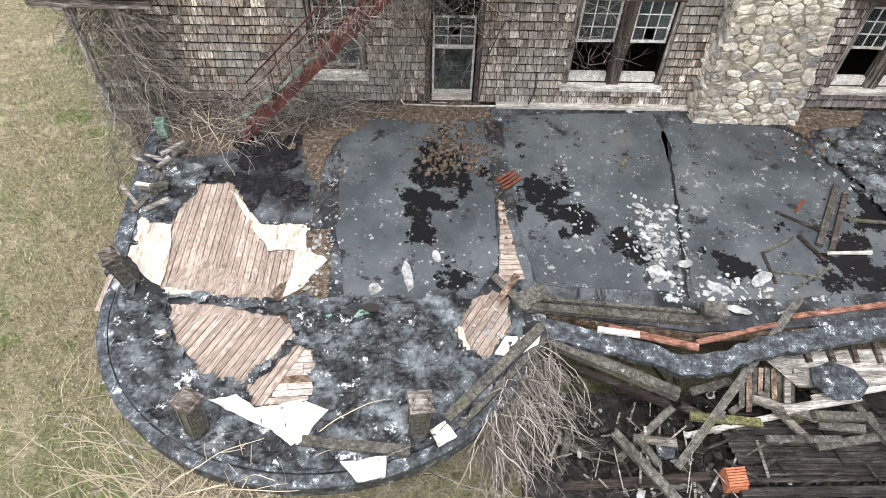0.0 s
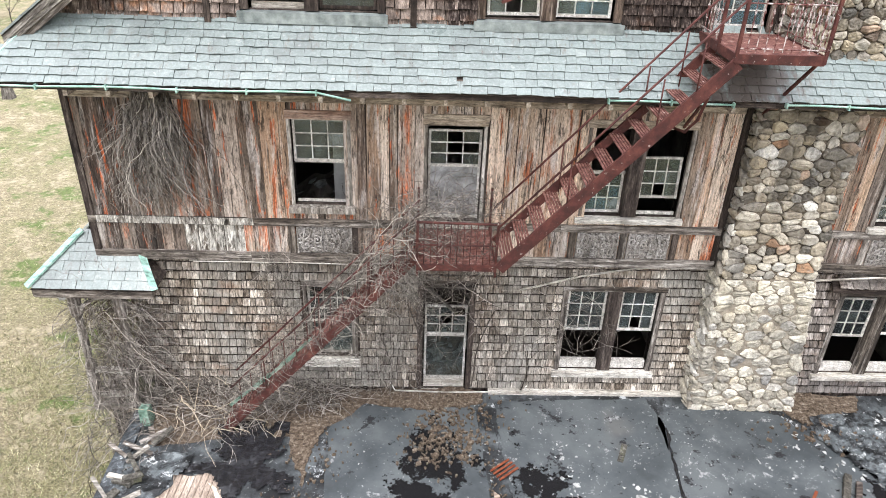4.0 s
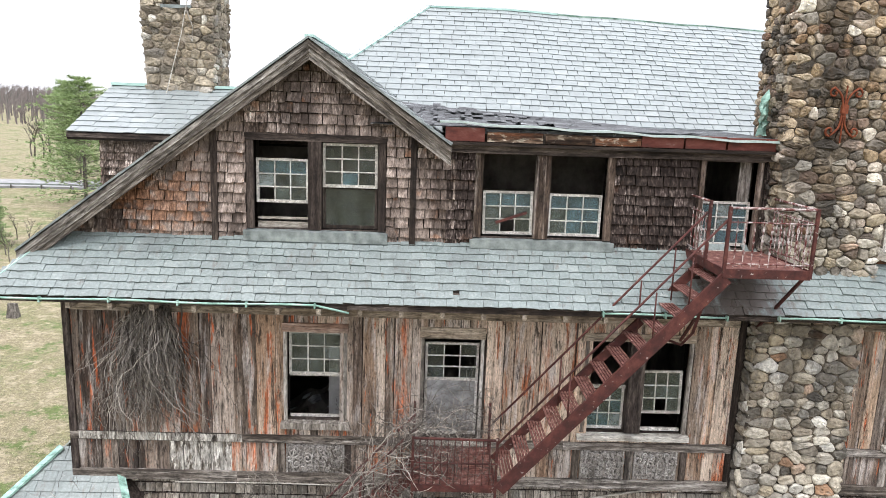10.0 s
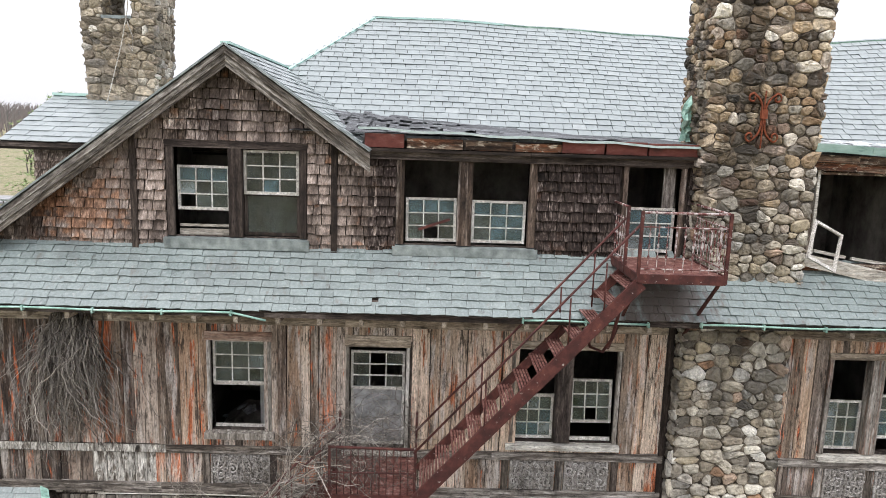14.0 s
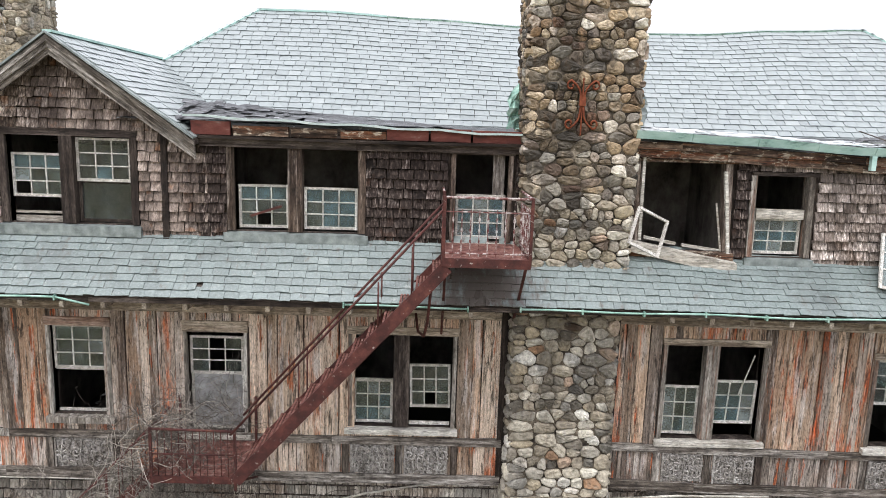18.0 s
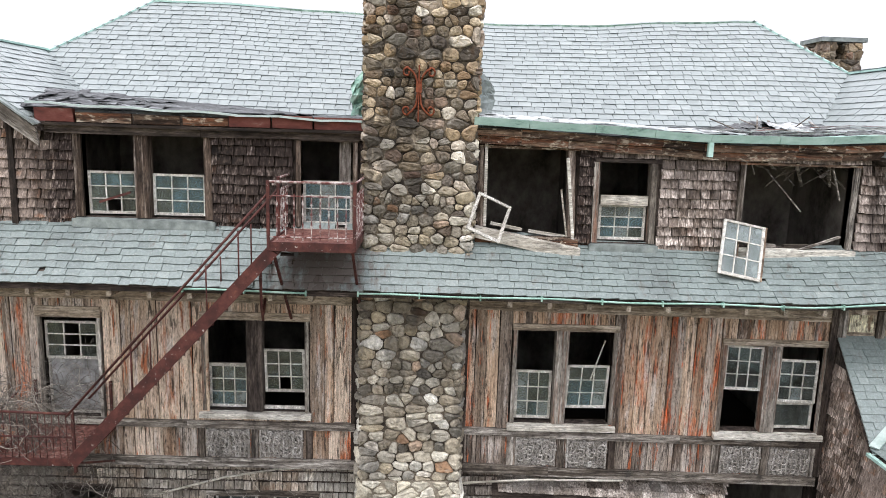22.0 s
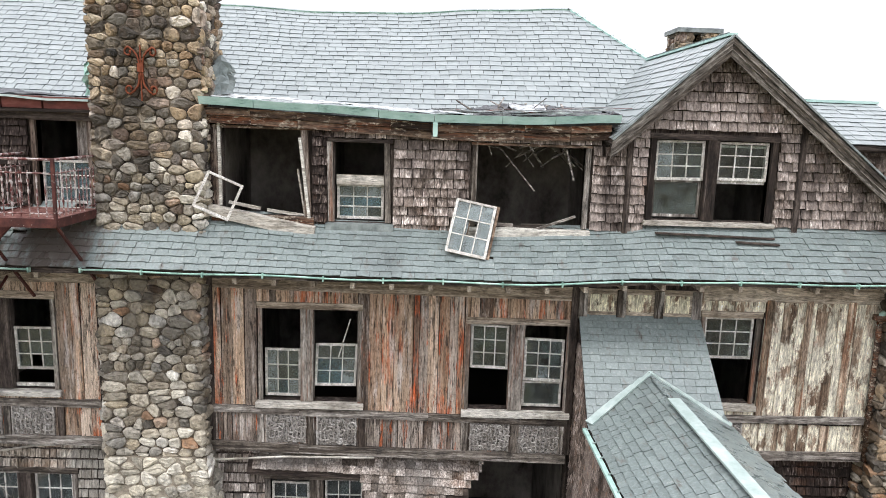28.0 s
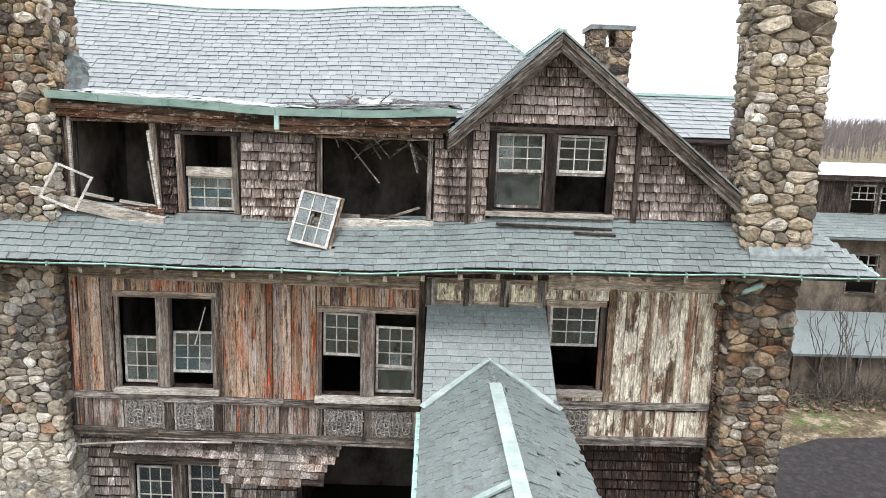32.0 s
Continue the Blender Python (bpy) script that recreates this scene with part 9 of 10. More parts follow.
lantern_post(-0.1, 4.42, 8, (2, 3), "panelled wooden newel post at the terrace rim", 1.0)
lantern_post(-3.4, 4.4, -30, (-3, 4), "mossy panelled newel post among brambles", 1.0)
lantern_post(-5.1, 7.15, 35, (-4, -9), "broken leaning newel post by the bare planks", 0.75)
lantern_post(-5.6, 11.45, 10, (-6, 8), "leaning newel post beside the porch", 0.8)
g = Geo()
g.hexa([(-5.5, 10.75, DECK), (-5.3, 10.72, DECK), (-5.27, 10.95, DECK), (-5.48, 10.98, DECK), (-5.5, 10.78, DECK + 0.4), (-5.32, 10.76, DECK + 0.4), (-5.3, 10.93, DECK + 0.4), (-5.48, 10.95, DECK + 0.4)])
solid("copper_box", g, M_COPPER_D, "small weathered copper rainwater box", "box")


def loose(name, a, b, w, h, mat, label, category, group=""):
    g = Geo()
    g.bar(a, b, w, h)
    g.v = [(x + ru(-1, 1) * 0.006, y + ru(-1, 1) * 0.006, z + ru(-1, 1) * 0.004) for x, y, z in g.v]
    return solid(name, g, mat, label, category, group=group)


Z = DECK
GB = "loose boards on the terrace"
for a, b, w, h, m, l in (
        ((8.15, 9.55, Z + 0.08), (7.3, 8.05, Z + 0.08), 0.13, 0.11, M_OLD, "split grey log lying on the roofing sheet"),
        ((8.3, 9.4, Z + 0.06), (7.5, 7.95, Z + 0.06), 0.1, 0.08, M_DARK, "dark rotten log lying on the roofing sheet"),
        ((7.4, 7.87, Z + 0.05), (8.25, 7.9, Z + 0.05), 0.06, 0.04, M_SILL, "white painted batten lying on the felt"),
        ((6.55, 7.1, Z + 0.04), (7.35, 7.55, Z + 0.05), 0.05, 0.03, M_OLD, "weathered grey batten lying on the felt"),
        ((6.3, 7.45, Z + 0.04), (7.1, 7.35, Z + 0.04), 0.04, 0.03, M_OLD, "weathered grey batten lying on the felt"),
        ((6.25, 7.9, Z + 0.04), (6.9, 8.25, Z + 0.05), 0.04, 0.03, M_OLD, "weathered grey batten lying on the felt"),
        ((6.2, 7.9, Z + 0.03), (6.25, 7.2, Z + 0.03), 0.05, 0.03, M_DARK, "dark rotten batten lying on the felt"),
        ((7.0, 8.3, Z + 0.05), (7.3, 7.7, Z + 0.05), 0.07, 0.03, M_DARK, "dark rotten batten lying on the felt"),
        ((6.75, 8.9, Z + 0.03), (7.7, 8.25, Z + 0.05), 0.05, 0.03, M_DARK, "dark rotten batten lying on the felt"),
        ((7.15, 8.9, Z + 0.04), (7.4, 9.2, Z + 0.04), 0.05, 0.03, M_RUST, "rusty iron strip lying on the felt"),
        ((8.1, 8.7, Z + 0.05), (9.2, 8.6, Z + 0.05), 0.07, 0.04, M_OLD, "weathered grey batten lying on the felt"),
        ((3.9, 9.9, Z + 0.03), (4.1, 10.35, Z + 0.03), 0.11, 0.03, M_OLD, "short brown board on the roofing sheet"),
        ((-5.45, 9.25, Z + 0.1), (-5.1, 9.15, Z + 0.12), 0.07, 0.06, M_OLD, "short block of old timber"),
        ((-5.4, 9.9, Z + 0.1), (-5.05, 9.4, Z + 0.18), 0.08, 0.05, M_OLD, "tilted board on the timber heap"),
        ((-5.25, 9.2, Z + 0.15), (-4.95, 9.3, Z + 0.15), 0.13, 0.12, M_OLD, "weathered block on the timber heap"),
        ((-5.6, 9.4, Z + 0.08), (-5.2, 9.3, Z + 0.1), 0.09, 0.05, M_SILL, "pale board on the timber heap"),
        ((-5.5, 8.7, Z + 0.06), (-5.3, 9.05, Z + 0.09), 0.16, 0.03, M_OLD, "flat grey board on the rim"),
        ((-4.5, 6.2, Z + 0.05), (-4.0, 5.8, Z + 0.05), 0.1, 0.03, M_OLD, "weathered board over torn felt"),
        ((-4.55, 5.9, Z + 0.05), (-4.25, 6.1, Z + 0.07), 0.09, 0.05, M_SILL, "pale short board on torn felt"),
        ((-1.75, 6.35, Z + 0.05), (-0.95, 6.5, Z + 0.06), 0.16, 0.025, M_COPPER_D, "strip of green copper sheet"),
        ((-0.5, 5.35, Z + 0.05), (-0.2, 5.3, Z + 0.05), 0.12, 0.03, M_OLD, "small grey board lying on the felt"),
        ((-1.8, 4.2, Z + 0.08), (-0.2, 4.05, Z + 0.08), 0.16, 0.14, M_OLD, "rotten round timber on the rim"),
        ((1.2, 7.25, Z + 0.12), (1.75, 6.5, Z + 0.2), 0.14, 0.03, M_OLD, "upended plank over the split"),
        ((1.25, 6.7, Z + 0.15), (1.6, 7.2, Z + 0.22), 0.12, 0.03, M_PLANK_D, "broken plank over the split"),
        ((1.55, 6.65, Z + 0.12), (2.1, 6.9, Z + 0.14), 0.3, 0.16, M_OLD, "weathered timber block beside the split"),
        ((1.6, 6.62, Z + 0.1), (4.75, 6.38, Z + 0.05), 0.16, 0.1, M_OLD, "long fallen balustrade rail"),
        ((1.6, 6.78, Z + 0.16), (4.6, 6.52, Z + 0.1), 0.07, 0.08, M_OLD, "long fallen balustrade rail"),
        ((4.75, 6.55, Z + 0.1), (5.15, 6.55, Z + 0.1), 0.3, 0.2, M_OLD, "weathered timber block at the broken edge"),
        ((0.35, 4.55, Z + 0.1), (1.95, 6.2, Z + 0.12), 0.16, 0.12, M_OLD, "old curved rail along the rim"),
        ((0.55, 4.45, Z + 0.05), (2.05, 6.05, Z + 0.05), 0.1, 0.08, M_OLD, "old curved rail along the rim")):
    loose("board", a, b, w, h, m, l, "board", GB)
for i in range(9):
    x, y, a, ln = ru(-5.5, -4.85), ru(8.7, 10.4), ru(0, 3.1), ru(0.3, 0.6)
    loose("board", (x, y, Z + ru(0.05, 0.1)), (x + ln * math.cos(a), y + ln * math.sin(a), Z + ru(0.1, 0.3)), ru(0.06, 0.12), ru(0.03, 0.06), rng.choice((M_OLD, M_SPLIT, M_TRIM)), "short weathered board on the timber heap", "board", GB)
grate = thing("iron_grate", (1.58, 9.67, Z), "small rusty red grate lying on the split", "grate")
for k in range(4):
    g = Geo()
    g.bar((1.38 + k * 0.05, 9.6 - k * 0.07, Z + 0.06), (1.75 + k * 0.05, 9.9 - k * 0.07, Z + 0.06), 0.04, 0.02)
    part("slat", g, M_RUST, grate)


def shard(g, x, y, z, r, th, tilt=0.12):
    n = rng.randint(3, 5)
    a0 = ru(0, 6)
    tx, ty = ru(-tilt, tilt), ru(-tilt, tilt)
    asp = ru(0.35, 1)
    ang = ru(0, 3)
    pts = []
    for i in range(n):
        a = a0 + 2 * math.pi * (i + ru(-0.35, 0.35)) / n
        u, v = r * ru(0.6, 1.1) * math.cos(a), r * asp * ru(0.6, 1.1) * math.sin(a)
        pts.append((u * math.cos(ang) - v * math.sin(ang), u * math.sin(ang) + v * math.cos(ang)))
    lift = r * (abs(tx) + abs(ty)) * 0.7
    g.add([(x + u, y + v, z + lift + u * tx + v * ty) for u, v in pts] + [(x + u * 0.96, y + v * 0.96, z + lift + th + u * tx + v * ty) for u, v in pts],
          [tuple(reversed(range(n))), tuple(range(n, 2 * n))] + [(i, (i + 1) % n, n + (i + 1) % n, n + i) for i in range(n)])


def scatter(name, spots, mat, label, kind="stuff", th=0.012):
    g = Geo()
    for cx, cy, sx, sy, n, r0, r1 in spots:
        for i in range(n):
            shard(g, rng.gauss(cx, sx), rng.gauss(cy, sy), DECK + 0.012, ru(r0, r1) * ru(0.4, 1), th)
    solid(name, g, mat, label, "rubble", kind)


scatter("plaster_chips", [(4.3, 8.1, 0.35, 0.6, 240, 0.03, 0.13), (2.9, 8.9, 0.1, 0.6, 50, 0.02, 0.08), (5.4, 7.0, 0.5, 0.25, 70, 0.03, 0.12), (-1.9, 7.8, 0.2, 0.7, 110, 0.02, 0.1),
                          (0.4, 7.4, 0.6, 0.5, 60, 0.02, 0.07), (6.5, 8.5, 1.6, 1.2, 110, 0.01, 0.05), (0, 8.5, 1.0, 1.2, 70, 0.01, 0.04), (3.4, 9.6, 0.9, 0.9, 60, 0.01, 0.05), (8.6, 10.0, 0.7, 0.6, 80, 0.02, 0.1),
                          (-0.6, 5.2, 1.3, 0.7, 130, 0.01, 0.06), (-4.3, 5.6, 0.6, 0.9, 120, 0.01, 0.06), (1.2, 6.3, 0.3, 0.3, 70, 0.02, 0.08), (5.4, 10.3, 0.3, 0.8, 60, 0.01, 0.03)], M_CHIP, "white chips of plaster and board strewn over the felt")
scatter("gravel", [(0.5, 10.35, 0.38, 0.4, 330, 0.03, 0.1), (0.9, 11.2, 0.5, 0.3, 130, 0.03, 0.1), (8.2, 11.0, 0.5, 0.4, 120, 0.03, 0.1), (1.45, 9.3, 0.08, 0.6, 60, 0.02, 0.06), (-2.0, 9.8, 0.35, 0.9, 170, 0.02, 0.06)], M_GRIT, "small heap of gravel and broken stone", th=0.04)
# soil along the wall foot
for k, (p, z) in enumerate((([(-5.4, 11.9), (1.4, 11.95), (1.3, 11.5), (0.3, 11.3), (-1.1, 11.45), (-1.9, 10.6), (-2.1, 9.2), (-2.5, 10.4), (-3.8, 10.4), (-5.2, 10.2)], 0.03), ([(7.6, 11.95), (9.6, 11.95), (9.3, 11.2), (8.6, 10.7), (7.9, 11.2)], 0.03), ([(-2.5, 8.2), (-1.75, 8.4), (-1.65, 6.8), (-2.3, 6.3), (-2.7, 6.9), (-1.95, 7.6)], 0.02))):
    part("soil", sheet(ragged(p, 0.12, 0.07, 80 + k), [], DECK + z, 0.03), M_GRIT, terrace, "brown soil and leaf litter on the felt")
part("pale_skirting", Geo().box(1.5, 5.7, 11.82, 11.98, DECK, DECK + 0.06), M_SILL, terrace, "pale strip of mortar at the wall foot")


def torn_board(x, y, rx, ry, rot, seed, label, lift=0.03, mat=None):
    p = ragged(lump(0, 0, rx, ry, rot, 7), 0.6 * min(rx, ry), 0.045, seed)
    g = sheet(p, [], 0.012, 0.012)
    n = len(g.v)
    g.v = [(px + x, py + y, pz + DECK + lift + 0.06 * noise.noise(Vector((px * 2.5, py * 2.5, seed)))) for px, py, pz in g.v]
    solid("torn_board", g, mat or M_CHIP, label, "insulation board", group="torn white boards")


for k, p in enumerate(([(-3.3, 4.85), (-2.9, 4.95), (-2.6, 4.74), (-1.85, 4.85), (-1.45, 4.7), (-1.7, 4.3), (-1.95, 4.1), (-2.3, 4.37), (-2.8, 4.6)],
                       [(1.1, 5.63), (1.33, 6.0), (1.95, 6.15), (1.85, 5.88), (1.45, 5.62)], [(-1.22, 3.9), (-0.54, 3.95), (-0.53, 3.68), (-0.95, 3.58)], [(0.12, 4.38), (0.31, 4.54), (0.5, 4.27), (0.23, 4.1)])):
    g = sheet(ragged(p, 0.05, 0.05, 40 + k), [], 0.012, 0.012)
    g.v = [(x, y, z + DECK + 0.1 + 0.05 * noise.noise(Vector((x * 2, y * 2, k)))) for x, y, z in g.v]
    solid("torn_board", g, M_BOARDWHITE, "large torn white board lying on the felt", "insulation board", group="torn white boards")
for i, a in enumerate(((-5.3, 7.05, 0.15, 0.15, 0),
                       (-1.95, 6.3, 0.28, 0.13, 0), (4.2, 7.4, 0.22, 0.16, -30), (5.2, 7.08, 0.26, 0.12, -20), (6.0, 7.3, 0.22, 0.16, 30), (5.4, 6.6, 0.24, 0.08, -10), (4.1, 9.0, 0.16, 0.07, -20),
                       (-0.3, 7.3, 0.09, 0.36, 5), (0.2, 7.75, 0.07, 0.16, 20), (-0.9, 7.0, 0.12, 0.14, 0), (4.7, 7.6, 0.14, 0.1, 10), (-1.4, 6.75, 0.13, 0.1, 30))):
    torn_board(*a, 5 + i * 3.1, "torn white board lying on the felt")
# the seam between two sheets, and a black patch painted for a hole's dark
g = Geo()
pts = [Vector((5.07, 10.84, DECK + 0.02)).lerp(Vector((4.59, 6.88, DECK + 0.02)), i / 24) + Vector((ru(-0.03, 0.03), 0, 0)) for i in range(25)]
for p, q in zip(pts, pts[1:]):
    g.bar(p, q, ru(0.03, 0.07), 0.02)
part("felt_seam", g, M_TAR, terrace, "black curled seam of the roofing sheet")
part("hole_patch", sheet(ragged(lump(-0.91, 6.56, 0.15, 0.09), 0.02, 0.04, 3), [], DECK + 0.125, 0.01), M_ROOMDARK, terrace, "black patch standing in for a hole in the felt")

# ---------------------------------------------------------------- collapsed porch in front
# bed raised and near black, to give the pit's depth of shade
g = Geo()
g.slab([(1.7, 2.0), (14, 2.0), (14, 6.2), (1.9, 6.0)], -0.1, 0.95)
solid("rubble_bed", g, M_SOAKSHADE, "bed of rotten wood, soil and rubble", "rubble", "stuff")
GP = "timbers of the collapsed porch"
for a, b, w, h, m, l in (
        ((6.45, 6.75, 3.1), (4.2, 4.3, 1.7), 0.14, 0.1, M_OLD, "long grey beam leaning on the broken edge"),
        ((3.2, 4.85, 1.85), (4.15, 3.6, 1.8), 0.16, 0.09, M_OLD, "thick grey beam across the rubble"),
        ((2.2, 4.0, 1.6), (4.7, 4.15, 1.7), 0.13, 0.1, M_DARK, "dark beam across the rubble"),
        ((5.1, 3.85, 1.8), (9.6, 3.9, 1.85), 0.14, 0.12, M_SOAKSHADE_W, "long brown beam across the rubble"),
        ((2.05, 6.1, 2.75), (4.25, 5.3, 2.35), 0.2, 0.14, M_OLD, "sagging mossy rail of the lost balustrade"),
        ((2.0, 5.85, 2.6), (4.1, 5.2, 2.2), 0.1, 0.12, M_DARK, "dark sagging rail of the lost balustrade"),
        ((3.1, 6.25, Z + 0.05), (4.6, 5.95, Z - 0.1), 0.12, 0.05, M_TERRA, "reddish flashing strip along the broken edge"),
        ((2.9, 6.2, Z + 0.06), (3.6, 6.1, Z + 0.05), 0.1, 0.04, M_SILL, "white painted strip along the broken edge"),
        ((4.6, 6.05, Z - 0.1), (6.0, 6.35, Z + 0.02), 0.08, 0.05, M_TERRA, "reddish flashing strip along the broken edge"),
        ((6.3, 6.5, Z + 0.02), (9.6, 7.0, Z + 0.05), 0.1, 0.05, M_TERRA, "reddish flashing strip along the broken edge"),
        ((4.2, 5.2, 2.1), (3.3, 4.5, 1.5), 0.12, 0.1, M_OLD, "mossy beam end sticking out of rubble"),
        ((2.35, 4.2, 0.3), (2.4, 4.9, 2.5), 0.12, 0.12, M_OLD, "upright grey post under the terrace edge"),
        ((1.4, 4.6, 0.0), (1.45, 4.7, 2.6), 0.14, 0.14, M_TRIM_V, "upright porch post under the terrace edge"),
        ((4.5, 4.9, 1.6), (6.6, 5.25, 1.9), 0.1, 0.06, M_SILL, "pale split batten over the rubble"),
        ((6.7, 5.4, 2.0), (8.6, 5.7, 2.15), 0.14, 0.06, M_SILL, "pale split batten over the rubble"),
        ((7.4, 5.3, 2.0), (8.0, 4.2, 1.95), 0.14, 0.1, M_OLD, "charred beam end leaning over floorboards"),
        ((4.2, 4.6, 1.5), (4.9, 3.7, 1.3), 0.08, 0.06, M_OLD, "grey batten in the rubble")):
    loose("beam", a, b, w, h, m, l, "beam", GP)
for i in range(16):
    x, y, z, a, ln = ru(3.0, 7.2), ru(4.6, 5.9), ru(1.7, 2.3), rng.gauss(0.2, 0.7), ru(0.7, 1.7)
    loose("beam", (x, y, z), (x + ln * math.cos(a), y + ln * 0.5 * math.sin(a), z + ru(-0.3, 0.2)), ru(0.08, 0.15), ru(0.04, 0.1), rng.choice((M_SPLIT, M_MOSSY, M_OLD)), "broken timber jutting from the fallen edge", "beam", GP)
for i in range(110):
    x, y = ru(2.1, 9.5), ru(2.6, 5.6)
    z = ru(0.5, 1.7)
    a = ru(0, 6.3)
    ln = ru(0.4, 1.3)
    loose("board", (x, y, z), (x + ln * math.cos(a), y + ln * 0.6 * math.sin(a), z + ru(-0.4, 0.4)), ru(0.06, 0.16), ru(0.02, 0.05), rng.choice((M_OLD, M_SOAKSHADE_W, M_SOAKSHADE_W, M_DARK)), "broken board in the rubble", "board", "broken boards of the collapsed porch")
g = Geo()
for i in range(420):
    x, y, z = ru(2.0, 9.6), ru(2.4, 5.8), ru(1.0, 1.7)
    a, ln = ru(0, 6.3), ru(0.15, 0.8)
    g.bar((x, y, z), (x + ln * math.cos(a), y + ln * math.sin(a), z + ru(-0.15, 0.3)), ru(0.015, 0.06), ru(0.01, 0.03))
solid("splinters", g, M_SOAKSHADE_W, "dark splinters and laths among the fallen timbers", "rubble", "stuff")
g = Geo()
for i in range(60):
    x, y, z = rng.gauss(3.6, 1.1), rng.gauss(4.4, 0.7), ru(1.1, 1.8)
    a, ln = rng.gauss(1.4, 0.9), ru(0.15, 0.7)
    g.bar((x, y, z), (x + ln * math.cos(a), y + ln * math.sin(a), z + ru(-0.1, 0.4)), ru(0.015, 0.05), ru(0.01, 0.02))
solid("pale_splinters", g, M_SPLIT, "pale split laths standing out of the rubble", "rubble", "stuff")
for i in range(11):
    y = 4.15 + i * 0.1
    loose("floorboard", (5.4 - 0.03 * i, y, 1.55 + 0.004 * i), (9.8, y + 0.05, 1.6 + 0.004 * i), 0.09, 0.03, M_SOAKSHADE_W, "dark floorboard of the fallen porch", "board", "floorboards of the collapsed porch")
for i in range(9):
    x = 5.6 + i * 0.11
    loose("plank", (x, 5.95, 2.1), (x - 0.1, 5.3 + ru(-0.1, 0.1), 1.85), 0.09, 0.02, M_PLANK_D if i % 2 else M_OLD, "splintered plank of the fallen ceiling", "board", "splintered ceiling planks")
g = Geo()
g.hexa([(5.9, 6.05, 2.3), (9.6, 6.2, 2.4), (9.6, 5.5, 2.1), (6.5, 5.6, 2.05), (5.9, 6.1, 2.33), (9.6, 6.25, 2.43), (9.6, 5.52, 2.14), (6.5, 5.62, 2.09)])
solid("ceiling_sheet", g, M_SPLIT, "fallen white ceiling board under the edge", "board")
for i in range(5):
    x = 6.6 + i * 0.42
    loose("bracket", (x, 6.3, 2.5), (x + 0.1, 5.95, 2.3), 0.09, 0.1, M_DARK, "dark rafter end below the edge", "rafter", "rafter ends below the edge")
slab_o = sheet(ragged(lump(7.1, 5.6, 0.5, 0.38, -10, 7), 0.05, 0.1, 3), [], 2.3, 0.05)
solid("felt_slab", slab_o, M_SILVER, "large blue-grey slab of fallen roofing", "slab")
solid("felt_slab", sheet(ragged(lump(4.0, 4.55, 0.16, 0.2, 0, 7), 0.04, 0.1, 5), [], 1.9, 0.05), M_SILVER, "small blue-grey piece of fallen roofing", "slab")
# sagging front edge: coated strip with a broken kink
pts = [(1.95, 6.42, Z), (3.2, 6.2, Z - 0.08), (4.35, 5.85, Z - 0.22), (5.0, 5.9, Z - 0.18), (5.6, 6.1, Z - 0.02), (7.0, 6.35, Z), (9.5, 6.75, Z + 0.02), (14.2, 6.8, Z)]
for k, (a, b) in enumerate(zip(pts, pts[1:])):
    g = Geo()
    n = 6
    q = [Vector(a).lerp(Vector(b), i / n) + Vector((0, ru(-0.03, 0.03), ru(-0.02, 0.02))) for i in range(n + 1)]
    q[0], q[-1] = Vector(a), Vector(b)
    for p0, p1 in zip(q, q[1:]):
        w0 = 0.34 + ru(0, 0.02)
        g.hexa([p0 + Vector((0, -w0, -0.14)), p1 + Vector((0, -w0, -0.14)), p1 + Vector((0, 0, -0.06)), p0 + Vector((0, 0, -0.06)),
                p0 + Vector((0, -w0, -0.02)), p1 + Vector((0, -w0, -0.02)), p1 + Vector((0, 0, 0.05)), p0 + Vector((0, 0, 0.05))])
    solid("edge_strip", g, M_SILVER, "sagging silver-coated terrace edge", "edge", group="strips of the broken edge")
vent = thing("clay_block", (5.02, 4.0, 1.75), "orange ribbed clay block lying in the rubble", "clay block")
for i in range(7):
    g = Geo()
    g.bar((4.88, 3.9 + i * 0.045, 1.95), (5.2, 3.93 + i * 0.045, 1.95), 0.032, 0.08)
    part("rib", g, M_CLAY, vent)
g = Geo()
g.box(4.88, 5.2, 3.88, 4.22, 1.7, 1.92)
part("body", g, M_CLAY, vent)
g = Geo()
for i in range(700):
    shard(g, ru(1.9, 9.5), ru(2.4, 6.0), ru(0.95, 1.6), ru(0.02, 0.12), 0.02, 0.6)
solid("fine_rubble", g, M_SOAKSHADE, "fine rubble between the fallen timbers", "rubble", "stuff")
g = Geo()
for i in range(160):
    shard(g, ru(1.9, 6.5), ru(2.4, 6.0), ru(0.6, 1.6), ru(0.02, 0.1), 0.02, 0.6)
solid("white_rubble", g, M_CHIP, "white crumbs of board among the fallen timbers", "rubble", "stuff")



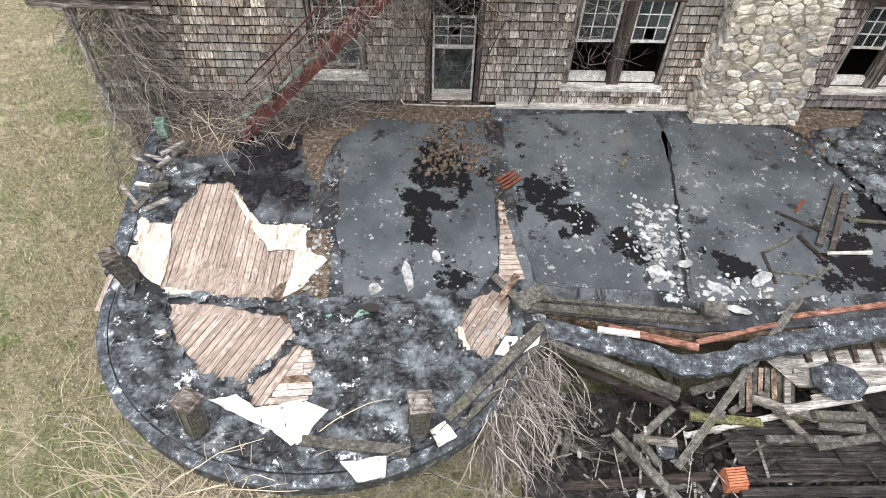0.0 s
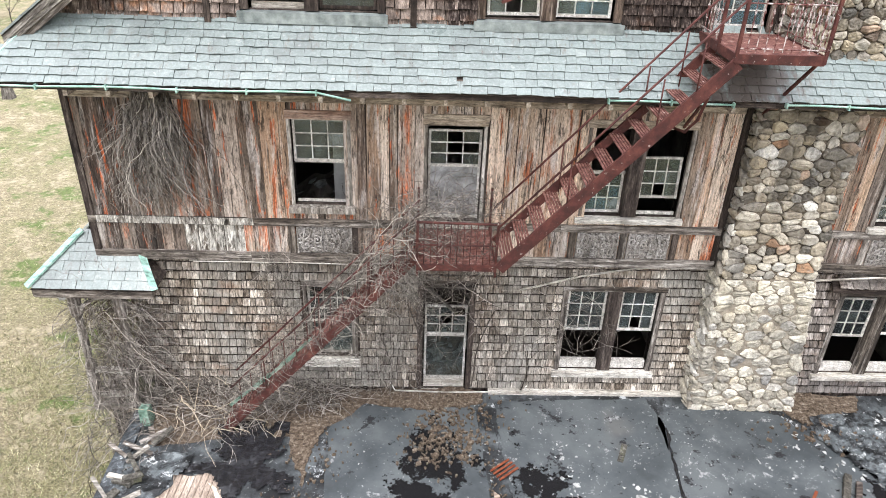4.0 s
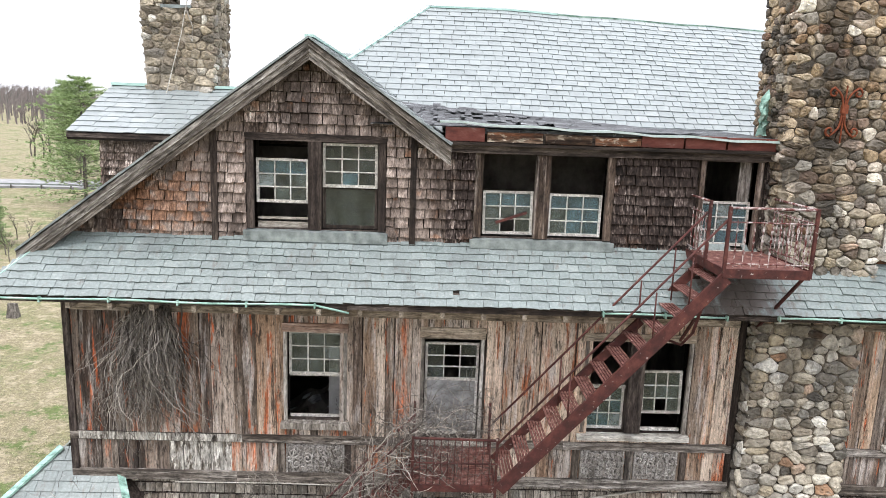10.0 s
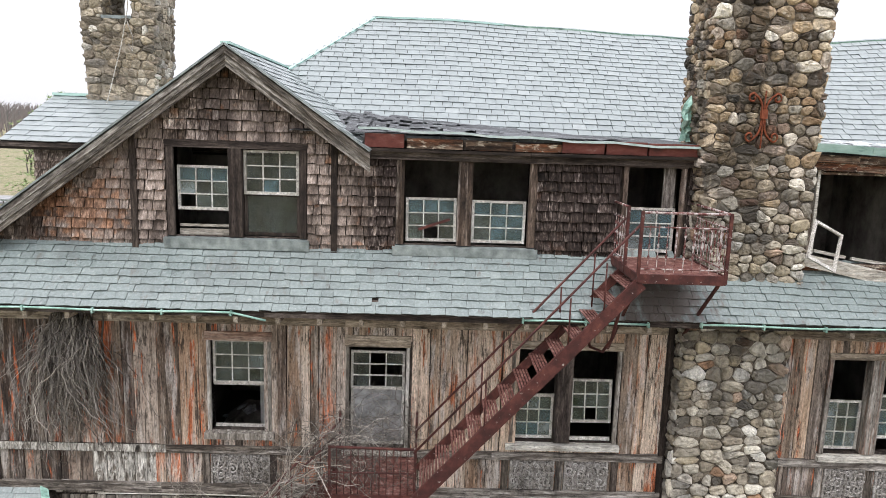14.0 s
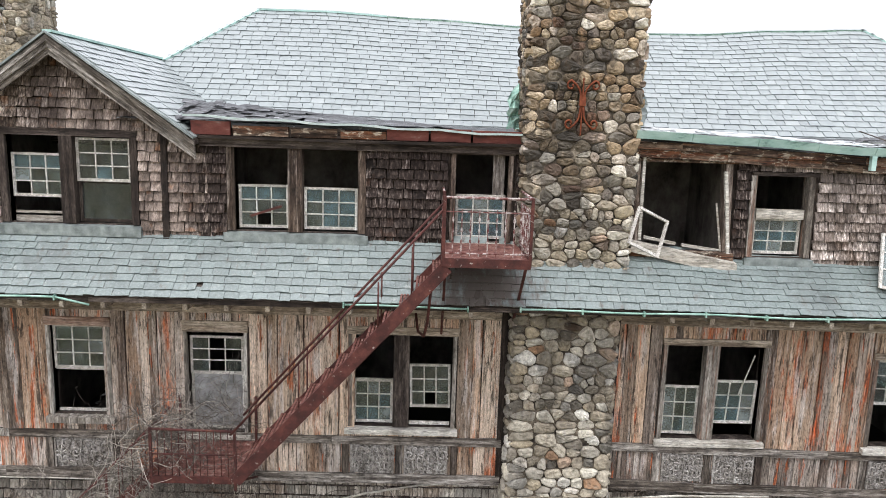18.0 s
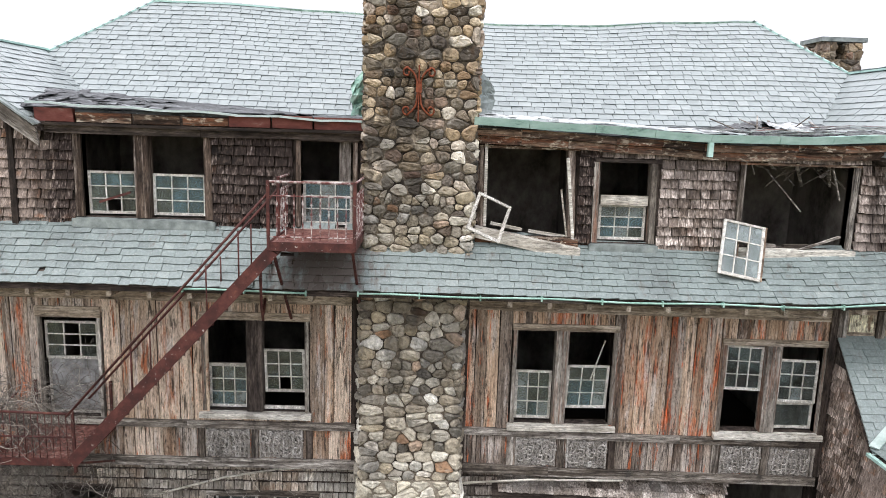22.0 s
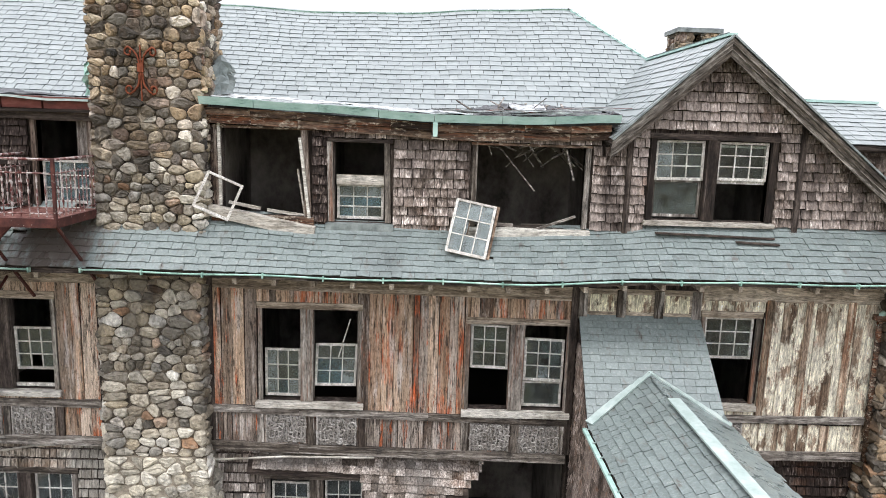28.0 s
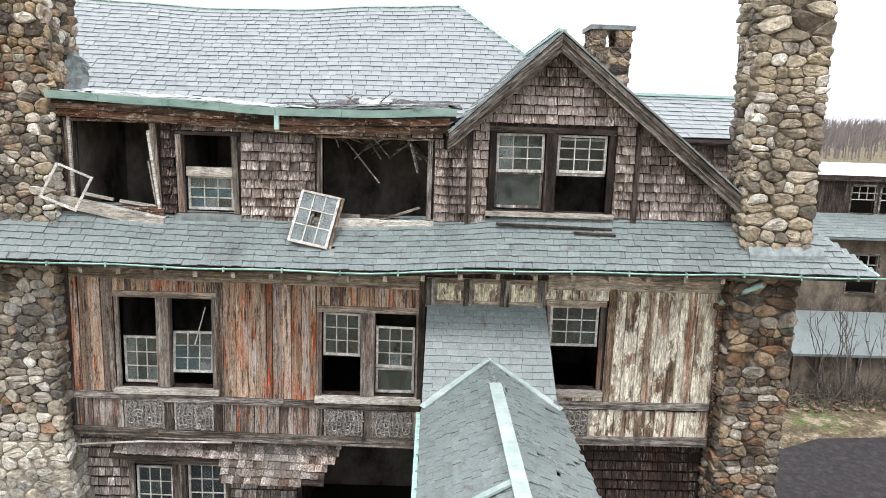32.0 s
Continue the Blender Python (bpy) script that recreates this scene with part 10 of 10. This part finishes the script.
def heap(name, x0, x1, y0, y1, z, h, seed, label):
    """Fallen plaster: a broken mound with slabs on it."""
    ob = thing(name, ((x0 + x1) / 2, (y0 + y1) / 2, z), label, "rubble")
    g, nx, ny = Geo(), 24, 14

    def top(fx, fy):
        return z + h * max(0.0, math.sin(math.pi * min(1, max(0, fx)))) ** 0.5 * (0.35 + 0.65 * fy) * (0.7 + 0.5 * noise.noise(Vector((fx * 5, fy * 4, seed)))) + 0.02

    for i in range(nx + 1):
        for j in range(ny + 1):
            g.v.append((x0 + (x1 - x0) * i / nx, y0 + (y1 - y0) * j / ny, top(i / nx, j / ny) + 0.05 * noise.noise(Vector((i, j, seed)))))
    for i in range(nx):
        for j in range(ny):
            k = i * (ny + 1) + j
            g.f.append((k, k + ny + 1, k + ny + 2, k + 1))
    part("mound", g, M_PLASTER, ob)
    for i in range(70):
        fx, fy = rng.random(), rng.random()
        g = Geo()
        shard(g, x0 + (x1 - x0) * fx, y0 + (y1 - y0) * fy, top(fx, fy), ru(0.06, 0.24), 0.02, 0.5)
        part("slab", g, M_CHIP, ob)


heap("room_rubble", -2.9, -0.6, 12.1, 14.6, 6.2, 0.95, 3.0, "fallen plaster heaped on the room floor")
heap("hall_rubble", 0.0, 1.2, 12.27, 13.9, 2.62, 1.0, 8.0, "fallen plaster heaped behind the door")

# ---------------------------------------------------------------- grass blades on the near lawn
g = Geo()
for i in range(60000):
    x, y = -5.9 - abs(rng.gauss(0, 5.0)), 8 + rng.gauss(0, 9)
    if i % 5 == 0:
        x, y = -5.6 + ru(0, 9.4), 3.6 - abs(rng.gauss(0, 2.5))
    a, h = ru(0, 6.3), ru(0.05, 0.2)
    z = land(x, y)
    g.add([(x - 0.011 * math.sin(a), y + 0.011 * math.cos(a), z), (x + 0.011 * math.sin(a), y - 0.011 * math.cos(a), z), (x + h * ru(-1.1, 1.1), y + h * ru(-1.1, 1.1), z + h)], [(0, 1, 2)])
solid("dry_grass", g, M_BLADE, "tufts of dry winter grass", "grass", "stuff")
g = Geo()
g.hexa([(-24.2, 40.0, 0), (-23.6, 40.0, 0), (-23.6, 40.5, 0), (-24.2, 40.5, 0), (-24.1, 40.1, 0.9), (-23.7, 40.1, 0.9), (-23.7, 40.4, 0.85), (-24.1, 40.4, 0.85)])
solid("tree_stump", g, M_BARK, "grey weathered stump on the lawn", "stump")
g = Geo()
shard(g, -11.5, 19.5, 0.0, 0.25, 0.16)
solid("field_rock", g, M_CHIP, "pale stone lying in the grass", "stone")

# ---------------------------------------------------------------- east wing across the yard
ew = thing("east_wing", (40, 33, 0), "stucco wing with slate skirt and a flat white roof", "house")
wx0, wx1, wy = 32.5, 56, 33.0
wins = [(35.4 + i * 1.5, 36.6 + i * 1.5, 8.5, 9.85) for i in range(6)]
win2 = [(35.1 + i * 2.1, 36.6 + i * 2.1, 4.6, 6.5) for i in range(5)]
part("wall", pierced(wx0, wx1, wy, wy + 0.25, 0, 7.6, win2), M_STUCCO, ew)
g = Geo()
g.box(wx0, wx0 + 0.25, wy + 0.25, 48, 0, 7.6)
g.box(wx1 - 0.25, wx1, wy + 0.25, 48, 0, 7.6)
g.box(wx0 + 0.25, wx1 - 0.25, 47.75, 48, 0, 7.6)
part("wall", g, M_STUCCO, ew)
part("attic_wall", pierced(wx0 + 0.6, wx1, wy + 1.0, wy + 1.2, 7.4, 10.2, wins), M_DARK_V, ew)
g = Geo()
g.box(wx0 + 0.4, wx1 + 0.4, wy + 0.8, 48.5, 10.15, 10.35)
g.box(wx0 + 0.9, wx1, wy + 1.25, 48, 10.35, 10.5)
part("flat_roof", g, M_MEMBRANE, ew, "flat white membrane roof")
g = Geo()
g.box(wx0 + 0.35, wx1 + 0.4, wy + 0.75, wy + 0.85, 10.1, 10.38)
part("roof_edge", g, M_DARK, ew)
g = Geo()
g.hexa([(wx0 - 0.6, wy - 0.6, 7.35), (wx1, wy - 0.6, 7.35), (wx1, wy + 1.1, 7.35), (wx0 - 0.6, wy + 1.1, 7.35), (wx0 - 0.6, wy - 0.6, 7.45), (wx1, wy - 0.6, 7.45), (wx1, wy + 1.1, 8.5), (wx0 + 0.6, wy + 1.1, 8.5)])
part("skirt_roof", g, M_SLATE, ew)
sk = Vector((0, 1.6, 1.0))
lay("slate", ew, (0, wy - 0.6, 7.47), (1, 0, 0), sk, lambda y: [(wx0 - 0.6, 45)], 8, 0.22, (0.25, 0.4), M_SLATE, 0.018, 0.02, 0)
g = Geo()
g.hexa([(wx0 - 1, wy - 2.4, 2.0), (37.5, wy - 2.4, 2.0), (37.5, wy, 3.5), (wx0 - 1, wy, 3.5), (wx0 - 1, wy - 2.4, 2.12), (37.5, wy - 2.4, 2.12), (37.5, wy, 3.62), (wx0 - 1, wy, 3.62)])
part("lean_to_roof", g, M_SLATE, ew, "slate lean-to roof")
g = Geo()
g.box(wx0 - 0.6, 37.4, wy - 2.0, wy - 1.9, 0, 2.0)
part("lean_to_wall", g, M_STUCCO, ew)
for x in (33.2, 35.0, 36.8):
    g = Geo()
    g.box(x - 0.1, x + 0.1, wy - 2.15, wy - 2.0, 0, 2.05)
    part("post", g, M_TRIM_V, ew)
for o in wins + win2:
    yy = wy + 1.0 if o in wins else wy
    wn = part("window", Geo().box(o[0] - 0.08, o[0], yy - 0.04, yy + 0.1, o[2], o[3]).box(o[1], o[1] + 0.08, yy - 0.04, yy + 0.1, o[2], o[3]).box(o[0], o[1], yy - 0.05, yy + 0.1, o[3], o[3] + 0.1).box(o[0], o[1], yy - 0.08, yy + 0.1, o[2] - 0.08, o[2]), M_TRIM, ew)
    h = (o[2] + o[3]) / 2
    g = Geo()
    for i in range(4):
        x = o[0] + (o[1] - o[0]) * i / 3
        g.box(x - 0.02, x + 0.02, yy + 0.02, yy + 0.06, h, o[3])
    for i in range(3):
        z = h + (o[3] - h) * i / 2
        g.box(o[0], o[1], yy + 0.025, yy + 0.055, z - 0.02, z + 0.02)
    part("glazing_bars", g, M_SASH, wn)
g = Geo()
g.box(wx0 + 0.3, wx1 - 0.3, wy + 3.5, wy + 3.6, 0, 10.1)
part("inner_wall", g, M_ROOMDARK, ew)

# dead brush at the foot of the wing
def v_brush(g):
    for i in range(420):
        x, y = ru(30.5, 38.5), ru(29.2, 31.2)
        strand(g, (x, y, 0.02), (rng.gauss(0, 0.6), rng.gauss(0, 0.5), 1), int(ru(5, 12)), 0.14, 0.4, (0, 0, -0.12), ru(0.008, 0.02), 0.1)
    for i in range(16):
        strand(g, (ru(31, 37), ru(29, 30.6), 0.02), (rng.gauss(0, 0.25), 0, 1), 22, 0.2, 0.18, (0, 0, 0.02), 0.03, 0.25)


vine("brown leafless brush growing against the wing wall", v_brush, M_BARK)
g = Geo()
for i in range(200):
    shard(g, ru(30.5, 38.5), ru(28.6, 31.0), 0.01, ru(0.05, 0.25), 0.04, 0.5)
solid("yard_rubble", g, M_PLANK_D, "broken boards and litter before the wing", "rubble", "stuff")


def v_tangle(g):
    for i in range(130):
        strand(g, (ru(-0.6, 1.35), ru(10.3, 10.5), ru(6.6, 8.3)), (rng.gauss(0, 1), ru(-0.3, 0.3), rng.gauss(0, 0.8)), int(ru(5, 12)), 0.09, 0.55, (0, 0.02, -0.06), ru(0.002, 0.005), 0.1)
    for i in range(300):
        strand(g, (ru(-1.6, 1.3), ru(10.4, 11.7), ru(5.6, 7.6)), (rng.gauss(0, 1), ru(-0.5, 0.4), rng.gauss(0, 0.8)), int(ru(5, 12)), 0.09, 0.55, (0, 0.02, -0.08), ru(0.002, 0.006), 0.1)


vine("dark dead creeper tangled through the stair landing", v_tangle, M_BARK)


def v_rim(g):
    for i in range(170):
        x = ru(-5.2, 1.6)
        y = 6.75 - 3.25 * math.sqrt(max(0.0, 1 - ((x + 1.75) / 3.9) ** 2)) - ru(0, 0.5)
        strand(g, (x, y, ru(1.4, 2.7)), (rng.gauss(0, 0.5), rng.gauss(0.1, 0.5), 1), int(ru(6, 14)), 0.12, 0.4, (0, 0, -0.12), ru(0.003, 0.008), 0.15)


vine("dead brambles hanging over the terrace rim", v_rim)


def v_porch_inner(g):
    for i in range(1100):
        strand(g, (ru(-6.6, -5.35), ru(11.45, 12.7), ru(2.4, 5.5)), (rng.gauss(0, 0.6), ru(-0.3, 0.3), rng.gauss(-0.4, 0.9)), int(ru(5, 11)), 0.1, 0.5, (0.02, 0, -0.06), ru(0.004, 0.01), 0.06)


vine("brown creeper filling the porch behind its posts", v_porch_inner, M_BROWN_V)
